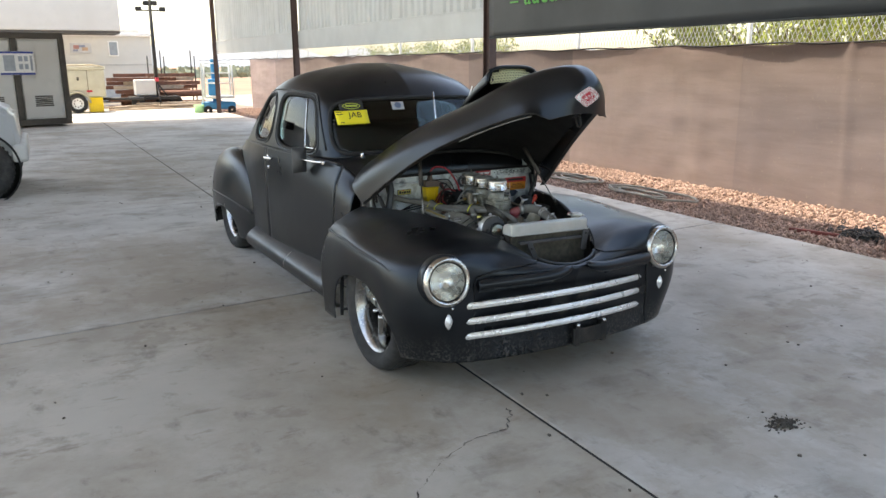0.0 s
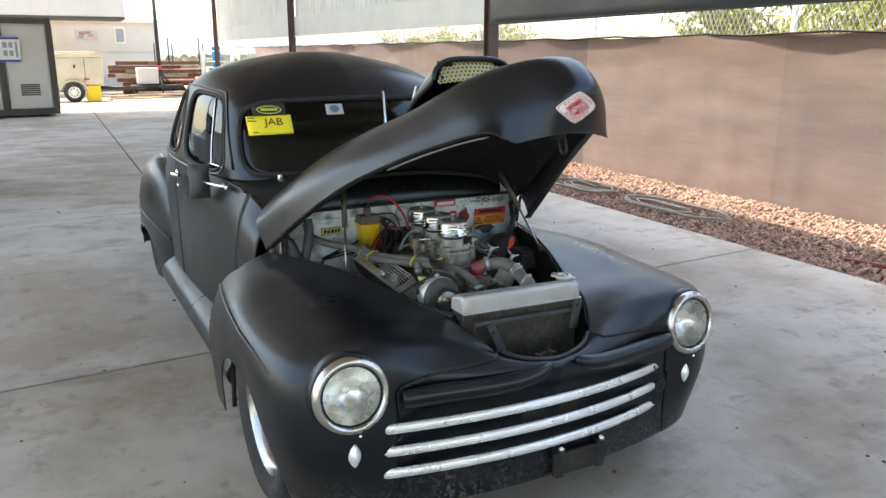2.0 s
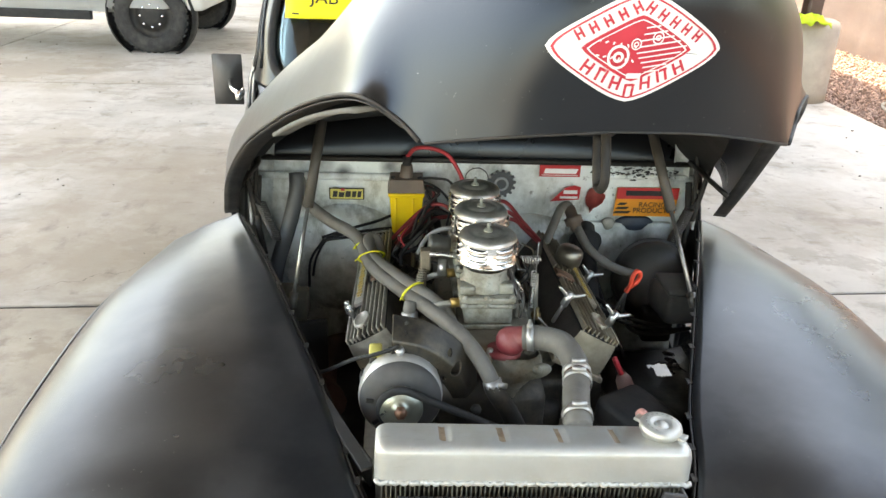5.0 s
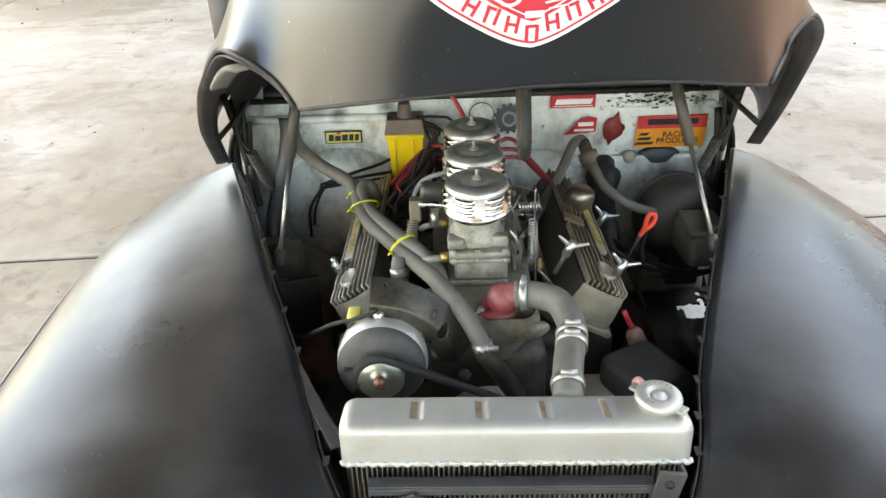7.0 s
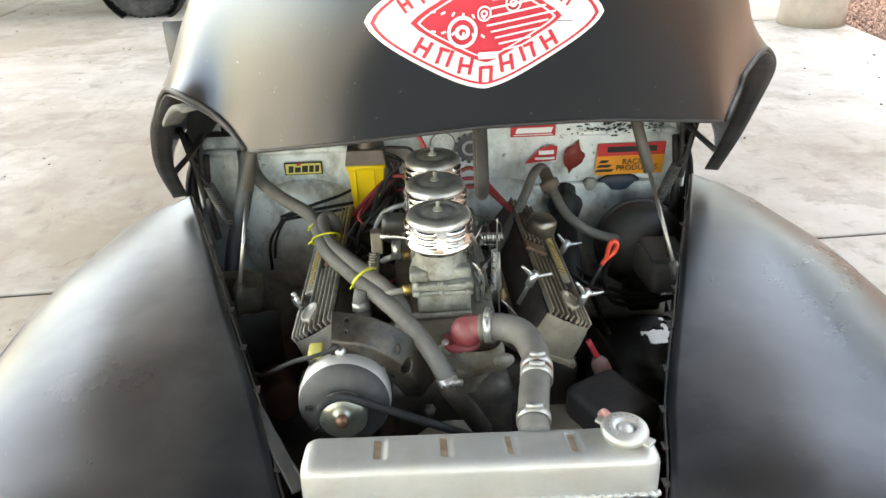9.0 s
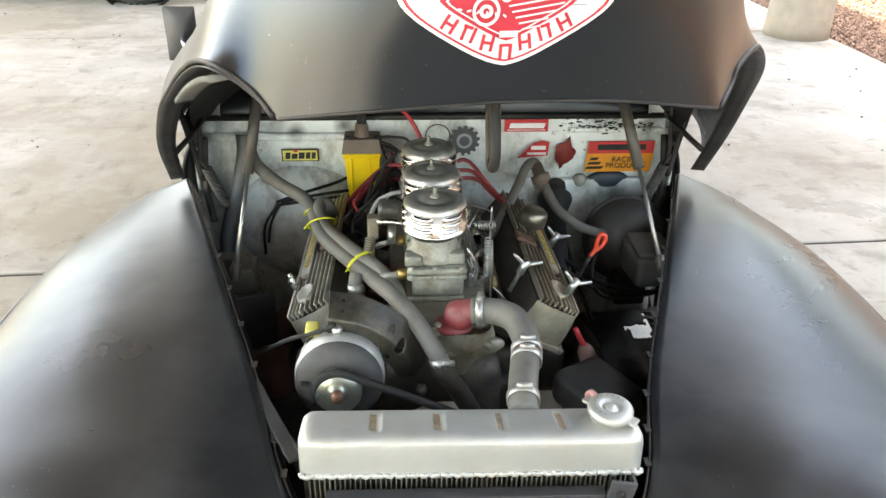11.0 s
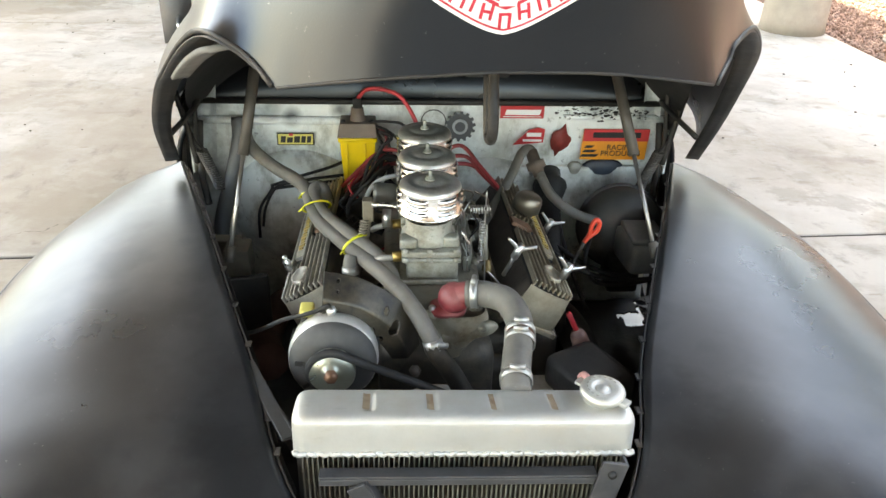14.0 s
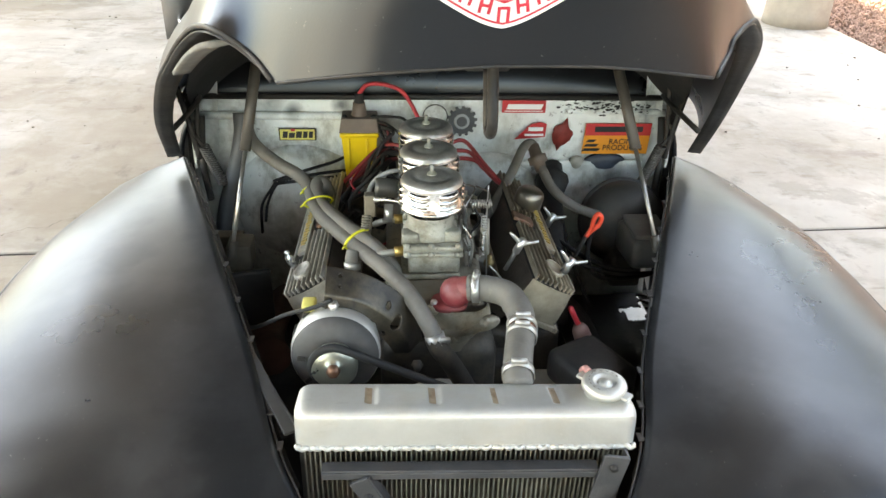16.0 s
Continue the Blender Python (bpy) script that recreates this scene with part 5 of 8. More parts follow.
tear = bmesh.new()
q = [w(x, .1465, z) for x, z in ((.205, .736), (.276, .742), (.278, .774), (.262, .778), (.240, .772), (.224, .755))]
tear.faces.new([tear.verts.new(p) for p in q])
a3 = solid(part("sticker", tear, ST_RED, firewall, "torn red sticker with white bars", shade=False), .0015)
part("sticker_bar", label(.236, .270, .757, .766, WHITE, .1445), WHITE, a3, shade=False)
part("sticker_bar", label(.228, .272, .745, .750, WHITE, .1445), WHITE, a3, shade=False)
a4 = part("sticker", label(.367, .523, .700, .775, ST_ORANGE, .147, .003), ST_ORANGE, firewall, "red and orange sticker with dark bars", shade=False)
part("sticker_top", label(.370, .525, .746, .775, ST_RED, .1455), ST_RED, a4, shade=False)
part("sticker_bar", label(.392, .505, .755, .768, INK, .144), INK, a4, shade=False)
for z, h, x0 in ((.737, .009, .42), (.722, .009, .405)):
    part("word", text_bm("RACING" if z > .73 else "PRODUCTS", .0185, Matrix.Translation(w(.462, .144, z - .006)) @ Matrix.Rotation(radians(90), 4, "X"), .0005), INK, a4, shade=False)
for k in range(3):
    part("sticker_stripe", label(.366 + .004 * k, .404 - .006 * k, .708 + .011 * k, .714 + .011 * k, INK, .144, .006), INK, a4, shade=False)
gearb = bmesh.new()
plate([(r * math.cos(a), r * math.sin(a)) for k in range(14) for r, a in ((.030, k * math.tau / 14), (.036, k * math.tau / 14 + .06), (.036, k * math.tau / 14 + .22), (.030, k * math.tau / 14 + .28))], 0, .002, bm=gearb)
gd = part("gear_sticker", gearb, mat("dark_grey_sticker", (.06, .065, .07), .5), firewall, "dark toothed gear sticker", shade=False, m=Matrix.Translation(w(.081, .149, .779)) @ Matrix.Rotation(radians(90), 4, "X"))
part("gear_ring", lathe([(.012, .004), (.018, .004), (.018, .0), (.012, 0)], 24), mat("mid_grey_sticker", (.30, .32, .33), .5), gd)
blobm = bmesh.new()
rng_p = random.Random(2)
rad = [.021 + .005 * rng_p.random() + (.012 if k in (5, 17) else 0) for k in range(24)]
plate([(rad[k] * math.cos(k * math.tau / 24), rad[k] * 1.15 * math.sin(k * math.tau / 24)) for k in range(24)], 0, .004, bm=blobm)
part("red_sealant", blobm, mat("dark_red_sealant", (.22, .03, .025), .5, 0, .2, 60, .5, 90), firewall, "dark red sealant patch", m=Matrix.Translation(w(.316, .150, .747)) @ Matrix.Rotation(radians(90), 4, "X"))
scuff = bmesh.new()
for k in range(150):
    x, z = rng_p.uniform(.30, .52), .816 + rng_p.gauss(0, .008)
    r_ = rng_p.uniform(.0006, .0034)
    ring = [scuff.verts.new(w(x + 2.2 * r_ * rng_p.uniform(.5, 1) * math.cos(a), .1500, z + r_ * rng_p.uniform(.4, 1) * math.sin(a))) for a in np.linspace(0, math.tau, 8)[:-1]]
    scuff.faces.new(ring)
tagged(part("chipped_paint", scuff, INK, firewall, shade=False), kind="stuff")
part("ring_wire", tube([w(.02 + .028 * math.cos(a), .148, .79 + .028 * math.sin(a)) for a in np.linspace(0, 6.283, 33)[:-1]], .0012, 5, closed=True), STEEL_BLACK, firewall)
for pts in (((-.35, .105, .650), (-.29, .105, .672), (-.22, .115, .69), (-.185, .13, .70)), ((-.33, .10, .655), (-.25, .105, .668), (-.16, .125, .672)), ((-.35, .10, .645), (-.26, .105, .655), (-.17, .12, .66)), ((-.375, .10, .55), (-.365, .10, .60), (-.335, .105, .650), (-.28, .11, .668)), ((-.385, .10, .52), (-.38, .10, .59), (-.35, .105, .64))):
    part("cable", tube(wp(*pts), .0035, 6, 16), BLACK, firewall)

# radiator
FINS = mat("radiator_fins", (.20, .185, .15), .55, .4, .35, 40, 0, 60, (.10, .09, .07), 9, .7)
core = part("radiator_core", box(.445, .045, .42, w(.02, -.722, .455)), STEEL_BLACK, car, "black finned radiator", shade=False)
for k in range(65):
    part("tube", box(.0019, .014, .40, w(-.194 + .0067 * k, -.7475, .453)), FINS, core, shade=False)
zig = bmesh.new()
for k in range(64):
    for j in range(96):
        x0, z0 = -.1930 + .0067 * k, .652 - .0042 * j
        vs = [zig.verts.new(w(x0 + dx, yy, z0 + dz)) for dx, yy, dz in ((0, -.7505, 0), (.0047, -.7505, .0022), (.0047, -.736, .0022), (0, -.736, 0))]
        zig.faces.new(vs)
tagged(part("cooling_fin", zig, mat("dusty_cooling_fins", (.15, .135, .105), .7, .1, .4, 60), core, shade=False), kind="stuff")
TANK = mat("radiator_aluminium", (.50, .495, .46), .46, .6, .12, 9, .10, 160, (.44, .37, .25), 7, .45, rough_vary=.10)
weather(TANK, ((90.0, (1, 1, 1), .64, .70, .6, (.62, .60, .56)), (26.0, (.3, 1, 1), .60, .70, .4, (.24, .22, .18))))
tk = bmesh.new()
TANK_SEC = [np.array((a, b, 0)) for a, b in ((-.770, .656), (-.7695, .668), (-.767, .699), (-.7640, .7085), (-.7565, .7130), (-.742, .7125), (-.720, .7080), (-.698, .7025), (-.690, .6985), (-.685, .690), (-.683, .672), (-.683, .656))]
RIBS = (-.126, -.043, .040, .121)


def tank_skin(u, v):
    """A pressed trough with soft edges: v goes round the section, u along the length; it hangs a little lower on one side."""
    x = -.2235 + .447 * u
    e = min(1.0, min(u, 1 - u) * .447 / .020)
    r = (1 - (1 - e) ** 2) ** .5 if e < 1 else 1.0
    y, z = curve_at(TANK_SEC, v)[:2]
    top = max(0.0, min(1.0, (y + .750) / .006)) * max(0.0, min(1.0, (-.698 - y) / .006)) * (1 if z > .69 else 0)
    dent = sum(.0035 * math.exp(-((x - xc) / .0075) ** 4) for xc in RIBS) * top
    return w(.02 + x, -.727 + (y + .727) * (.74 + .26 * r), .66 + (z - .66) * (.80 + .20 * r) - dent - .024 * x)


grid(tank_skin, 241, 61, bm=tk)
lo = [tank_skin(0, v / 60) for v in range(61)]
hi = [tank_skin(1, v / 60) for v in range(61)]
for ring in (lo, hi):
    tk.faces.new([tk.verts.new(p) for p in ring])
for f in tk.faces:
    c = f.calc_center_median()
    f.material_index = int(-.744 < c.y < -.702 and c.z > .69 and any(abs(c.x + CX - .02 - xc + .003) < .0042 for xc in RIBS))
tank = part("radiator_tank", tk, TANK, core, "bare aluminium radiator top tank")
tank.data.materials.append(mat("rust_stained_aluminium", (.36, .27, .18), .55, .4, .3, 60, .1, 160, (.22, .11, .05), 45, .8))
weld = tube([w(-.203 + .446 * t, -.7695 + .001 * math.sin(t * 190), .664 - .0105 * t + .0012 * math.sin(t * 260)) for t in np.linspace(0, 1, 200)], .0042, 6)
part("weld_bead", weld, TANK, tank)
capm = Matrix.Translation(w(.205, -.722, .7135)) @ Matrix.Rotation(radians(1.4), 4, "Y")
cap = part("radiator_cap", lathe([(0, .0125), (.006, .0125), (.0085, .0105), (.0095, .0085), (.0125, .0085), (.0140, .0118), (.0165, .0125), (.0255, .0120), (.0290, .0100), (.0305, .0060), (.0300, .0010), (.0250, -.0010), (.0245, -.0140)], 48, capm), TANK, core, "round aluminium pressure cap")
for a in (-.75, 2.35):
    part("cap_ear", box(.016, .016, .005, w(.205 + .0315 * math.cos(a), -.722 + .0315 * math.sin(a), .7165), .002, rot=Matrix.Rotation(a, 4, "Z")), TANK, cap, shade=False)
for k in range(11):
    a = k * .36 + .5
    part("cap_print", box(.0035, .0012, .0006, (0, 0, 0)), CAST_ALU, cap, shade=False, m=capm @ pose(.0212 * math.cos(a), .0212 * math.sin(a), .0126, 0, 0, math.degrees(a) + 90))
part("overflow_elbow", tube(wp((.190, -.697, .722), (.186, -.690, .722), (.184, -.684, .712)), .0050, 6, 8), mat("faded_red_rubber", (.42, .20, .18), .6, 0, .15, 20), cap)
GREY_STRAP = mat("dusty_grey_strap", (.060, .060, .062), .55, .2, .25, 20, .2, 120, (.12, .11, .10), 14, .4)
part("crossbar", box(.365, .006, .011, w(.012, -.783, .624), .002, rot=Matrix.Rotation(.022, 4, "Y")), GREY_STRAP, core, shade=False)
part("crossbar_ledge", box(.365, .018, .003, w(.012, -.775, .6305), .001, rot=Matrix.Rotation(.022, 4, "Y")), GREY_STRAP, core, shade=False)
for (x0, z0), (x1, z1), wd in (((-0.123, 0.627), (-0.048, 0.478), .026), ((.213, .658), (.196, .560), .034)):
    ln = math.hypot(x1 - x0, z1 - z0)
    br_ = part("side_bracket", box(wd, .005, ln, (0, 0, 0), .0015), GREY_STRAP, core, shade=False, m=Matrix.Translation(w((x0 + x1) / 2, -.792, (z0 + z1) / 2)) @ Matrix.Rotation(math.atan2(x0 - x1, z0 - z1), 4, "Y"))
    part("bracket_lip", box(.004, .020, ln * .96, (wd / 2, .009, 0), .001), GREY_STRAP, br_, shade=False)
    part("bracket_bolt", lathe([(0, .005), (.005, .0045), (.0065, 0)], 6, aim((0, -.003, ln * .32), (0, -1, 0))), STEEL_BLACK, br_)
PLUG = mat("dirty_brown_plastic", (.10, .08, .06), .7, 0, .3, 20)
for k in range(26):
    part("wiring_plug", box(.010 + .016 * rng_p.random(), .014, .008 + .012 * rng_p.random(), w(.035 + .085 * rng_p.random(), -.82 + .03 * rng_p.random(), .465 + .038 * rng_p.random()), .003, rot=Matrix.Rotation(rng_p.uniform(-.6, .6), 4, "Y")), PLUG, core)
part("lower_shroud", box(.46, .10, .02, w(.02, -.82, .44), .004), STEEL_BLACK, core, shade=False)

# engine
IRON = mat("greasy_cast_iron", (.034, .030, .025), .6, .3, .35, 20, .3, 80, (.11, .095, .07), 6, .4)
eb = box(.30, .62, .26, w(.0, -.10, .40), .03)
box(.46, .52, .10, w(.0, -.12, .52), .02, bm=eb)
box(.20, .08, .30, w(.0, -.44, .46), .03, bm=eb)
engine = part("engine_block", eb, IRON, car, "greasy vee-eight engine with three carburettors")
GREASY = mat("greasy_manifold", (.22, .20, .16), .5, .3, .3, 18, .3, 100, (.06, .05, .035), 9, .7)
mf = box(.17, .50, .06, w(-.005, -.20, .655), .015)
box(.09, .10, .018, w(.035, -.425, .640), .008, bm=mf)
lathe([(.0, .03), (.026, .03), (.032, .02), (.034, -.03)], 24, Matrix.Translation(w(.022, -.445, .625)), bm=mf)
for k in range(4):
    for s in (1, -1):
        part("intake_runner", tube(wp((.0, -.36 + .125 * k, .655), (s * .08, -.35 + .12 * k, .635), (s * .13, -.35 + .12 * k, .60)), .024, 8, 6), GREASY, engine)
part("intake_manifold", mf, GREASY, engine)
part("front_cover", lathe([(0, .02), (.07, .02), (.085, .0), (.085, -.04)], 32, aim(w(.0, -.475, .46), (0, -1, 0))), CAST_ALU, engine)

COVER = mat("finned_aluminium", (.54, .51, .44), .38, .5, .2, 16, .2, 120, (.16, .13, .09), 12, .6)
COVER_DARK = mat("brown_black_crinkle", (.055, .045, .038), .6, .1, .3, 20, .5, 260)
GOLD = mat("worn_gold_print", (.55, .38, .10), .5, .3, .2, 40)


def valve_cover(cx, cy, cz, tilt, s, finish):
    R = Matrix.Translation(w(cx, cy, cz)) @ Matrix.Rotation(radians(tilt), 4, "Y") @ Matrix.Rotation(radians(2.0 * s), 4, "Z")
    L, W, H = .43, .080, .075
    body = part("valve_cover", grid(lambda u, v: (lambda y, a: Vector((W / 2 * math.copysign(min(1, abs(a) * 1.6), a) * (1.0 + .22 * max(0, abs(a) - .63) / .37), y, H * (1 if abs(a) < .55 else max(0, (1 - abs(a)) / .45) ** .8))))(-L / 2 + L * u, 2 * v - 1), 20, 31), COVER_DARK, engine, "finned valve cover", m=R)
    part("end_cap", grid(lambda u, v: Vector((W * (1.18 - .18 * v) * (u - .5), -L / 2 - .006 * math.sin(math.pi * u) - .004 * math.sin(math.pi * v), H * v)), 8, 6), finish, body)
    part("base_flange", box(W * 1.2 + .016, L + .02, .010, (0, 0, .002), .003), finish, body, shade=False)
    part("top_plate", box(W * .98, L, .006, (0, 0, H), .003), STEEL_BLACK, body, shade=False)
    for k in range(6):
        x = s * (-.036 + .0098 * k)
        for y0, y1 in ((-L / 2 - .004, -.02), (.035, L / 2)):
            part("fin", box(.0034, y1 - y0, .012, (x, (y0 + y1) / 2, H + .007), .0012, seg=1), finish, body, shade=False)
    part("edge_rail", box(.005, L, .012, (s * .0385, 0, H + .006), .0015, seg=1), finish, body, shade=False)
    part("name_strip", box(.021, L * .62, .009, (s * .0245, .05, H + .006), .002), finish, body, shade=False)
    for k in range(4):
        part("fin", box(.0034, .105, .012, (s * (.014 + .0075 * k), -L / 2 + .047, H + .007), .0012, seg=1), finish, body, shade=False)
    for k in range(18):
        part("gold_bar", box(.009 + .004 * (k % 3 == 1), .005 + .004 * (k % 2), .0012, (s * .0245, -.055 + .012 * k, H + .0112), rot=Matrix.Rotation(.25 * (k % 3 - 1), 4, "Z")), GOLD, body, shade=False)
    part("oval_badge", lathe([(0, .0020), (.70, .0020), (.74, .0034), (.92, .0034), (1.0, .0005), (1.0, -.004)], 32, Matrix.Diagonal((.0175, .027, 1, 1))), finish, body, m=Matrix.Translation((s * .008, -L / 2 + .050, H + .0125)))
    part("clamp_plate", box(.045, .03, .008, (-.02 * s, .008, H + .008), .003), mat("rusty_clip", (.20, .11, .07), .7, .3, .3, 30), body, shade=False)
    return body


COVER_TAN = mat("oily_tan_aluminium", (.36, .315, .235), .42, .35, .25, 16, .2, 120, (.13, .10, .065), 9, .6)
valve_cover(.156, -.19, .613, 28, 1, COVER_TAN)
valve_cover(-.182, -.17, .604, -30, -1, COVER)
WING = mat("dull_wing_steel", (.60, .595, .575), .32, .9, .12, 20, 0, 60, (.25, .22, .18), 30, .4)


def wing_bolt(p, lean):
    """A rod with two straight tapered wings."""
    b = tube([Vector(p), Vector(p) + Vector(lean) * .07], .004, 6)
    tube([Vector(p) + Vector(lean) * -.004, Vector(p) + Vector(lean) * .026], .0075, 8, bm=b)
    side = Vector(lean).cross(Vector((0, 1, .2))).normalized()
    for s in (1, -1):
        tube([Vector(p) + Vector(lean) * .006, Vector(p) + side * .012 * s - Vector(lean) * .001, Vector(p) + side * .028 * s - Vector(lean) * .010], lambda t: .0052 - .0026 * t, 6, 6, bm=b)
    part("wing_bolt", b, WING, engine, "bright wing bolt")


wing_bolt(w(.147, -.36, .742), (-.35, .15, -.9))
wing_bolt(w(.238, -.36, .702), (-.45, .0, -.9))
wing_bolt(w(.257, -.10, .66), (-.45, .0, -.9))
part("cover_stud", tube(wp((-0.268, -0.300, 0.692), (-0.265, -0.300, 0.678), (-0.259, -0.300, 0.664), (-0.250, -0.300, 0.647)), lambda t: .0075 if .25 < t < .6 else .0048, 8, 12), WING, engine, "bright cover stud")
br = part("breather_cap", lathe([(0, .032), (.02, .033), (.027, .027), (.029, .018), (.029, .0), (.020, -.004), (.016, -.03)], 32, Matrix.Translation(w(.197, -.117, .698)) @ Matrix.Rotation(radians(14), 4, "Y")), mat("dull_bronze", (.30, .27, .22), .35, .9, .15, 20), engine, "dull metal breather cap")

# carburettors and their chrome air cleaners
ZINC = mat("zinc_castings", (.31, .31, .265), .50, .25, .25, 24, .35, 120, (.10, .082, .05), 14, .75)
DULLTOP = mat("dusty_chrome_top", (.60, .575, .52), .36, .7, .2, 22, .05, 160, (.28, .25, .20), 26, .7)
CLEANER = mat("worn_chrome_cover", (.74, .735, .71), .20, .95, .12, 24, .05, 160, (.35, .32, .26), 40, .45, rough_vary=.12)
for k in range(3):
    cx, cy = -.012, -.345 + .1235 * k
    c = box(.088, .075, .048, w(cx + .005, cy - .012, .722), .006)
    box(.10, .085, .010, w(cx + .003, cy - .012, .748), .003, bm=c)
    box(.10, .085, .008, w(cx + .003, cy - .012, .736), .003, bm=c)
    box(.10, .10, .010, w(cx, cy, .692), .003, bm=c)
    box(.03, .03, .018, w(cx - .035, cy - .03, .762), .005, bm=c)
    box(.028, .022, .02, w(cx + .036, cy - .03, .764), .005, bm=c)
    lathe([(.045, .0), (.046, .012), (.040, .020), (.040, .040)], 32, Matrix.Translation(w(cx, cy, .755)), bm=c)
    carb = part("carburettor", c, ZINC, engine, "grey cast carburettor")
    for x in (-.04, .0, .045):
        part("screw", lathe([(0, .006), (.004, .006), (.0055, .003), (.0055, 0)], 10, Matrix.Translation(w(cx + x, cy - .052, .752))), ZINC, carb)
        part("screw", lathe([(0, .006), (.004, .006), (.0055, .003), (.0055, 0)], 8, aim(w(cx + x, cy - .052, .738), (0, -1, 0))), ZINC, carb)
    part("fuel_fitting", tube(wp((cx - .045, cy - .02, .728), (cx - .062, cy - .022, .727)), .009, 6), mat("brass", (.50, .34, .12), .4, .9, .15, 30), carb)
    part("fuel_line", tube(wp((cx - .06, cy - .022, .727), (cx - .085, cy - .02, .722), (cx - .10, cy, .705)), .006, 8, 10), CAST_ALU, carb)
    M = Matrix.Translation(w(cx + .001, cy, .806)) @ Matrix.Diagonal((.95, .95, .84, 1))
    ac = part("air_cleaner", lathe([(.047, -.002), (.0505, .0), (.0568, .001), (.0580, .003), (.0574, .0055), (.0556, .007), (.0556, .047), (.0552, .052)], 72, M), CLEANER, carb, "chrome louvred air cleaner")
    part("dome", lathe([(.0552, .052), (.0540, .0575), (.0510, .0615), (.0465, .0640), (.0425, .0650), (.0360, .0655), (.0355, .0640), (.0260, .0645), (.0250, .0660), (.0110, .0665), (0, .0665)], 64, M), DULLTOP, ac)
    part("post_nut", lathe([(0, .086), (.0030, .086), (.0034, .0845), (.0034, .0735), (.0070, .0730), (.0074, .0700), (.0090, .0695), (.0090, .0665)], 12, M), ZINC, ac)
    for kk in range(6):
        a0 = kk * math.tau / 6 + .05 - .25 * k
        for i in range(3):
            lv = grid(lambda u, v: (lambda aa, q: Vector(((.0556 + .0042 * math.sin(math.pi * u) ** .4 * math.sin(math.pi * v ** .7) ** .7) * math.cos(aa), (.0556 + .0042 * math.sin(math.pi * u) ** .4 * math.sin(math.pi * v ** .7) ** .7) * math.sin(aa), q)))(a0 + .74 * (u - .5), .0115 + .0128 * i + .0105 * v), 13, 7)
            part("louvre", lv, CLEANER, ac, m=M)
    part("choke_link", tube(wp((cx + .055, cy - .02, .775), (cx + .072, cy - .02, .74), (cx + .070, cy - .01, .69)), .0025, 5, 8), WING, carb)
    part("lever", box(.006, .02, .03, w(cx + .064, cy, .705), .002), CAST_ALU, carb, shade=False)
part("throttle_rod", tube(wp((.06, -.36, .715), (.06, -.09, .715)), .003, 6), WING, engine)
part("throttle_spring", tube([w(.082 + .0045 * math.cos(k * .9), -.33, .775 - .00045 * k * 1.6) + Vector((0, .0045 * math.sin(k * .9), 0)) for k in range(110)], .0014, 5), WING, engine)
part("return_spring", tube(wp((.088, -.32, .765), (.090, -.33, .70)), .0055, 8), CAST_ALU, engine)
part("pull_wire", tube(wp((.088, -.32, .83), (.088, -.32, .765), (.090, -.33, .70), (.092, -.335, .63)), .0015, 5, 20), WING, engine)
part("spring_coil", tube([w(.062 + .0006 * k, -.30 + .007 * math.cos(k * .8), .785 + .007 * math.sin(k * .8)) for k in range(60)], .0018, 5), WING, engine)
fr = lathe([(0, .022), (.017, .022), (.019, .014), (.019, -.014), (.016, -.022), (0, -.022)], 24, aim(w(-0.088, -0.200, 0.771), (-1, 0, .1)))
part("fuel_regulator", fr, mat("dark_zinc", (.15, .15, .14), .5, .7, .2, 20), engine)
part("fuel_block", box(.020, .022, .042, w(-0.118, -0.260, 0.766), .003), mat("brown_grey_block", (.22, .19, .14), .6, .2, .3, 20, .1, 90, (.10, .08, .06), 14, .5), engine, shade=False)
part("fuel_pipe", tube(wp((-0.118, -0.260, 0.751), (-0.121, -0.270, 0.727), (-0.123, -0.300, 0.714)), .006, 8, 12), GREASY, engine)
part("fuel_pipe", tube(wp((-.11, -.27, .78), (-.085, -.275, .782), (-.06, -.28, .78)), .005, 8, 8), WING, engine)
part("filter", tube(wp((-0.084, -0.250, 0.761), (-0.086, -0.260, 0.731)), .0085, 10), WING, engine)
for k in range(6):
    part("thread", lathe([(.0062, -.0018), (.0088, 0), (.0062, .0018)], 10, aim(w(*Vector((-0.124, -0.275, 0.750)).lerp(Vector((-0.128, -0.285, 0.730)), k / 5)), (0, -.4, -1))), GREASY, engine)
part("vacuum_line", tube(wp((-0.063, -0.190, 0.803), (-0.084, -0.190, 0.799), (-0.105, -0.180, 0.783), (-0.119, -0.165, 0.758), (-0.128, -0.150, 0.727)), .0048, 8, 20), mat("clear_grey_hose", (.20, .21, .22), .45), engine)

# coil in yellow, on the firewall
coil = grid(lambda u, v: w(-.150 + (.032 + .008 * v) * max(-1, min(1, 1.5 * math.cos(math.tau * u))), .115 + (.025 + .004 * v) * max(-1, min(1, 1.5 * math.sin(math.tau * u))), .667 + .104 * v), 65, 8)
coil.faces.new([coil.verts.new(w(-.150 + .032 * max(-1, min(1, 1.5 * math.cos(a))), .115 + .025 * max(-1, min(1, 1.5 * math.sin(a))), .667)) for a in np.linspace(0, math.tau, 33)[:-1]])
box(.086, .064, .010, w(-.150, .115, .768), .003, bm=coil)
for x in (-.174, -.134):
    box(.005, .004, .09, w(x, .086, .715), .001, bm=coil)
cl = part("ignition_coil", coil, YELLOW, firewall, "yellow ignition coil")
TAN = mat("brown_plastic", (.15, .11, .085), .55, 0, .2, 20)
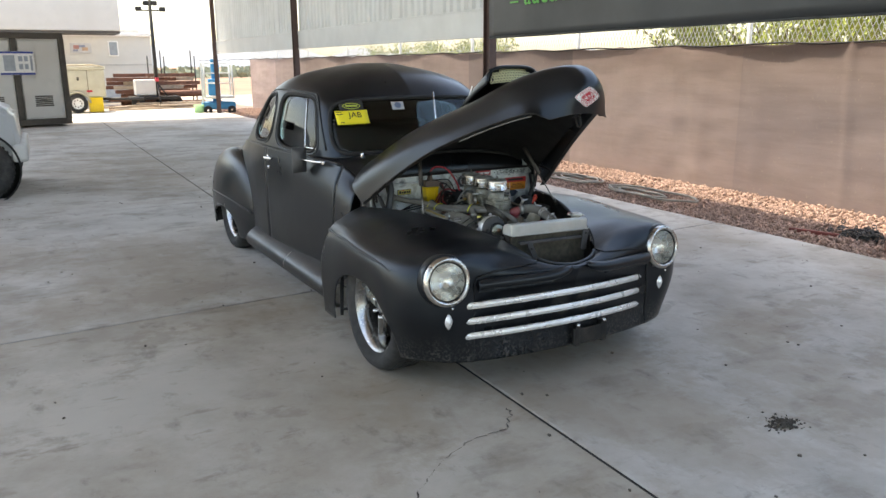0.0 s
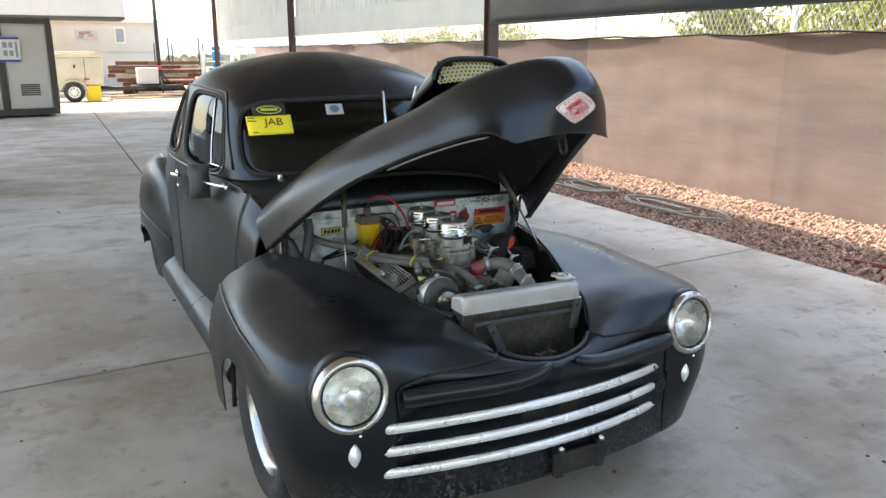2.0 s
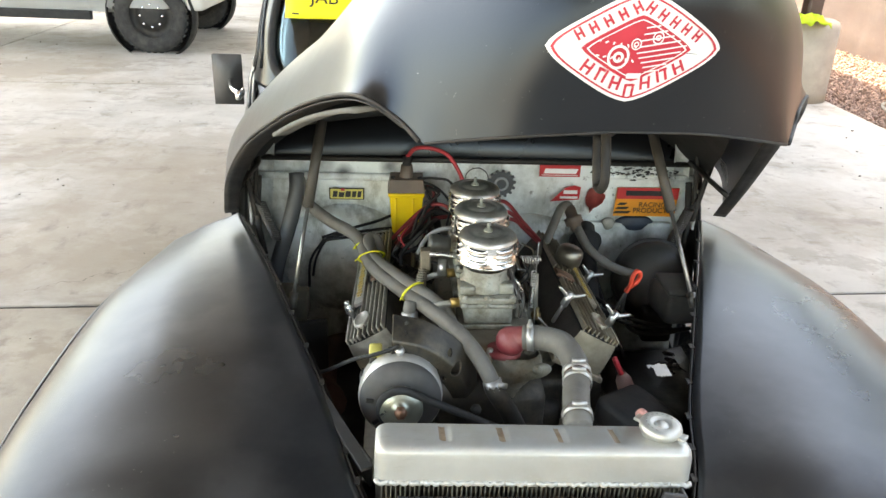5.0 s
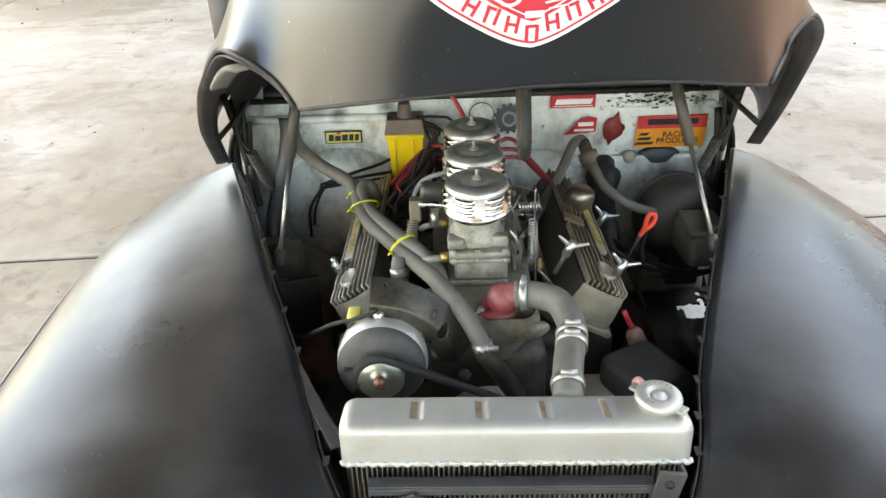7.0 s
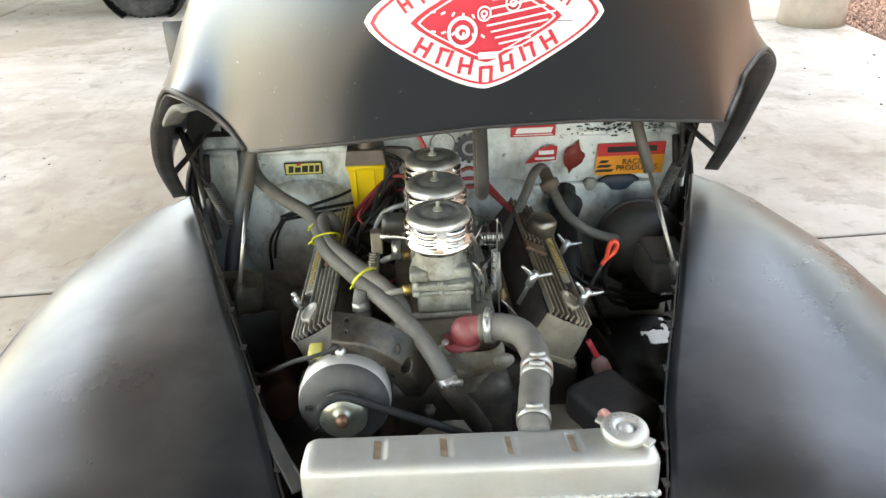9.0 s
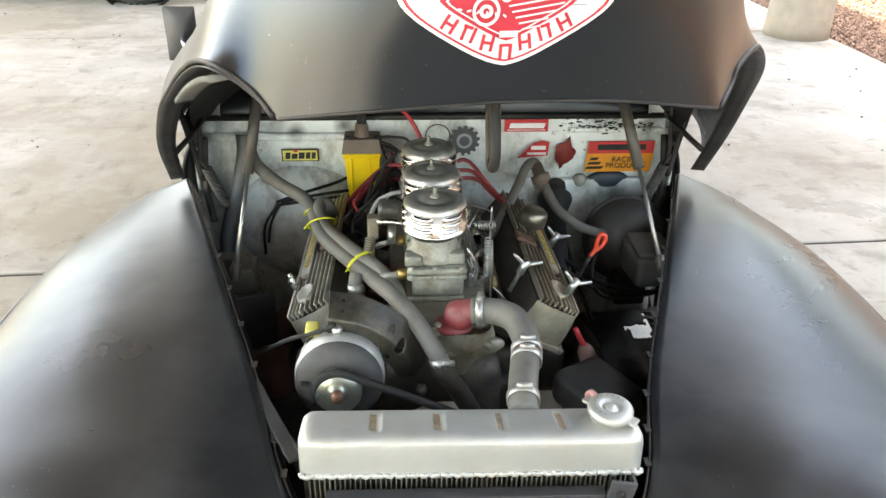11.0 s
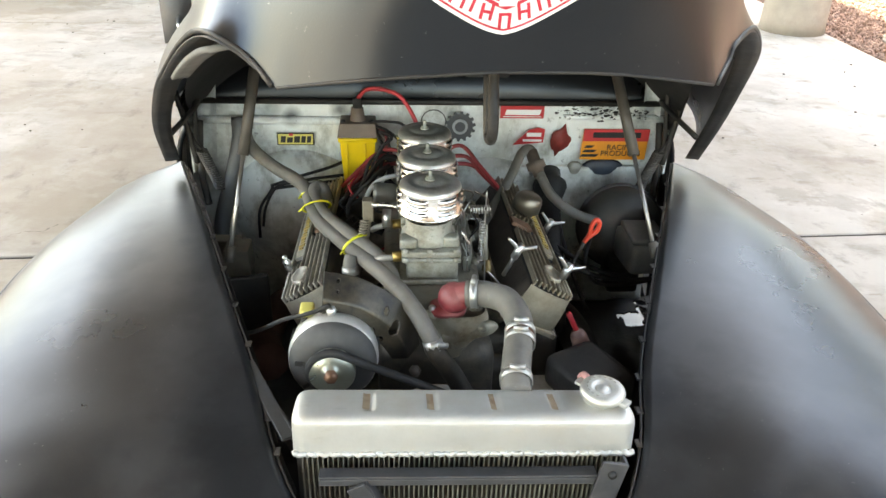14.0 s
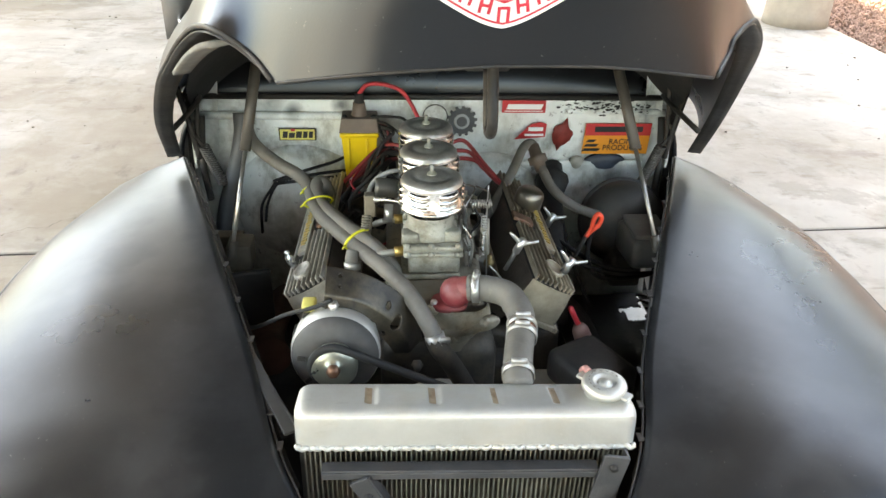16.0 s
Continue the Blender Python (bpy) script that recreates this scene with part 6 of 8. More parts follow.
part("coil_top", grid(lambda u, v: w(-.150 + (.044 - .005 * v) * max(-1, min(1, 1.5 * math.cos(math.tau * u))), .115 + (.034 - .005 * v) * max(-1, min(1, 1.5 * math.sin(math.tau * u))), .775 + .028 * v), 65, 4), TAN, cl)
part("coil_lid", box(.078, .058, .006, w(-.150, .115, .803), .002), TAN, cl, shade=False)
for x in (-.182, -.118):
    part("coil_screw", lathe([(0, .005), (.005, .004), (.006, 0)], 6, Matrix.Translation(w(x, .098, .806))), STEEL_BLACK, cl)

part("coil_tower", lathe([(.020, 0), (.016, .012), (.013, .034), (.0, .036)], 16, Matrix.Translation(w(-.150, .115, .80))), TAN, cl)
part("coil_boot", tube(wp((-.150, .115, .828), (-.149, .115, .855)), .011, 10), BLACK, cl)
RED_WIRE = mat("red_wire", (.45, .03, .04), .45, 0, .1, 20)
part("coil_lead", tube(wp((-.149, .115, .853), (-.13, .11, .875), (-.09, .10, .878), (-.05, .09, .86), (-.015, .06, .80), (-.005, .03, .74)), .0048, 8, 30), RED_WIRE, cl)
part("coil_wire", tube(wp((-.12, .10, .80), (-.08, .08, .79), (-.05, .06, .76), (-.06, .0, .72)), .003, 6, 20), BLACK, cl)
part("coil_wire", tube(wp((-.125, .10, .805), (-.085, .09, .81), (-.045, .08, .80), (-.04, .02, .74)), .003, 6, 20), BLACK, cl)
for pts in (((-.225, -.05, .665), (-.17, .02, .70), (-.11, .06, .745), (-.07, .05, .76), (-.04, .02, .75)), ((-.215, -.02, .66), (-.15, .03, .69), (-.10, .05, .72), (-.05, .04, .735)), ((.17, -.05, .69), (.12, .02, .73), (.08, .06, .765), (.04, .05, .76)), ((.16, -.02, .69), (.12, .03, .715), (.09, .06, .74), (.03, .05, .745)), ((.18, -.08, .69), (.14, .0, .705), (.10, .05, .725), (.03, .04, .73))):
    part("plug_lead", tube(wp(*pts), .0045, 8, 30), mat("faded_red_lead", (.30, .035, .04), .5, 0, .2, 20), engine)
part("distributor", lathe([(0, .05), (.03, .048), (.042, .03), (.045, 0), (.045, -.03), (.03, -.06)], 24, Matrix.Translation(w(-.005, .055, .70))), BLACK, engine)
for pts in (((-.13, .02, .70), (-.10, .05, .76), (-.075, .06, .785), (-.10, .08, .79)), ((-.14, .0, .69), (-.12, .04, .74), (-.085, .06, .75), (-.07, .03, .70)), ((-.20, -.06, .66), (-.16, -.02, .69), (-.10, -.01, .72), (-.06, -.02, .70))):
    part("black_lead", tube(wp(*pts), .004, 6, 20), BLACK, engine)

rng_l = random.Random(31)
DARK_RED = mat("dark_red_lead", (.16, .02, .022), .5, 0, .2, 20)
for k in range(9):
    y0 = -.02 - .03 * (k % 4)
    pts = [(-.205 + .012 * k * .5, y0 - .03, .665 + .004 * k), (-.165 + rng_l.uniform(-.01, .01), y0 + .02, .690 + rng_l.uniform(-.01, .015)), (-.12 + rng_l.uniform(-.012, .012), y0 + .06, .722 + rng_l.uniform(-.015, .02)), (-.085 + rng_l.uniform(-.012, .012), .045 + rng_l.uniform(-.02, .02), .745 + rng_l.uniform(-.02, .015)), (-.045, .045, .735)]
    part("plug_lead", tube(wp(*pts), .0042, 7, 26), (DARK_RED, BLACK, STEEL_BLACK, BLACK)[k % 4], engine)
for k in range(5):
    pts = [(-.125 + .010 * k, .10, .795 - .004 * k), (-.095 + rng_l.uniform(-.01, .01), .085, .785 + rng_l.uniform(-.015, .01)), (-.080 + rng_l.uniform(-.012, .008), .06, .745), (-.095 + rng_l.uniform(-.015, .02), .02, .705), (-.13 + rng_l.uniform(-.02, .02), -.03, .675)]
    part("loom_wire", tube(wp(*pts), .0036, 6, 24), (BLACK, STEEL_BLACK, DARK_RED)[k % 3], engine)

# hoses
WORN_STEEL = mat("worn_clamp_steel", (.46, .45, .42), .42, .7, .2, 30, 0, 60, (.2, .15, .1), 20, .4)
RUBBER_GREY = mat("dusty_grey_rubber", (.150, .138, .118), .6, 0, .15, 12, .1, 90, (.24, .225, .195), 9, .5)
part("heater_hose", tube(wp((-0.403, 0.130, 0.792), (-0.396, 0.120, 0.756), (-0.376, 0.100, 0.734), (-0.327, 0.050, 0.717), (-0.281, 0.000, 0.713), (-0.255, -0.040, 0.708), (-0.241, -0.085, 0.700), (-0.228, -0.135, 0.697), (-0.205, -0.190, 0.697), (-0.161, -0.270, 0.701), (-0.115, -0.355, 0.709), (-0.071, -0.435, 0.712), (-0.042, -0.485, 0.700), (-0.021, -0.515, 0.677), (-0.009, -0.525, 0.654)), .0140, 14, 90), RUBBER_GREY, engine, "dusty grey heater hose")
part("heater_hose", tube(wp((-0.075, -0.380, 0.640), (-0.073, -0.385, 0.678), (-0.080, -0.375, 0.703), (-0.102, -0.340, 0.714), (-0.136, -0.285, 0.714), (-0.175, -0.215, 0.708), (-0.208, -0.150, 0.703), (-0.226, -0.100, 0.703), (-0.234, -0.070, 0.709), (-0.232, -0.050, 0.715), (-0.221, -0.045, 0.713), (-0.213, -0.050, 0.698), (-0.205, -0.060, 0.684), (-0.189, -0.075, 0.673)), .0138, 14, 90), RUBBER_GREY, engine, "dusty grey heater hose")
part("heater_hose", tube(wp((-0.205, -0.050, 0.679), (-0.181, -0.060, 0.663), (-0.131, -0.090, 0.650), (-0.090, -0.120, 0.647)), .0115, 12, 24), BLACK, engine, "black rubber hose")
TIE_Y = mat("yellow_cable_tie", (.72, .70, .05), .4)


def cable_tie(c, d, r):
    """A loop round a hose, with a cut end."""
    q = Vector(d).to_track_quat("Z", "Y").to_matrix()
    b = tube([Vector(c) + q @ Vector((r * 1.35 * math.cos(a), r * math.sin(a), 0)) for a in np.linspace(0, 6.283, 25)[:-1]], .0015, 6, closed=True, flat=1.8)
    tube([Vector(c) + q @ Vector((-r * 1.35, 0, 0)), Vector(c) + q @ Vector((-r * 1.75, -.004, .004))], .0017, 5, bm=b)
    part("cable_tie", b, TIE_Y, engine, "yellow cable tie")


cable_tie(w(-0.140, -0.292, 0.711), (.62, -.70, -.35), .0215)
cable_tie(w(-0.226, -0.115, 0.702), (.25, -.80, -.55), .0210)
cable_tie(w(-0.247, -0.055, 0.704), (.45, -.6, -.6), .0145)
part("bypass_hose", tube(wp((-0.143, -0.340, 0.632), (-0.145, -0.345, 0.665), (-0.149, -0.345, 0.697), (-0.146, -0.335, 0.711)), .0125, 10, 12), RUBBER_GREY, engine)
part("hose_clamp", lathe([(.0140, -.007), (.0152, -.007), (.0152, .007), (.0140, .007)], 20, aim(w(-0.148, -0.345, 0.688), (-.1, .3, 1))), WORN_STEEL, engine)
part("water_neck", tube(wp((-0.012, -0.522, 0.659), (-0.005, -0.530, 0.643), (0.018, -0.530, 0.607), (0.044, -0.520, 0.552)), .0165, 10, 10), IRON, engine)
part("hose_clamp", lathe([(.0142, -.009), (.0162, -.009), (.0162, .009), (.0142, .009)], 24, aim(w(-0.010, -0.525, 0.655), (.3, -.35, -.85))), WORN_STEEL, engine)
part("clamp_screw", tube(wp((-0.004, -0.536, 0.664), (0.011, -0.532, 0.658)), .0052, 8), WORN_STEEL, engine)

RED_NECK = mat("red_painted_casting", (.24, .030, .038), .52, 0, .2, 20, .25, 90, (.30, .12, .10), 16, .4)
dome = blob(1, 28, 18, c=w(.026, -.459, .702), s=(.0270, .026, .026))
tube(wp((.024, -.460, .705), (.040, -.463, .711), (.060, -.468, .714)), .0205, 20, 8, bm=dome)
part("thermostat_housing", dome, RED_NECK, engine, "red painted thermostat housing")
part("housing_flange", plate([(.030 * math.copysign(abs(math.cos(a)) ** .7, math.cos(a)), .023 * math.copysign(abs(math.sin(a)) ** .9, math.sin(a))) for a in np.linspace(0, math.tau, 40)[:-1]], -.004, .004), RED_NECK, engine, m=Matrix.Translation(w(.016, -.456, .680)) @ Matrix.Rotation(radians(6), 4, "X"))
OUTLET = mat("oily_tan_casting", (.27, .245, .19), .5, .35, .3, 22, .3, 110, (.10, .075, .045), 14, .7)
oc = grid(lambda u, v: w(.036 + (.020 + .030 * math.sin(math.pi * min(1, .25 + .75 * u)) ** .8) * math.copysign(abs(math.cos(math.tau * v)) ** .75, math.cos(math.tau * v)) * (1 - .35 * max(0, u - .5)), -.448 + .032 * math.copysign(abs(math.sin(math.tau * v)) ** .75, math.sin(math.tau * v)), .676 - .060 * u), 14, 41)
part("water_outlet", oc, OUTLET, engine, "oily tan water outlet casting")
ear = plate([(.030 * math.cos(a) + .018 * (1 if math.cos(a) > 0 else -1), .013 * math.sin(a)) for a in np.linspace(0, math.tau, 33)[:-1]], -.005, .005)
part("outlet_flange", ear, OUTLET, engine, m=Matrix.Translation(w(.052, -.474, .645)) @ Matrix.Rotation(radians(-14), 4, "Y") @ Matrix.Rotation(radians(68), 4, "X"))
part("outlet_bolt", lathe([(0, .009), (.0045, .009), (.006, .007), (.006, .002), (.009, .0015), (.009, 0)], 12, aim(w(.074, -.479, .655), (0, -1, .35))), OUTLET, engine)
for x, y, z in ((-.010, -.462, .672), (.060, -.440, .672)):
    part("outlet_lug", blob(1, 12, 8, s=(.012, .012, .009)), OUTLET, engine, m=Matrix.Translation(w(x, y, z)))
    part("outlet_bolt", lathe([(0, .010), (.005, .010), (.006, .008), (.006, 0)], 6, Matrix.Translation(w(x, y, z + .006))), WING, engine)
hp = wp((.045, -.465, .713), (.075, -.473, .717), (.105, -.500, .721), (.118, -.54, .715), (.116, -.575, .708), (.106, -.62, .703), (.098, -.665, .697), (.096, -.69, .69))
part("upper_hose", tube(hp, .0215, 16, 50), RUBBER_GREY, engine, "grey upper radiator hose")


ZINC_PLATE = mat("zinc_plated_pulley", (.36, .37, .31), .36, .8, .15, 20)


def clamp(p, d, r):
    b = lathe([(r, -.006), (r + .0015, -.006), (r + .0015, .006), (r, .006)], 32, aim(p, d))
    q = Vector(d).to_track_quat("Z", "Y").to_matrix()
    tube([Vector(p) + q @ Vector((-.011, r + .004, 0)), Vector(p) + q @ Vector((.011, r + .004, 0))], .0042, 8, bm=b)
    part("hose_clamp", b, WORN_STEEL, engine, "steel hose clamp")


clamp(w(.058, -.468, .7145), (1, -.2, .1), .0222)
clamp(w(.117, -.572, .709), (-.1, -1, -.1), .0222)
clamp(w(.114, -.590, .706), (-.2, -1, -.1), .0222)
clamp(w(.098, -.668, .697), (-.1, -1, -.15), .0222)

part("pipe_joint", lathe([(.0212, -.005), (.0222, -.004), (.0222, .004), (.0212, .005)], 32, aim(w(.1155, -.581, .7075), (-.15, -1, -.1))), mat("rusty_pipe_joint", (.20, .10, .06), .75, .2, .3, 40), engine)

# alternator, bracket and belt
AM = aim(w(-.166, -.512, .646), (0, -1, .12))
alt = part("alternator", lathe([(0, -.02), (.055, -.02), (.068, .0), (.070, .03), (.068, .045), (.055, .058), (.02, .062), (0, .062)], 40, AM), mat("alternator_aluminium", (.58, .57, .54), .48, .6, .15, 18, .1, 90, (.2, .17, .13), 10, .4), engine, "aluminium alternator with pulley")
part("alternator_face", lathe([(.0640, .030), (.0672, .036), (.0672, .046), (.064, .054), (.056, .060), (.040, .0645), (.03, .065), (0, .066)], 56, AM), mat("sooty_end_bell", (.062, .060, .057), .62, .1, .3, 20, .1, 90, (.10, .095, .085), 8, .5), alt)
for k in range(12):
    a = k * math.tau / 12 + .2
    part("cooling_notch", box(.016, .010, .022, (0, 0, 0), .003), STEEL_BLACK, alt, shade=False, m=AM @ pose(.066 * math.cos(a), .066 * math.sin(a), .002, 0, 0, math.degrees(a) + 90))
for k in range(3):
    a = k * math.tau / 8 + 3
    part("vent_slot", box(.012, .006, .004, (0, 0, 0)), STEEL_BLACK, alt, shade=False, m=AM @ pose(.05 * math.cos(a), .05 * math.sin(a), .066, 0, 0, math.degrees(a)))
part("pulley", lathe([(.0, .095), (.008, .095), (.010, .088), (.018, .085), (.034, .084), (.036, .080), (.028, .076), (.036, .070), (.034, .066), (.010, .066)], 40, AM), ZINC_PLATE, alt, "zinc plated pulley")
part("pulley_nut", lathe([(0, .101), (.006, .101), (.010, .098), (.011, .09)], 6, AM), mat("copper_nut", (.22, .12, .08), .5, .7), alt)
part("yellow_mark", box(.022, .03, .012, w(-.208, -.50, .708), .004), ST_YELLOW, alt)
ap = AM @ Vector((0, 0, .078))
belt_pts = [ap + Vector((.034 * math.cos(a), 0, .034 * math.sin(a))) for a in np.linspace(1.25, 4.1, 12)] + [w(-.06, -.585, .43), w(.0, -.59, .37), w(.08, -.59, .42), w(.09, -.59, .50), w(.075, -.588, .575)]
part("fan_belt", tube(belt_pts, .0065, 6, closed=True), BLACK, engine)
part("crank_pulley", lathe([(0, .02), (.05, .02), (.085, .012), (.088, 0), (.08, -.01)], 36, aim(w(.01, -.585, .50), (0, -1, 0))), STEEL_BLACK, engine)
BK_TOP = [(-.180, .768), (-.124, .752), (-.072, .716), (-.042, .671), (-.033, .620)]
BK_LOW = [(-.183, .704), (-.135, .690), (-.103, .664), (-.086, .640), (-.076, .620)]


def bracket_skin(u, v):
    """A pressed steel plate: from its curved top edge over a rolled shoulder to its lower edge."""
    t, l = curve_at([np.array((x, 0, z)) for x, z in BK_TOP], u), curve_at([np.array((x, 0, z)) for x, z in BK_LOW], u)
    p = t + (l - t) * v
    return w(p[0], -.485 - .035 * min(1, v * 2.2) + .012 * u, p[2])


BRACKET = mat("black_brown_bracket", (.026, .023, .020), .36, .3, .3, 16, .15, 90, (.13, .10, .065), 6, .6)
weather(BRACKET, ((7.0, (1, 1, 1), .50, .64, .45, (.19, .155, .10)), (45.0, (1, 1, 1), .56, .68, .7, (.022, .019, .016))))
bk = grid(bracket_skin, 150, 60, keep=lambda u, v: all(abs((u - a_) / ra) ** 2 + abs((v - b_) / rb) ** 2 > 1 for a_, b_, ra, rb in ((.605, .46, .050, .17), (.47, .30, .022, .075), (.43, .84, .030, .07), (.56, .88, .035, .06), (.10, .12, .012, .04), (.10, .30, .010, .03))))
solid(part("alternator_bracket", bk, BRACKET, engine, "black steel alternator bracket"), .004)
part("bracket_bolt", lathe([(0, .010), (.007, .009), (.009, 0)], 6, aim(w(-.168, -.524, .722), (0, -1, .2))), WING, engine)
part("bracket_bolt", lathe([(0, .012), (.008, .010), (.010, 0)], 6, aim(w(-.04, -.55, .625), (0, -1, .2))), STEEL_BLACK, engine)
part("side_wire", tube(wp((-.17, -.53, .735), (-.20, -.52, .715), (-.245, -.50, .69), (-.30, -.46, .64), (-.34, -.40, .60)), .0035, 6, 20), BLACK, engine)

# dusty angle strip along the fender's edge by the radiator, and fine rods and wires by the carburettors
part("edge_angle", box(.165, .020, .005, (0, 0, 0), .002), mat("dusty_dark_angle", (.035, .035, .034), .6, .1, .25, 14, .15, 90), car, "dusty dark steel angle strip", shade=False, m=Matrix.Translation(w(-.253, -.650, .657)) @ Matrix.Rotation(radians(-61.8), 4, "Z") @ Matrix.Rotation(radians(7), 4, "Y"))
part("edge_angle_leg", box(.150, .004, .05, (0, 0, 0), .001), STEEL_BLACK, car, shade=False, m=Matrix.Translation(w(-.245, -.646, .630)) @ Matrix.Rotation(radians(-61.8), 4, "Z"))
rng_w = random.Random(12)
for k in range(14):
    x0, y0, z0 = rng_w.uniform(.05, .11), rng_w.uniform(-.38, -.05), rng_w.uniform(.68, .77)
    pts = [(x0, y0, z0)]
    for _ in range(3):
        pts.append((pts[-1][0] + rng_w.uniform(-.025, .03), pts[-1][1] + rng_w.uniform(-.02, .03), pts[-1][2] - rng_w.uniform(.01, .04)))
    part("linkage_wire", tube(wp(*pts), .0016, 5, 12), (WING, BLACK, GREASY)[k % 3], engine)
for k in range(12):
    x0, y0, z0 = rng_w.uniform(-.20, -.06), rng_w.uniform(-.25, .02), rng_w.uniform(.66, .74)
    pts = [(x0, y0, z0)]
    for _ in range(3):
        pts.append((pts[-1][0] + rng_w.uniform(-.04, .03), pts[-1][1] + rng_w.uniform(-.05, .02), pts[-1][2] - rng_w.uniform(-.01, .03)))
    part("thin_wire", tube(wp(*pts), .0024, 5, 14), (BLACK, BLACK, RED_WIRE)[k % 3], engine)
for x, y, z in ((-.10, -.33, .675), (.10, -.30, .66), (.085, -.40, .66), (-.09, -.41, .655)):
    part("brass_fitting", lathe([(0, .022), (.006, .022), (.006, .012), (.010, .010), (.010, 0)], 6, Matrix.Translation(w(x, y, z))), mat("old_brass", (.30, .22, .10), .45, .7, .2, 30), engine, "old brass fitting")
for k in range(5):
    part("manifold_bolt", lathe([(0, .010), (.007, .009), (.009, 0)], 6, Matrix.Translation(w(.075, -.40 + .09 * k, .682))), GREASY, engine)

# brake booster and master cylinder
DUSTY_TIN = mat("dusty_black_tin", (.045, .042, .037), .55, .1, .3, 14, .1, 120, (.12, .105, .08), 7, .7)
bo = part("brake_booster", lathe([(0, .07), (.04, .068), (.075, .055), (.090, .035), (.094, .015), (.094, -.005), (.085, -.02), (.06, -.06)], 40, aim(w(.445, .03, .585), (-.05, -1, .25))), DUSTY_TIN, firewall, "dusty black brake booster")
part("booster_rim", lathe([(.094, .012), (.099, .010), (.099, .0), (.094, -.002)], 40, aim(w(.445, .03, .585), (-.05, -1, .25))), mat("dusty_black", (.05, .05, .05), .6, 0, .2, 20), bo)
part("master_cylinder", box(.085, .11, .07, w(.455, -.11, .60), .014, rot=Matrix.Rotation(.1, 4, "Z")), mat("dusty_dark_box", (.085, .08, .072), .55, 0, .3, 12, .1, 100, (.15, .13, .10), 14, .6), bo, "dusty black reservoir")
part("reservoir_lid", box(.075, .10, .012, w(.455, -.112, .64), .005), mat("dusty_dark_box2", (.10, .095, .085), .55, 0, .3, 12, .1, 100, (.16, .14, .11), 14, .6), bo)
part("lower_box", box(.07, .08, .08, w(.44, -.04, .51), .01), STEEL_BLACK, bo)
part("steering_column", tube(wp((.30, .15, .665), (.285, .05, .62), (.275, -.08, .54), (.265, -.2, .45)), .026, 12, 12), STEEL_BLACK, firewall)
part("column_boot", lathe([(.038, -.01), (.04, .0), (.033, .02), (.026, .04)], 20, aim(w(.292, .10, .65), (-.1, -.7, -.5))), STEEL_BLACK, firewall)
part("pcv_hose", tube(wp((.10, -.14, .665), (.135, -.08, .68), (.18, .0, .715), (.212, .06, .748), (.232, .08, .752), (.242, .075, .742)), .0105, 10, 30), RUBBER_GREY, engine, "dusty breather hose")
part("check_valve", lathe([(0, .03), (.012, .03), (.014, .014), (.021, .012), (.021, -.004), (.014, -.006), (.013, -.03), (0, -.03)], 20, aim(w(.245, .06, .725), (.3, -.55, -.8))), TAN, engine)
part("booster_hose", tube(wp((.253, .045, .708), (.275, .0, .675), (.315, -.03, .65), (.365, -.02, .625), (.41, .0, .61)), .0105, 10, 30), RUBBER_GREY, engine, "dusty breather hose")
DIP = mat("red_dipstick", (.65, .06, .03), .4)
part("dipstick", tube(wp((.292, -.243, .688), (.300, -.243, .703), (.302, -.243, .722), (.309, -.243, .735), (.317, -.243, .728), (.313, -.243, .712), (.300, -.243, .700)), .0045, 8, 30, flat=1.3), DIP, engine, "red dipstick handle")
part("dipstick_tube", tube(wp((.292, -.243, .688), (.265, -.23, .60), (.25, -.2, .5)), .004, 6, 10), STEEL_BLACK, engine)
for pts in (((.26, -.12, .60), (.33, -.15, .565), (.42, -.13, .535), (.50, -.10, .52)), ((.28, -.05, .58), (.35, -.12, .56), (.43, -.12, .54), (.52, -.05, .53)), ((.36, -.05, .60), (.335, -.12, .575), (.35, -.16, .55), (.42, -.14, .53), (.51, -.09, .515)), ((.30, .0, .60), (.31, -.1, .55), (.33, -.2, .50))):
    part("loom", tube(wp(*pts), .005, 6, 24), BLACK, firewall)
part("red_cable", tube(wp((.235, -.40, .63), (.250, -.40, .60), (.262, -.40, .58)), .005, 8, 8), RED_WIRE, engine)
part("rubber_boot", lathe([(0, .025), (.010, .025), (.015, .015), (.016, -.005), (.010, -.02)], 16, aim(w(.262, -.405, .572), (-.4, 0, 1))), mat("pink_brown_rubber", (.22, .13, .11), .6), engine)
part("exhaust", tube(wp((-.30, -.36, .50), (-.33, -.25, .47), (-.33, -.05, .42), (-.30, .1, .35)), .035, 10, 16), mat("rust_brown_pipe", (.12, .055, .04), .8, .2, .3, 20), engine)
part("exhaust", tube(wp((.28, -.36, .48), (.31, -.25, .45), (.31, -.05, .40), (.28, .1, .33)), .035, 10, 16), STEEL_BLACK, engine)
part("lower_hose", box(.10, .12, .06, w(.25, -.52, .58), .015, rot=Matrix.Rotation(.5, 4, "Z")), STEEL_BLACK, engine)

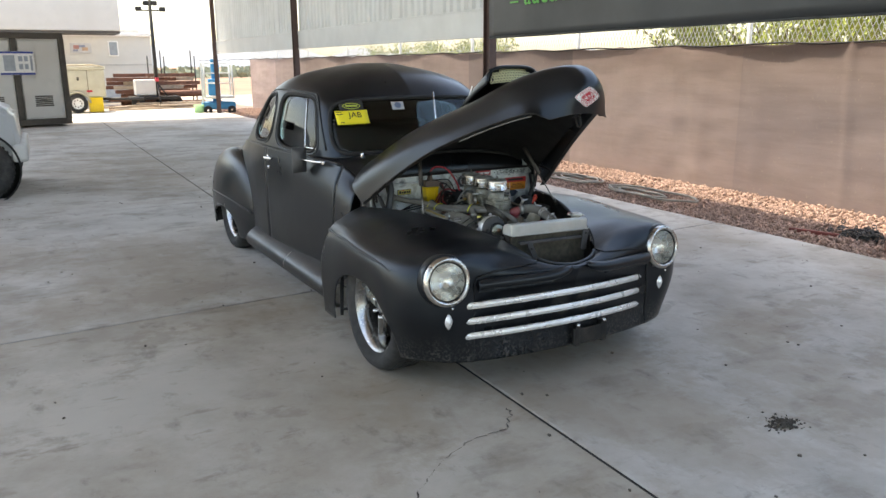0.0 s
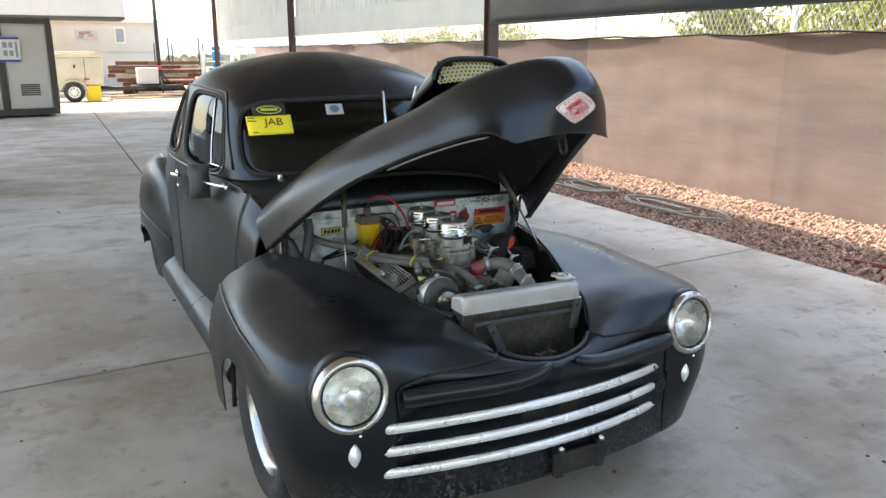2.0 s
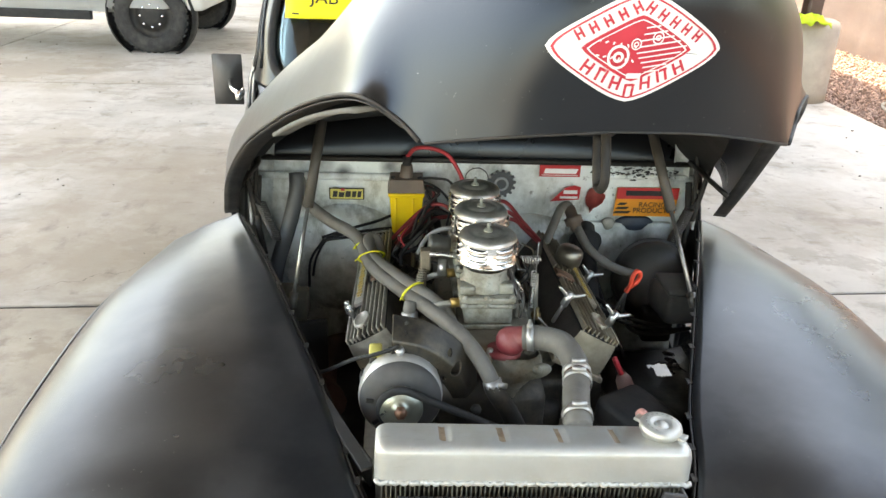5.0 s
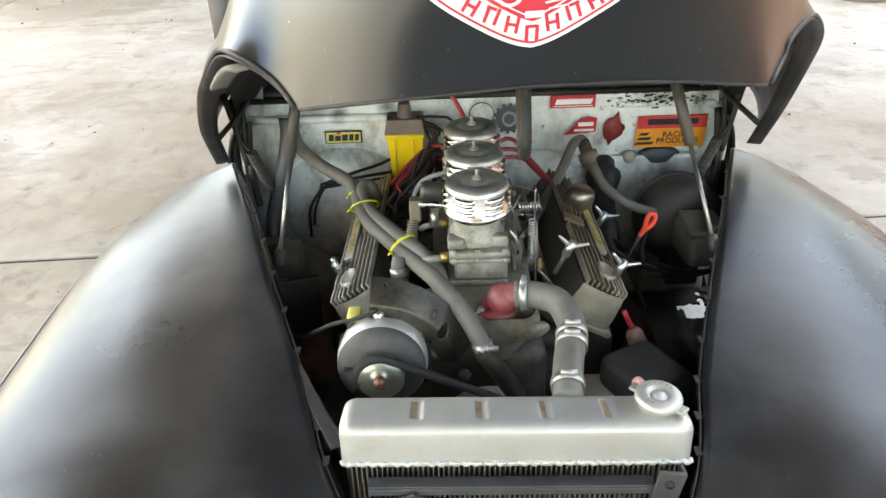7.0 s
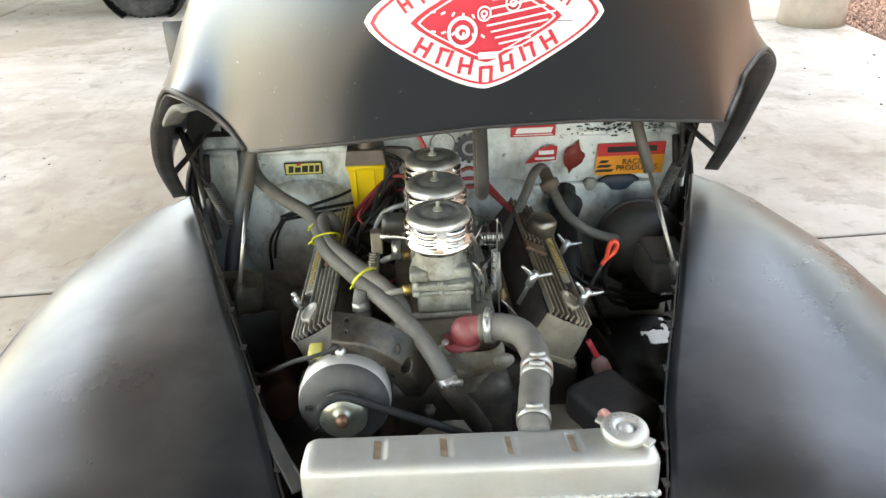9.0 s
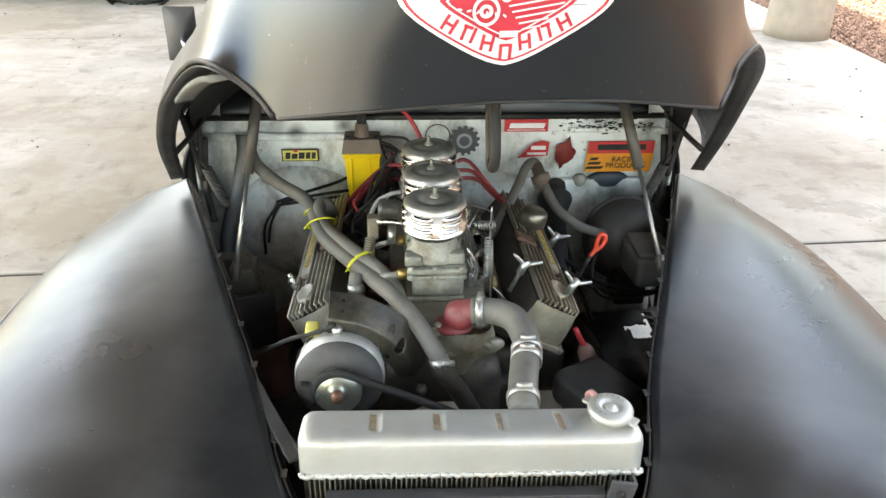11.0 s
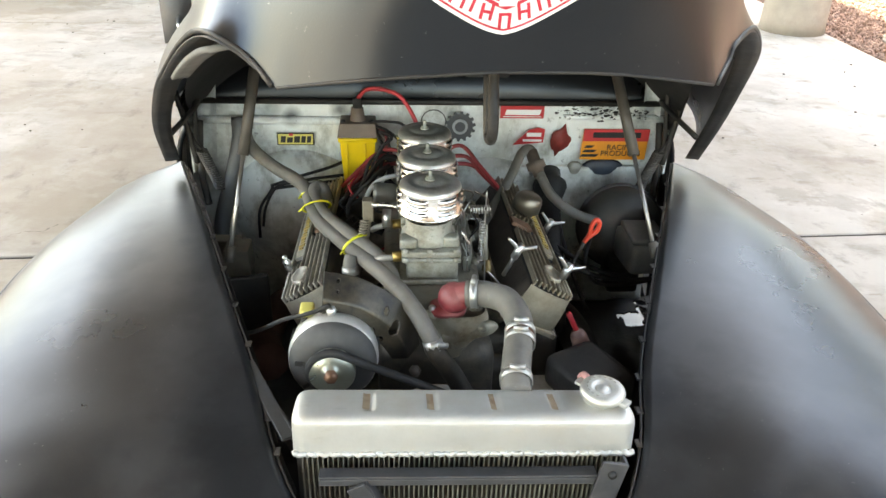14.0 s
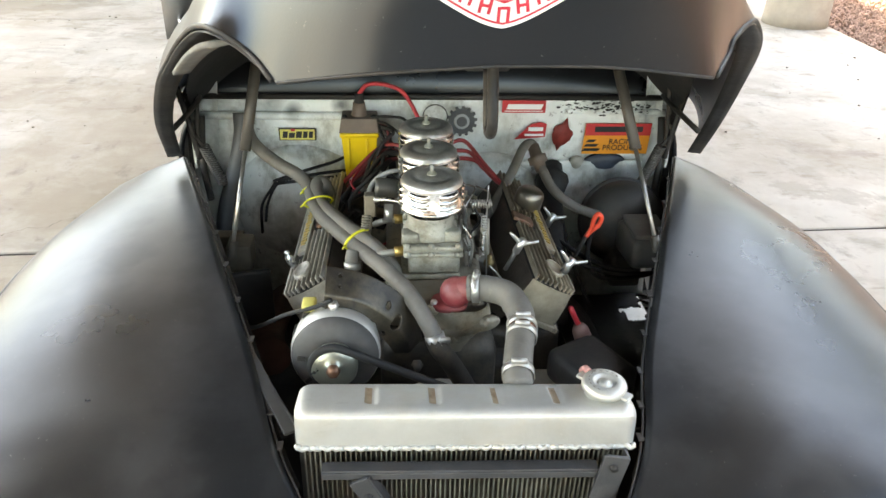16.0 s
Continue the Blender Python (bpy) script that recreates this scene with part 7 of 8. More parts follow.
# springs, struts and the fat duct
SPRING = mat("dull_spring", (.10, .095, .09), .5, .5, .2, 30)
for s in (1, -1):
    a, b = Vector((-.505 * s, .065, .752)), Vector((-.470 * s, .055, .668))
    part("hood_spring", tube([a + (b - a) * (k / 150) + Vector((.011 * math.cos(k * .75), .011 * math.sin(k * .75), 0)) for k in range(151)], .0022, 5), SPRING, car, "coil spring of the hood hinge")
    part("spring_hook", tube([a, a + Vector((-.012 * s, .0, .018)), a + Vector((-.02 * s, .02, .03))], .004, 6, 8), STEEL_BLACK, car)
    part("spring_hook", tube([b, b + Vector((.01 * s, 0, -.025))], .004, 6), STEEL_BLACK, car)
    part("hinge_link", tube([(-.515 * s, .12, .80), (-.52 * s, .10, .70), (-.50 * s, .05, .63)], .008, 6, 10), STEEL_BLACK, car)
STRUT = mat("dusty_brown_tube", (.075, .066, .056), .5, .2, .2, 20)
for top, bot in ((w(-.325, -.09, .988), w(-.379, -.239, .660)), (w(.362, -.06, .972), w(.414, -.29, .692))):
    mid = bot.lerp(top, .52)
    st_ = part("gas_strut", tube([mid, top], .0105, 12), STRUT, car, "gas strut holding the bonnet")
    part("strut_rod", tube([bot, mid], .0040, 10), mat("dull_rod_steel", (.30, .29, .27), .35, .8, .15, 20), st_)
    part("strut_end", tube([bot - (top - bot).normalized() * .012, bot + (top - bot).normalized() * .018], .009, 8), STRUT, st_)
part("duct", tube(wp((-.405, .10, .815), (-.405, .085, .77), (-.425, .07, .69), (-.455, .05, .59), (-.46, .0, .50)), .018, 12, 20), mat("dark_grey_duct", (.06, .062, .065), .5, 0, .15, 12), car, "dark grey rubber duct")
part("strut_bracket", box(.09, .03, .05, w(-.43, -.10, .60), .004), mat("old_brass_bracket", (.16, .13, .09), .6, .4, .3, 20), car, shade=False)
part("strut_bracket", box(.05, .06, .06, w(-.385, -.14, .60), .006), mat("old_brass_bracket2", (.14, .12, .09), .6, .4, .3, 20), car, shade=False)
part("bay_plate", box(.10, .012, .20, w(-.36, -.25, .52), .004, rot=Matrix.Rotation(.25, 4, "Z")), STEEL_BLACK, car, shade=False)

# oil, dust and grime over the engine's castings and hoses
weather(ZINC, ((22.0, (1, 1, 1), .48, .66, .65, (.10, .075, .042)), (70.0, (1, 1, 1), .58, .68, .6, (.05, .042, .03))))
weather(COVER, ((14.0, (1, 1, 1), .50, .68, .55, (.13, .10, .065)), (60.0, (1, 1, 1), .60, .70, .6, (.05, .042, .032))))
weather(COVER_TAN, ((10.0, (1, 1, 1), .48, .66, .6, (.20, .155, .095)), (50.0, (1, 1, 1), .58, .70, .6, (.07, .055, .04))))
weather(OUTLET, ((13.0, (1, 1, 1), .46, .62, .6, (.30, .31, .28)), (24.0, (1, 1, 1), .52, .66, .7, (.13, .075, .03)), (60.0, (1, 1, 1), .60, .70, .6, (.04, .034, .026))))
weather(RED_NECK, ((12.0, (1, 1, 1), .50, .66, .45, (.30, .14, .12)), (40.0, (1, 1, 1), .60, .70, .5, (.10, .03, .03))))
weather(GREASY, ((16.0, (1, 1, 1), .48, .66, .6, (.14, .10, .06)), (55.0, (1, 1, 1), .56, .68, .7, (.03, .026, .02))))
weather(IRON, ((12.0, (1, 1, 1), .50, .66, .5, (.15, .125, .09)), (48.0, (1, 1, 1), .58, .68, .6, (.02, .018, .015))))
weather(RUBBER_GREY, ((9.0, (1, 1, 1), .50, .68, .5, (.07, .06, .048)), (45.0, (1, 1, 1), .60, .70, .5, (.26, .235, .19))))
weather(COVER_DARK, ((12.0, (1, 1, 1), .50, .68, .5, (.12, .10, .075)),))

# ---- far yard ----
# portable cabinet with two doors
cab = thing("storage_cabinet", "white portable cabinet with dark frame and two doors", "cabinet", site(-2.17, 17.28, 0, 15))
part("body", box(2.1, 2.2, 2.0, (0, 1.1, 1.10)), OFFWHITE, cab, shade=False)
for x, y, z, sx, sy, sz in ((0, -.02, 2.13, 2.2, .12, .14), (0, -.02, .12, 2.2, .12, .14), (-1.05, -.02, 1.12, .12, .12, 1.9), (1.05, -.02, 1.12, .12, .12, 1.9), (0, -.02, 1.12, .13, .10, 1.9), (1.06, 1.1, 2.13, .10, 2.2, .14), (1.06, 1.1, .12, .10, 2.2, .14)):
    part("frame_bar", box(sx, sy, sz, (x, y, z), .01), DARK_TRIM, cab, shade=False)
for x in (-.53, .53):
    d = part("door", box(.88, .03, 1.78, (x, -.01, 1.12), .008), OFFWHITE, cab, shade=False)
    for k in range(6):
        part("louvre", box(.40, .02, .022, (x, -.035, .50 + .045 * k), .004, rot=Matrix.Rotation(.4, 4, "X")), DARK_TRIM, d, shade=False)
    part("latch_plate", box(.09, .02, .12, (x - .28 * (1 if x > 0 else -1), -.035, 1.66), .004), DARK_TRIM, d, shade=False)
poster = part("notice", box(.76, .006, .54, (.02, -.085, 1.50)), WHITE, cab, shade=False)
BLUE = mat("blue_print", (.03, .06, .28), .5, 0, .1, 8)
for z in (1.742, 1.258):
    part("print_bar", box(.74, .004, .045, (.02, -.090, z)), BLUE, poster, shade=False)
for x, z, w, h in ((-.14, 1.50, .24, .36), (.10, 1.60, .09, .12), (.22, 1.60, .08, .12), (.10, 1.42, .09, .12), (.22, 1.42, .08, .12), (.33, 1.50, .05, .34)):
    part("print_block", box(w, .004, h, (x, -.090, z)), mat("notice_grey", (.35, .38, .42), .6), poster, shade=False)

# white pickup, parked nose towards the car
def pickup(m):
    t = thing("pickup_truck", "white pickup truck with black steel wheels parked on the slab", "truck", m)
    WP = mat("white_truck_paint", (.62, .63, .63), .3, 0, .04, 2, coat=.4)
    prof = [(0.0, .42), (.02, .70), (.06, .93), (.25, 1.02), (1.15, 1.10), (1.75, 1.72), (3.0, 1.76), (3.3, 1.15), (5.2, 1.15), (5.25, .45), (4.6, .38), (3.6, .38), (1.4, .36), (.3, .36)]
    b = bmesh.new()
    for y in (0.0, 1.85):
        pass
    lo = [b.verts.new((-x, .04 if z < 1.2 else .16, z)) for x, z in prof]
    hi = [b.verts.new((-x, 1.81 if z < 1.2 else 1.69, z)) for x, z in prof]
    n = len(prof)
    for i in range(n):
        b.faces.new((lo[i], lo[(i + 1) % n], hi[(i + 1) % n], hi[i]))
    b.faces.new(lo[::-1])
    b.faces.new(hi)
    bmesh.ops.recalc_face_normals(b, faces=b.faces)
    bmesh.ops.bevel(b, geom=list(b.edges), offset=.05, segments=3, affect="EDGES")
    body = part("body", b, WP, t)
    for x in (.44, 4.05):
        for y, s in ((.12, -1), (1.73, 1)):
            R = Matrix.Translation((-x, y, .345)) @ Matrix.Rotation(radians(90), 4, "X")
            part("wheel_arch", lathe([(.40, .125 * 1), (.42, .10), (.42, -.02), (.30, -.03)], 32, R), BLACK, t)
            ty = part("tyre", lathe([(.20, -.10), (.24, -.115), (.31, -.12), (.34, -.10), (.345, -.07), (.345, .07), (.34, .10), (.31, .12), (.24, .115), (.20, .10)], 48, R), TYRE, t)
            part("rim", lathe([(.21, .11), (.205, .07), (.19, .05), (.14, .045), (.12, .075), (.06, .08), (0, .08)], 32, R), STEEL_BLACK, ty)
            for k in range(8):
                a = k * math.pi / 4
                part("lug_nut", lathe([(0, .02), (.012, .018), (.014, 0)], 6, R @ pose(.105 * math.cos(a), .105 * math.sin(a), .075)), CHROME, ty)
            for k in range(36):
                a = k * math.tau / 36
                part("tread_block", box(.016, .03, .20, (0, 0, 0)), TYRE, ty, m=R @ pose(.347 * math.cos(a), .347 * math.sin(a), 0, 0, 0, math.degrees(a)), shade=False)
    part("bumper", box(.16, 1.80, .20, (-.02, .925, .50), .04), OFFWHITE, t)
    part("sill", box(2.6, .06, .08, (-2.3, .05, .33), .01), BLACK, t, shade=False)
    part("door_sticker", box(.30, .006, .10, (-1.35, .0225, .62)), mat("green_sticker", (.06, .55, .12), .5), t, shade=False)
    part("door_sticker", box(.26, .006, .05, (-1.36, .0225, .545)), mat("pale_yellow_sticker", (.6, .55, .2), .5), t, shade=False)
    part("windscreen", box(.02, 1.35, .58, (-1.44, .925, 1.42), .02, rot=None), GLASS, t)
    return t


pickup(pose(-2.05, 6.0, 0, 0, 0, -2))

# cream trailer generator
gen = thing("trailer_generator", "cream towed generator with one white wheel", "generator", site(-.50, 22.9, -.06))
TIMBER_PALE = mat("pale_wood_rail", (.55, .47, .33), .7, 0, .2, 8)
CREAM = mat("cream_paint", (.52, .49, .38), .5, 0, .08, 4, .05, 60, (.4, .33, .22), 3, .3)
part("body", box(1.55, 1.3, .85, (-.05, .7, .95), .05), CREAM, gen)
part("lid", box(1.60, 1.34, .10, (-.05, .7, 1.42), .03), CREAM, gen)
part("fender", tube([(-.125 + .36 * math.cos(a), .02, .35 + .35 * math.sin(a)) for a in np.linspace(.05, 3.0, 16)], .035, 6, flat=3.0), CREAM, gen)
Rg = Matrix.Translation((-.125, .0, .35)) @ Matrix.Rotation(radians(90), 4, "X")
tyre_g = part("tyre", lathe([(.17, -.09), (.22, -.10), (.275, -.09), (.29, -.05), (.29, .05), (.275, .09), (.22, .10), (.17, .09)], 36, Rg), TYRE, gen)
part("rim", lathe([(.175, .08), (.16, .05), (.11, .055), (.06, .085), (0, .085)], 24, Rg), WHITE, tyre_g)
for k in range(8):
    a = k * math.tau / 8
    part("rim_hole", lathe([(0, .004), (.022, .004), (.022, 0)], 10, Rg @ pose(.105 * math.cos(a), .105 * math.sin(a), .060)), DARK_TRIM, tyre_g)
part("toolbox", box(.40, .5, .45, (.405, .22, .30), .02), YELLOW, gen)
part("side_marker", box(.16, .02, .05, (.25, .04, .72), .01), RED, gen)
part("latch", box(.06, .03, .10, (-.05, .04, 1.10), .01), DARK_TRIM, gen)
part("door_seam", box(.015, .01, .70, (.22, .047, 1.0)), DARK_TRIM, gen, shade=False)
part("top_rail", tube([(-.80, .05, 1.50), (.40, .05, 1.52), (.70, .05, 1.46)], .025, 6), TIMBER_PALE, gen)
part("drawbar", tube([(.6, .7, .45), (1.9, .7, .42)], .05, 6), STEEL_BLACK, gen)

# semi trailer box and long white building behind
trl = thing("box_trailer", "large white box trailer standing in the yard", "trailer", site(-3.14, 30.5, -.16))
part("box", box(9.6, 2.5, 2.75, (0, 1.25, 4.31), .04), OFFWHITE, trl)
part("rail", box(9.55, 2.45, .09, (0, 1.25, 2.89)), DARK_TRIM, trl, shade=False)
for x in (-4, -2.8, -1.6, -.6):
    part("leg", box(.18, .3, 2.85, (x, 1.2, 1.425), .02), STEEL_BLACK, trl, shade=False)
bld = thing("site_trailer", "long white site trailer with a door and small windows", "building", site(.35, 34.0, -.16))
part("wall", box(9.0, 3.0, 2.2, (-1.6, 1.5, 1.75)), OFFWHITE, bld, shade=False)
part("roof", box(9.3, 3.3, .14, (-1.6, 1.5, 2.92), .02), WHITE, bld, shade=False)
for x, wd, z, h, colour in ((1.31, .42, 2.32, .66, (.30, .33, .36)), (-3.4, .45, 2.25, .40, (.35, .12, .06))):
    win = part("window", box(wd, .05, h, (x, -.03, z), .01), WHITE, bld, shade=False)
    part("pane", box(wd - .10, .03, h - .10, (x, -.05, z)), mat("dusty_pane", colour, .2), win, shade=False)
FADED_BLUE = mat("faded_blue_patch", (.24, .27, .38), .6)
mural = part("sign_board", box(.85, .03, .42, (.0, -.02, 2.34), .01), mat("faded_sign", (.50, .50, .52), .6, 0, .1, 4), bld, "faded sign board with red and blue patches", shade=False)
for x, z, wd, h, m_ in ((-.18, 2.38, .22, .16, mat("faded_red_patch", (.42, .22, .20), .6)), (.05, 2.42, .26, .10, FADED_BLUE), (.16, 2.30, .24, .14, mat("orange_patch", (.50, .33, .22), .6)), (-.22, 2.24, .20, .08, FADED_BLUE)):
    part("sign_patch", box(wd, .01, h, (x, -.04, z), .004), m_, mural, shade=False)
part("waist_line", box(9.0, .02, .04, (-1.6, -.01, 1.62)), mat("grey_trim_line", (.42, .41, .40), .6), bld, shade=False)
roof_unit = part("roof_edge", box(3.3, .5, .20, (.95, 1.6, 3.10), .02), mat("grey_roof_sheet", (.40, .39, .37), .6), bld, shade=False)
part("skirt", box(9.0, 2.9, .6, (-1.6, 1.5, .35)), mat("pale_skirt", (.5, .5, .5), .7), bld, shade=False)

# light mast
mast = thing("light_mast", "tall grey mast with floodlights on a trailer", "mast", site(2.2, 26.0, -.06))
part("pole", tube([(0, 0, 0), (0, 0, 3.75)], lambda t: .075 - .02 * t, 10), STEEL_BLACK, mast)
part("crossbar", tube([(-.42, 0, 3.38), (.42, 0, 3.38)], .03, 6), STEEL_BLACK, mast)
for x in (-.4, -.14, .14, .4):
    part("floodlight", box(.2, .14, .16, (x, -.05, 3.62 if abs(x) < .3 else 3.42), .02), STEEL_BLACK, mast, shade=False)
for a in (.5, 2.6, 4.7):
    part("brace", tube([(0, 0, .9), (.7 * math.cos(a), .7 * math.sin(a), .05)], .025, 6), STEEL_BLACK, mast)
part("chassis", box(1.7, .8, .12, (-.1, .2, .35), .02), STEEL_BLACK, mast, shade=False)
part("box", box(.75, .7, .55, (-.35, .3, .72), .03), OFFWHITE, mast, shade=False)
for x in (-.7, .6):
    part("wheel", lathe([(.05, -.06), (.18, -.07), (.22, -.05), (.22, .05), (.18, .07), (.05, .06)], 24, Matrix.Translation((x, -.1, .22)) @ Matrix.Rotation(radians(90), 4, "X")), TYRE, mast)
part("red_lamp", box(.12, .12, .14, (0, -.08, 1.0), .02), RED, mast, shade=False)

# scissor-free personal lift
lift = thing("mast_lift", "blue and white personal mast lift with a railed basket", "lift", site(3.27, 20.9, -.06, -6))
LBLUE = mat("lift_blue", (.03, .22, .42), .45, 0, .08, 5)
LWHITE = mat("lift_white", (.6, .62, .6), .5, 0, .06, 5)
part("base", box(.98, .7, .22, (0, .35, .26), .04), LBLUE, lift)
part("deck", box(.86, .66, .08, (.04, .3, .52), .02), LWHITE, lift)
part("mast_column", box(.24, .2, 1.35, (-.02, .55, 1.0), .02), LBLUE, lift)
part("control_box", box(.30, .25, .55, (-.12, .4, .80), .03), LBLUE, lift)
for x in (-.42, .44):
    part("post", tube([(x, .02, .5), (x * .95, .02, 1.55)], .03, 6), LWHITE, lift)
    part("post", tube([(x, .66, .5), (x * .95, .66, 1.55)], .03, 6), LWHITE, lift)
for z in (.95, 1.25, 1.55):
    part("rail", tube([(-.41, .02, z), (.43, .02, z)], .02, 6), LWHITE, lift)
for x in (-.36, .36):
    part("wheel", lathe([(.03, -.05), (.12, -.05), (.13, 0), (.12, .05), (.03, .05)], 20, Matrix.Translation((x, .0, .13)) @ Matrix.Rotation(radians(90), 4, "X")), TYRE, lift)
part("ladder", box(.05, .04, 1.2, (-.48, .1, .95)), LWHITE, lift, shade=False)
bucket = tagged(part("bucket", lathe([(0, 0), (.13, 0), (.16, .30), (.15, .30), (.125, .02), (0, .02)], 20, None), mat("pale_green_plastic", (.35, .62, .3), .5), m=site(2.65, 21.0, -.055)), "pale green and white plastic bucket", "bucket")

# beams, pipes and timber
rng_b = random.Random(7)
RUST = mat("rusty_steel", (.16, .075, .05), .8, .2, .35, 8, .2, 40)
TIMBER = mat("grey_timber", (.38, .30, .22), .8, 0, .25, 6, .1, 40)
for k in range(34):
    row, lay = k % 4, k // 4
    ln = rng_b.uniform(1.3, 2.6)
    x0 = rng_b.uniform(.75 + ln / 2 - .2, 3.9 - ln / 2)
    stock = RUST if k % 5 else TIMBER
    tagged(part("steel_beam" if k % 5 else "timber_beam", box(ln, .13, .13, (0, 0, 0), .01), stock, m=site(x0, 26.9 + .2 * row, -.08 + .145 * lay, rng_b.uniform(-3, 3)), shade=False), "rusty steel beam on a stack in the yard" if k % 5 else "grey timber beam on a stack in the yard", "beam", "stacked beams")
for x, y, r, ln in ((3.25, 26.45, .17, 1.3), (3.1, 26.55, .12, 1.5)):
    pipe = lathe([(r - .02, 0), (r, 0), (r, ln), (r - .02, ln), (r - .02, 0)], 24)
    tagged(part("rusty_pipe", pipe, RUST, m=site(x - ln / 2, y - .2, -.16 + r + (.46 if r < .15 else 0)) @ Matrix.Rotation(radians(90), 4, "Y")), "rusty steel pipe lying by the beams", "pipe", "yard pipes")
for k in range(8):
    tagged(part("plank", box(2.6, .16, .05, (0, 0, 0), .005), TIMBER, m=site(1.2 + rng_b.random() * 2.2, 24.8 + .35 * (k % 4), -.03 + .05 * (k // 2), rng_b.uniform(-18, 18)), shade=False), "weathered grey plank lying in the yard", "plank", "loose planks")
for k in range(5):
    x = 2.9 + .55 * k + (0, .15, -.1, .2, 0)[k]
    tagged(part("yard_post", tube([(0, 0, -.2), (0, 0, 2.0 + .25 * (k % 2))], .028, 8), STEEL_BLACK, m=site(x, 33.0 + (k % 3), -.16)), "thin grey steel post in the yard", "post", "yard posts")
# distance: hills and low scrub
HILL = mat("haze_glow_hills", (.42, .44, .48), 1.0, 0, .05, .02)
# pale blue emission on the hills stands in for the haze before them
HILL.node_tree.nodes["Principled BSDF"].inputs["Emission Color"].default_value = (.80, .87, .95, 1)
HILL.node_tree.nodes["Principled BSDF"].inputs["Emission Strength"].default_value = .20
tagged(part("backdrop", grid(lambda u, v: (-700 + 1400 * u, 600, -2 + v * (13 + 16 * max(0, noise.noise((u * 9, 0, 3))) + 9 * noise.noise((u * 40, 1, 3)))), 160, 3), HILL), "low hills on the horizon with haze painted as glow", "hills", kind="structure")

# trees and bushes beyond the fence
LEAF = mat("olive_leaves", (.25, .29, .05), .7, 0, .3, 3, island=True)
BARK = mat("tree_bark", (.14, .10, .07), .9, 0, .3, 10, .4, 30)


def tree(x, y, h, r, seed, n=2600):
    rt = random.Random(seed)
    t = thing("tree", "bushy yellow-green desert tree behind the fence", "tree", site(x, y, -.16), "fence trees")
    tr = bmesh.new()
    tube([(0, 0, 0), (.05, .03, h * .3), (-.05, .0, h * .55)], lambda q: .09 - .05 * q, 8, 8, bm=tr)
    for k in range(7):
        a = k * .9 + rt.random()
        tube([(0, 0, h * (.2 + .05 * k)), (.45 * r * math.cos(a), .45 * r * math.sin(a), h * (.45 + .05 * k)), (.85 * r * math.cos(a), .85 * r * math.sin(a), h * (.6 + .05 * k))], lambda q: .035 - .028 * q, 5, 6, bm=tr)
    part("trunk", tr, BARK, t)
    cr = bmesh.new()
    clumps = [(rt.gauss(0, .5) * r, rt.gauss(0, .5) * r, h * (.40 + .5 * rt.random()), r * (.22 + .25 * rt.random())) for _ in range(26)]
    for k in range(n):
        cx, cy, cz, rr = clumps[k % 26]
        d = Vector((rt.gauss(0, 1), rt.gauss(0, 1), rt.gauss(0, 1))).normalized() * rr * rt.random() ** .4
        p = Vector((cx, cy, cz)) + d
        s = .05 + .06 * rt.random()
        e = Euler((rt.random() * 6, rt.random() * 6, rt.random() * 6)).to_matrix()
        q = [cr.verts.new(p + e @ Vector(c)) for c in ((-s, 0, 0), (0, -s * .35, 0), (s, 0, .02), (0, s * .35, 0))]
        cr.faces.new(q)
    part("crown", cr, LEAF, t, shade=False)


for k, (x, y, h, r) in enumerate(((9.6, 7.6, 3.3, 1.3), (9.8, 5.7, 3.4, 1.5), (9.5, 3.9, 3.2, 1.4), (10.2, 2.0, 3.4, 1.6), (13.7, 22.3, 2.6, 1.5), (13.5, 26.0, 2.7, 1.6), (13.2, 30.5, 2.6, 1.6))):
    tree(x, y, h, r, 20 + k)
far = bmesh.new()
for k in range(5000):
    x, y = rng_b.uniform(-60, 90), rng_b.uniform(95, 130)
    s = rng_b.uniform(.25, .6)
    p = Vector((x, y, rng_b.random() ** 1.6 * (.9 + .7 * noise.noise((x * .08, y * .05, 0)))))
    e = Euler((rng_b.random() * 6, rng_b.random() * 6, 0)).to_matrix()
    far.faces.new([far.verts.new(p + e @ Vector(c)) for c in ((-s, 0, 0), (0, -s, 0), (s, 0, 0), (0, s, 0))])
# the scrub's green is paled to carry the distance haze in its colour
tagged(part("scrub", far, mat("haze_paled_scrub", (.30, .32, .22), .9, 0, .3, 2, island=True), shade=False), "low green scrub far across the field", "scrub", kind="stuff")

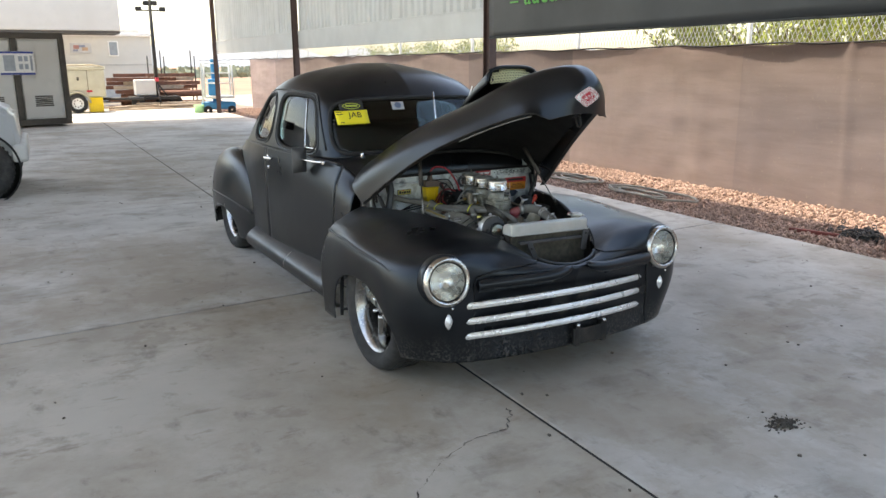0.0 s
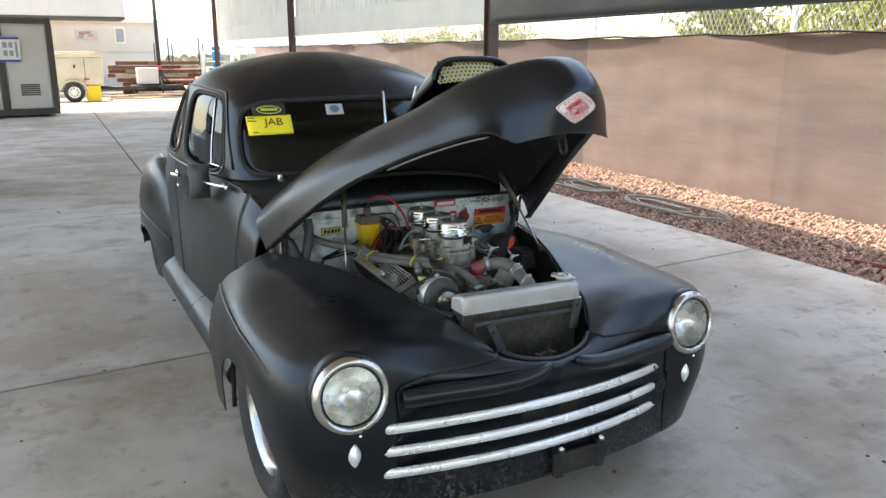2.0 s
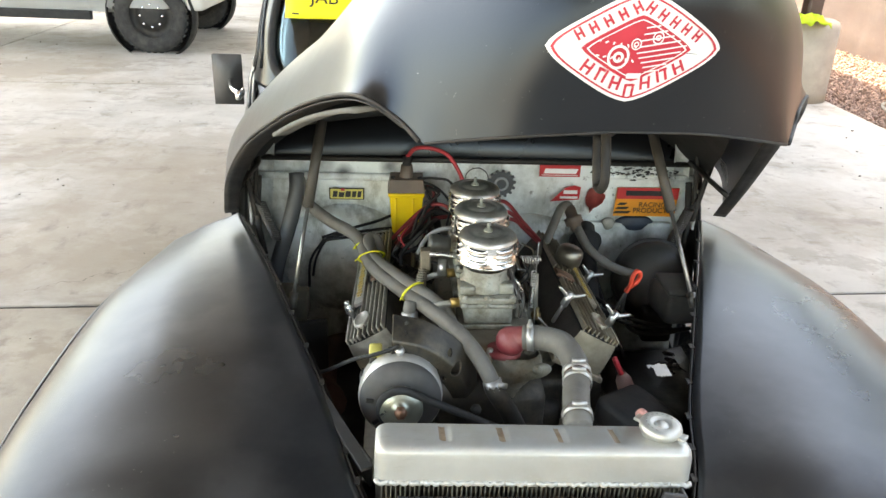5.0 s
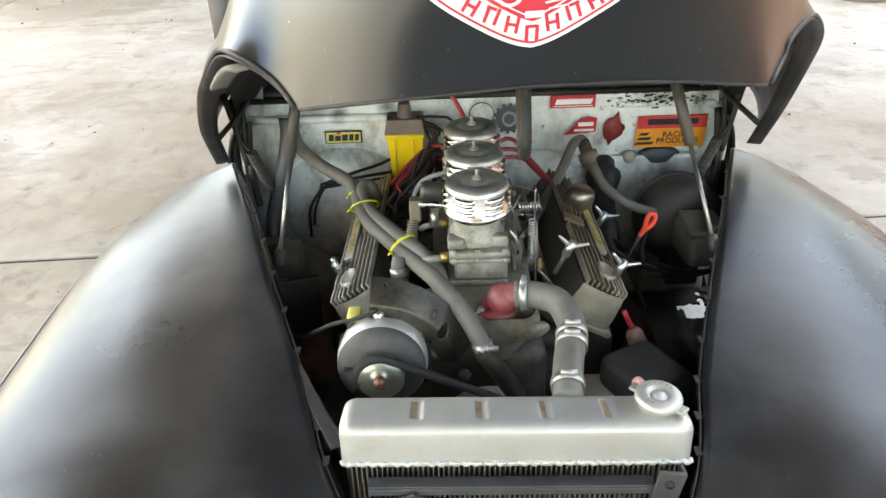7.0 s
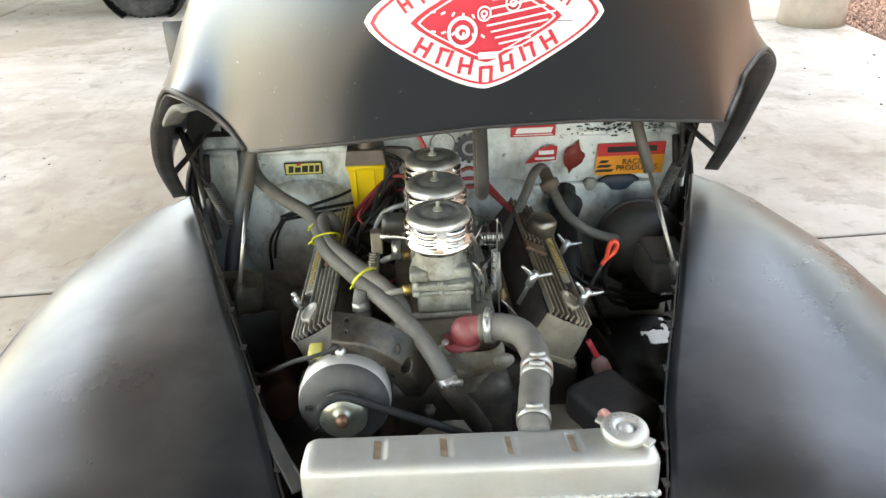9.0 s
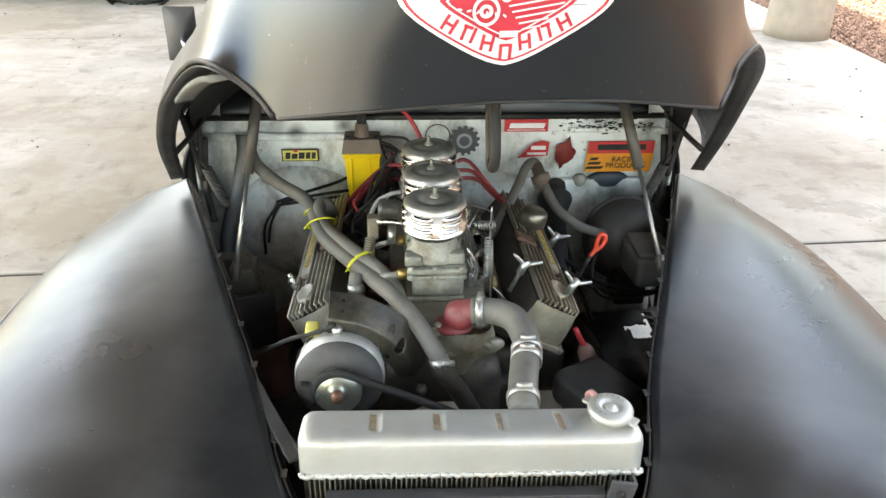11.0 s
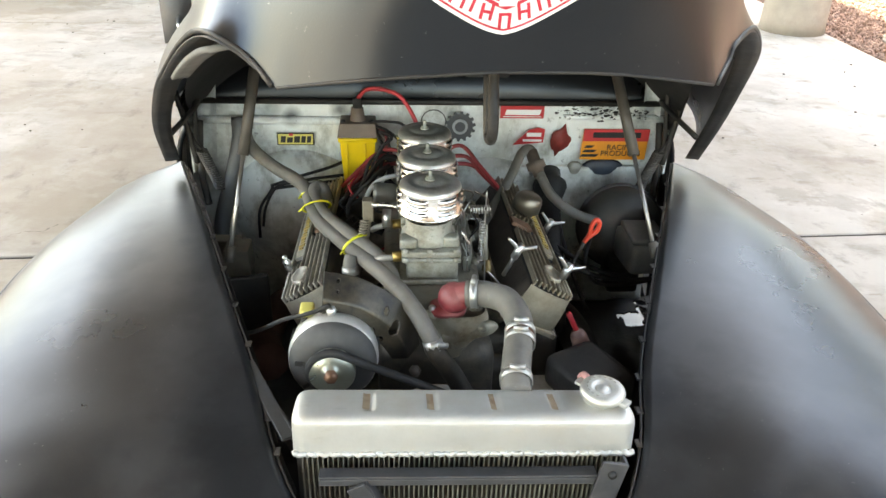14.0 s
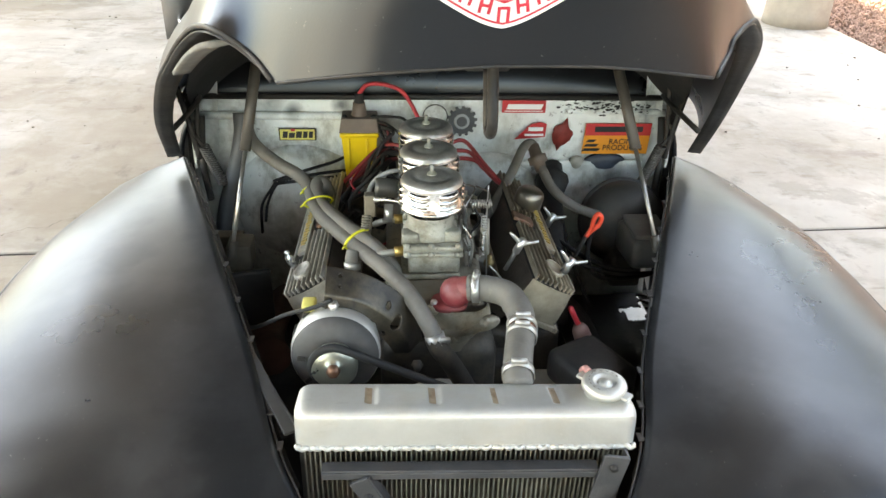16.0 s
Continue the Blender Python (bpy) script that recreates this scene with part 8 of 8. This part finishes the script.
# gravel stones
rng_s = random.Random(3)
base = bmesh.new()
bmesh.ops.create_icosphere(base, subdivisions=1, radius=1.0)
bv = [v.co.copy() for v in base.verts]
bf = [[v.index for v in f.verts] for f in base.faces]
base.free()
V, F = [], []
for k in range(26000):
    x = EDGE_X + .02 + 1.6 * rng_s.random()
    y = -3.0 + 12.0 * rng_s.random() if k < 20000 else 9 + 14 * rng_s.random()
    s = .010 + .012 * rng_s.random()
    e = Euler((rng_s.random() * 6, rng_s.random() * 6, rng_s.random() * 6)).to_matrix()
    o = len(V)
    c = SITE @ Vector((x, y, -.035 + .028 * rng_s.random()))
    sc = Vector((s * 1.4, s, s * .75))
    V += [tuple(c + e @ Vector((p.x * sc.x, p.y * sc.y, p.z * sc.z))) for p in bv]
    F += [[i + o for i in f] for f in bf]
me = bpy.data.meshes.new("gravel")
me.from_pydata(V, [], F)
me.materials.append(STONE)
tagged(new("gravel", me), "loose red-brown gravel stones", "gravel", kind="stuff")

# slab panels, last
NX, NY, PW, PL = 9, 12, 3.768, 3.78
CROSS = .068                       # the cross joints run a little askew of the long ones
SKEW = Matrix(((1, 0, 0, 0), (CROSS, 1, 0, 0), (0, 0, 1, 0), (0, 0, 0, 1)))
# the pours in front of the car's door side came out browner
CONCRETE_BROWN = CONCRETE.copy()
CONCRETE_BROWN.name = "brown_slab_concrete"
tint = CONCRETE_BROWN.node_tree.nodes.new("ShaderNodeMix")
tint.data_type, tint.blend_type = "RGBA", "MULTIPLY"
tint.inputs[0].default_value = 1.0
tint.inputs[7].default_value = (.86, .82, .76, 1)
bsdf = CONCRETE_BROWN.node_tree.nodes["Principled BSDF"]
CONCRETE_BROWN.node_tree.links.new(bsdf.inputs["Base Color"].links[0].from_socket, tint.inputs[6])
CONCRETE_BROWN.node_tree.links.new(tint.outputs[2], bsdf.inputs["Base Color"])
panel, brown = None, None
for i in range(NX):
    for j in range(NY):
        if panel is None:
            pb = box(PW - .017, PL - .019, .06, (0, 0, -.03), .004, seg=1)
            bmesh.ops.transform(pb, matrix=SKEW, verts=pb.verts)
            panel = part("slab_panel", pb, CONCRETE, floor, shade=False)
            o = panel
        else:
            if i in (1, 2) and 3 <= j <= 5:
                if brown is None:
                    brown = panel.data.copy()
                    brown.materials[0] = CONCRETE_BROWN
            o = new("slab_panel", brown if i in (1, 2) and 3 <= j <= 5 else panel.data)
            o.parent = floor
        o.matrix_basis = pose(EDGE_X - PW * (i + .5), 1.01 + PL * (j - 5.5) + CROSS * (EDGE_X - PW * (i + .5)), 0)
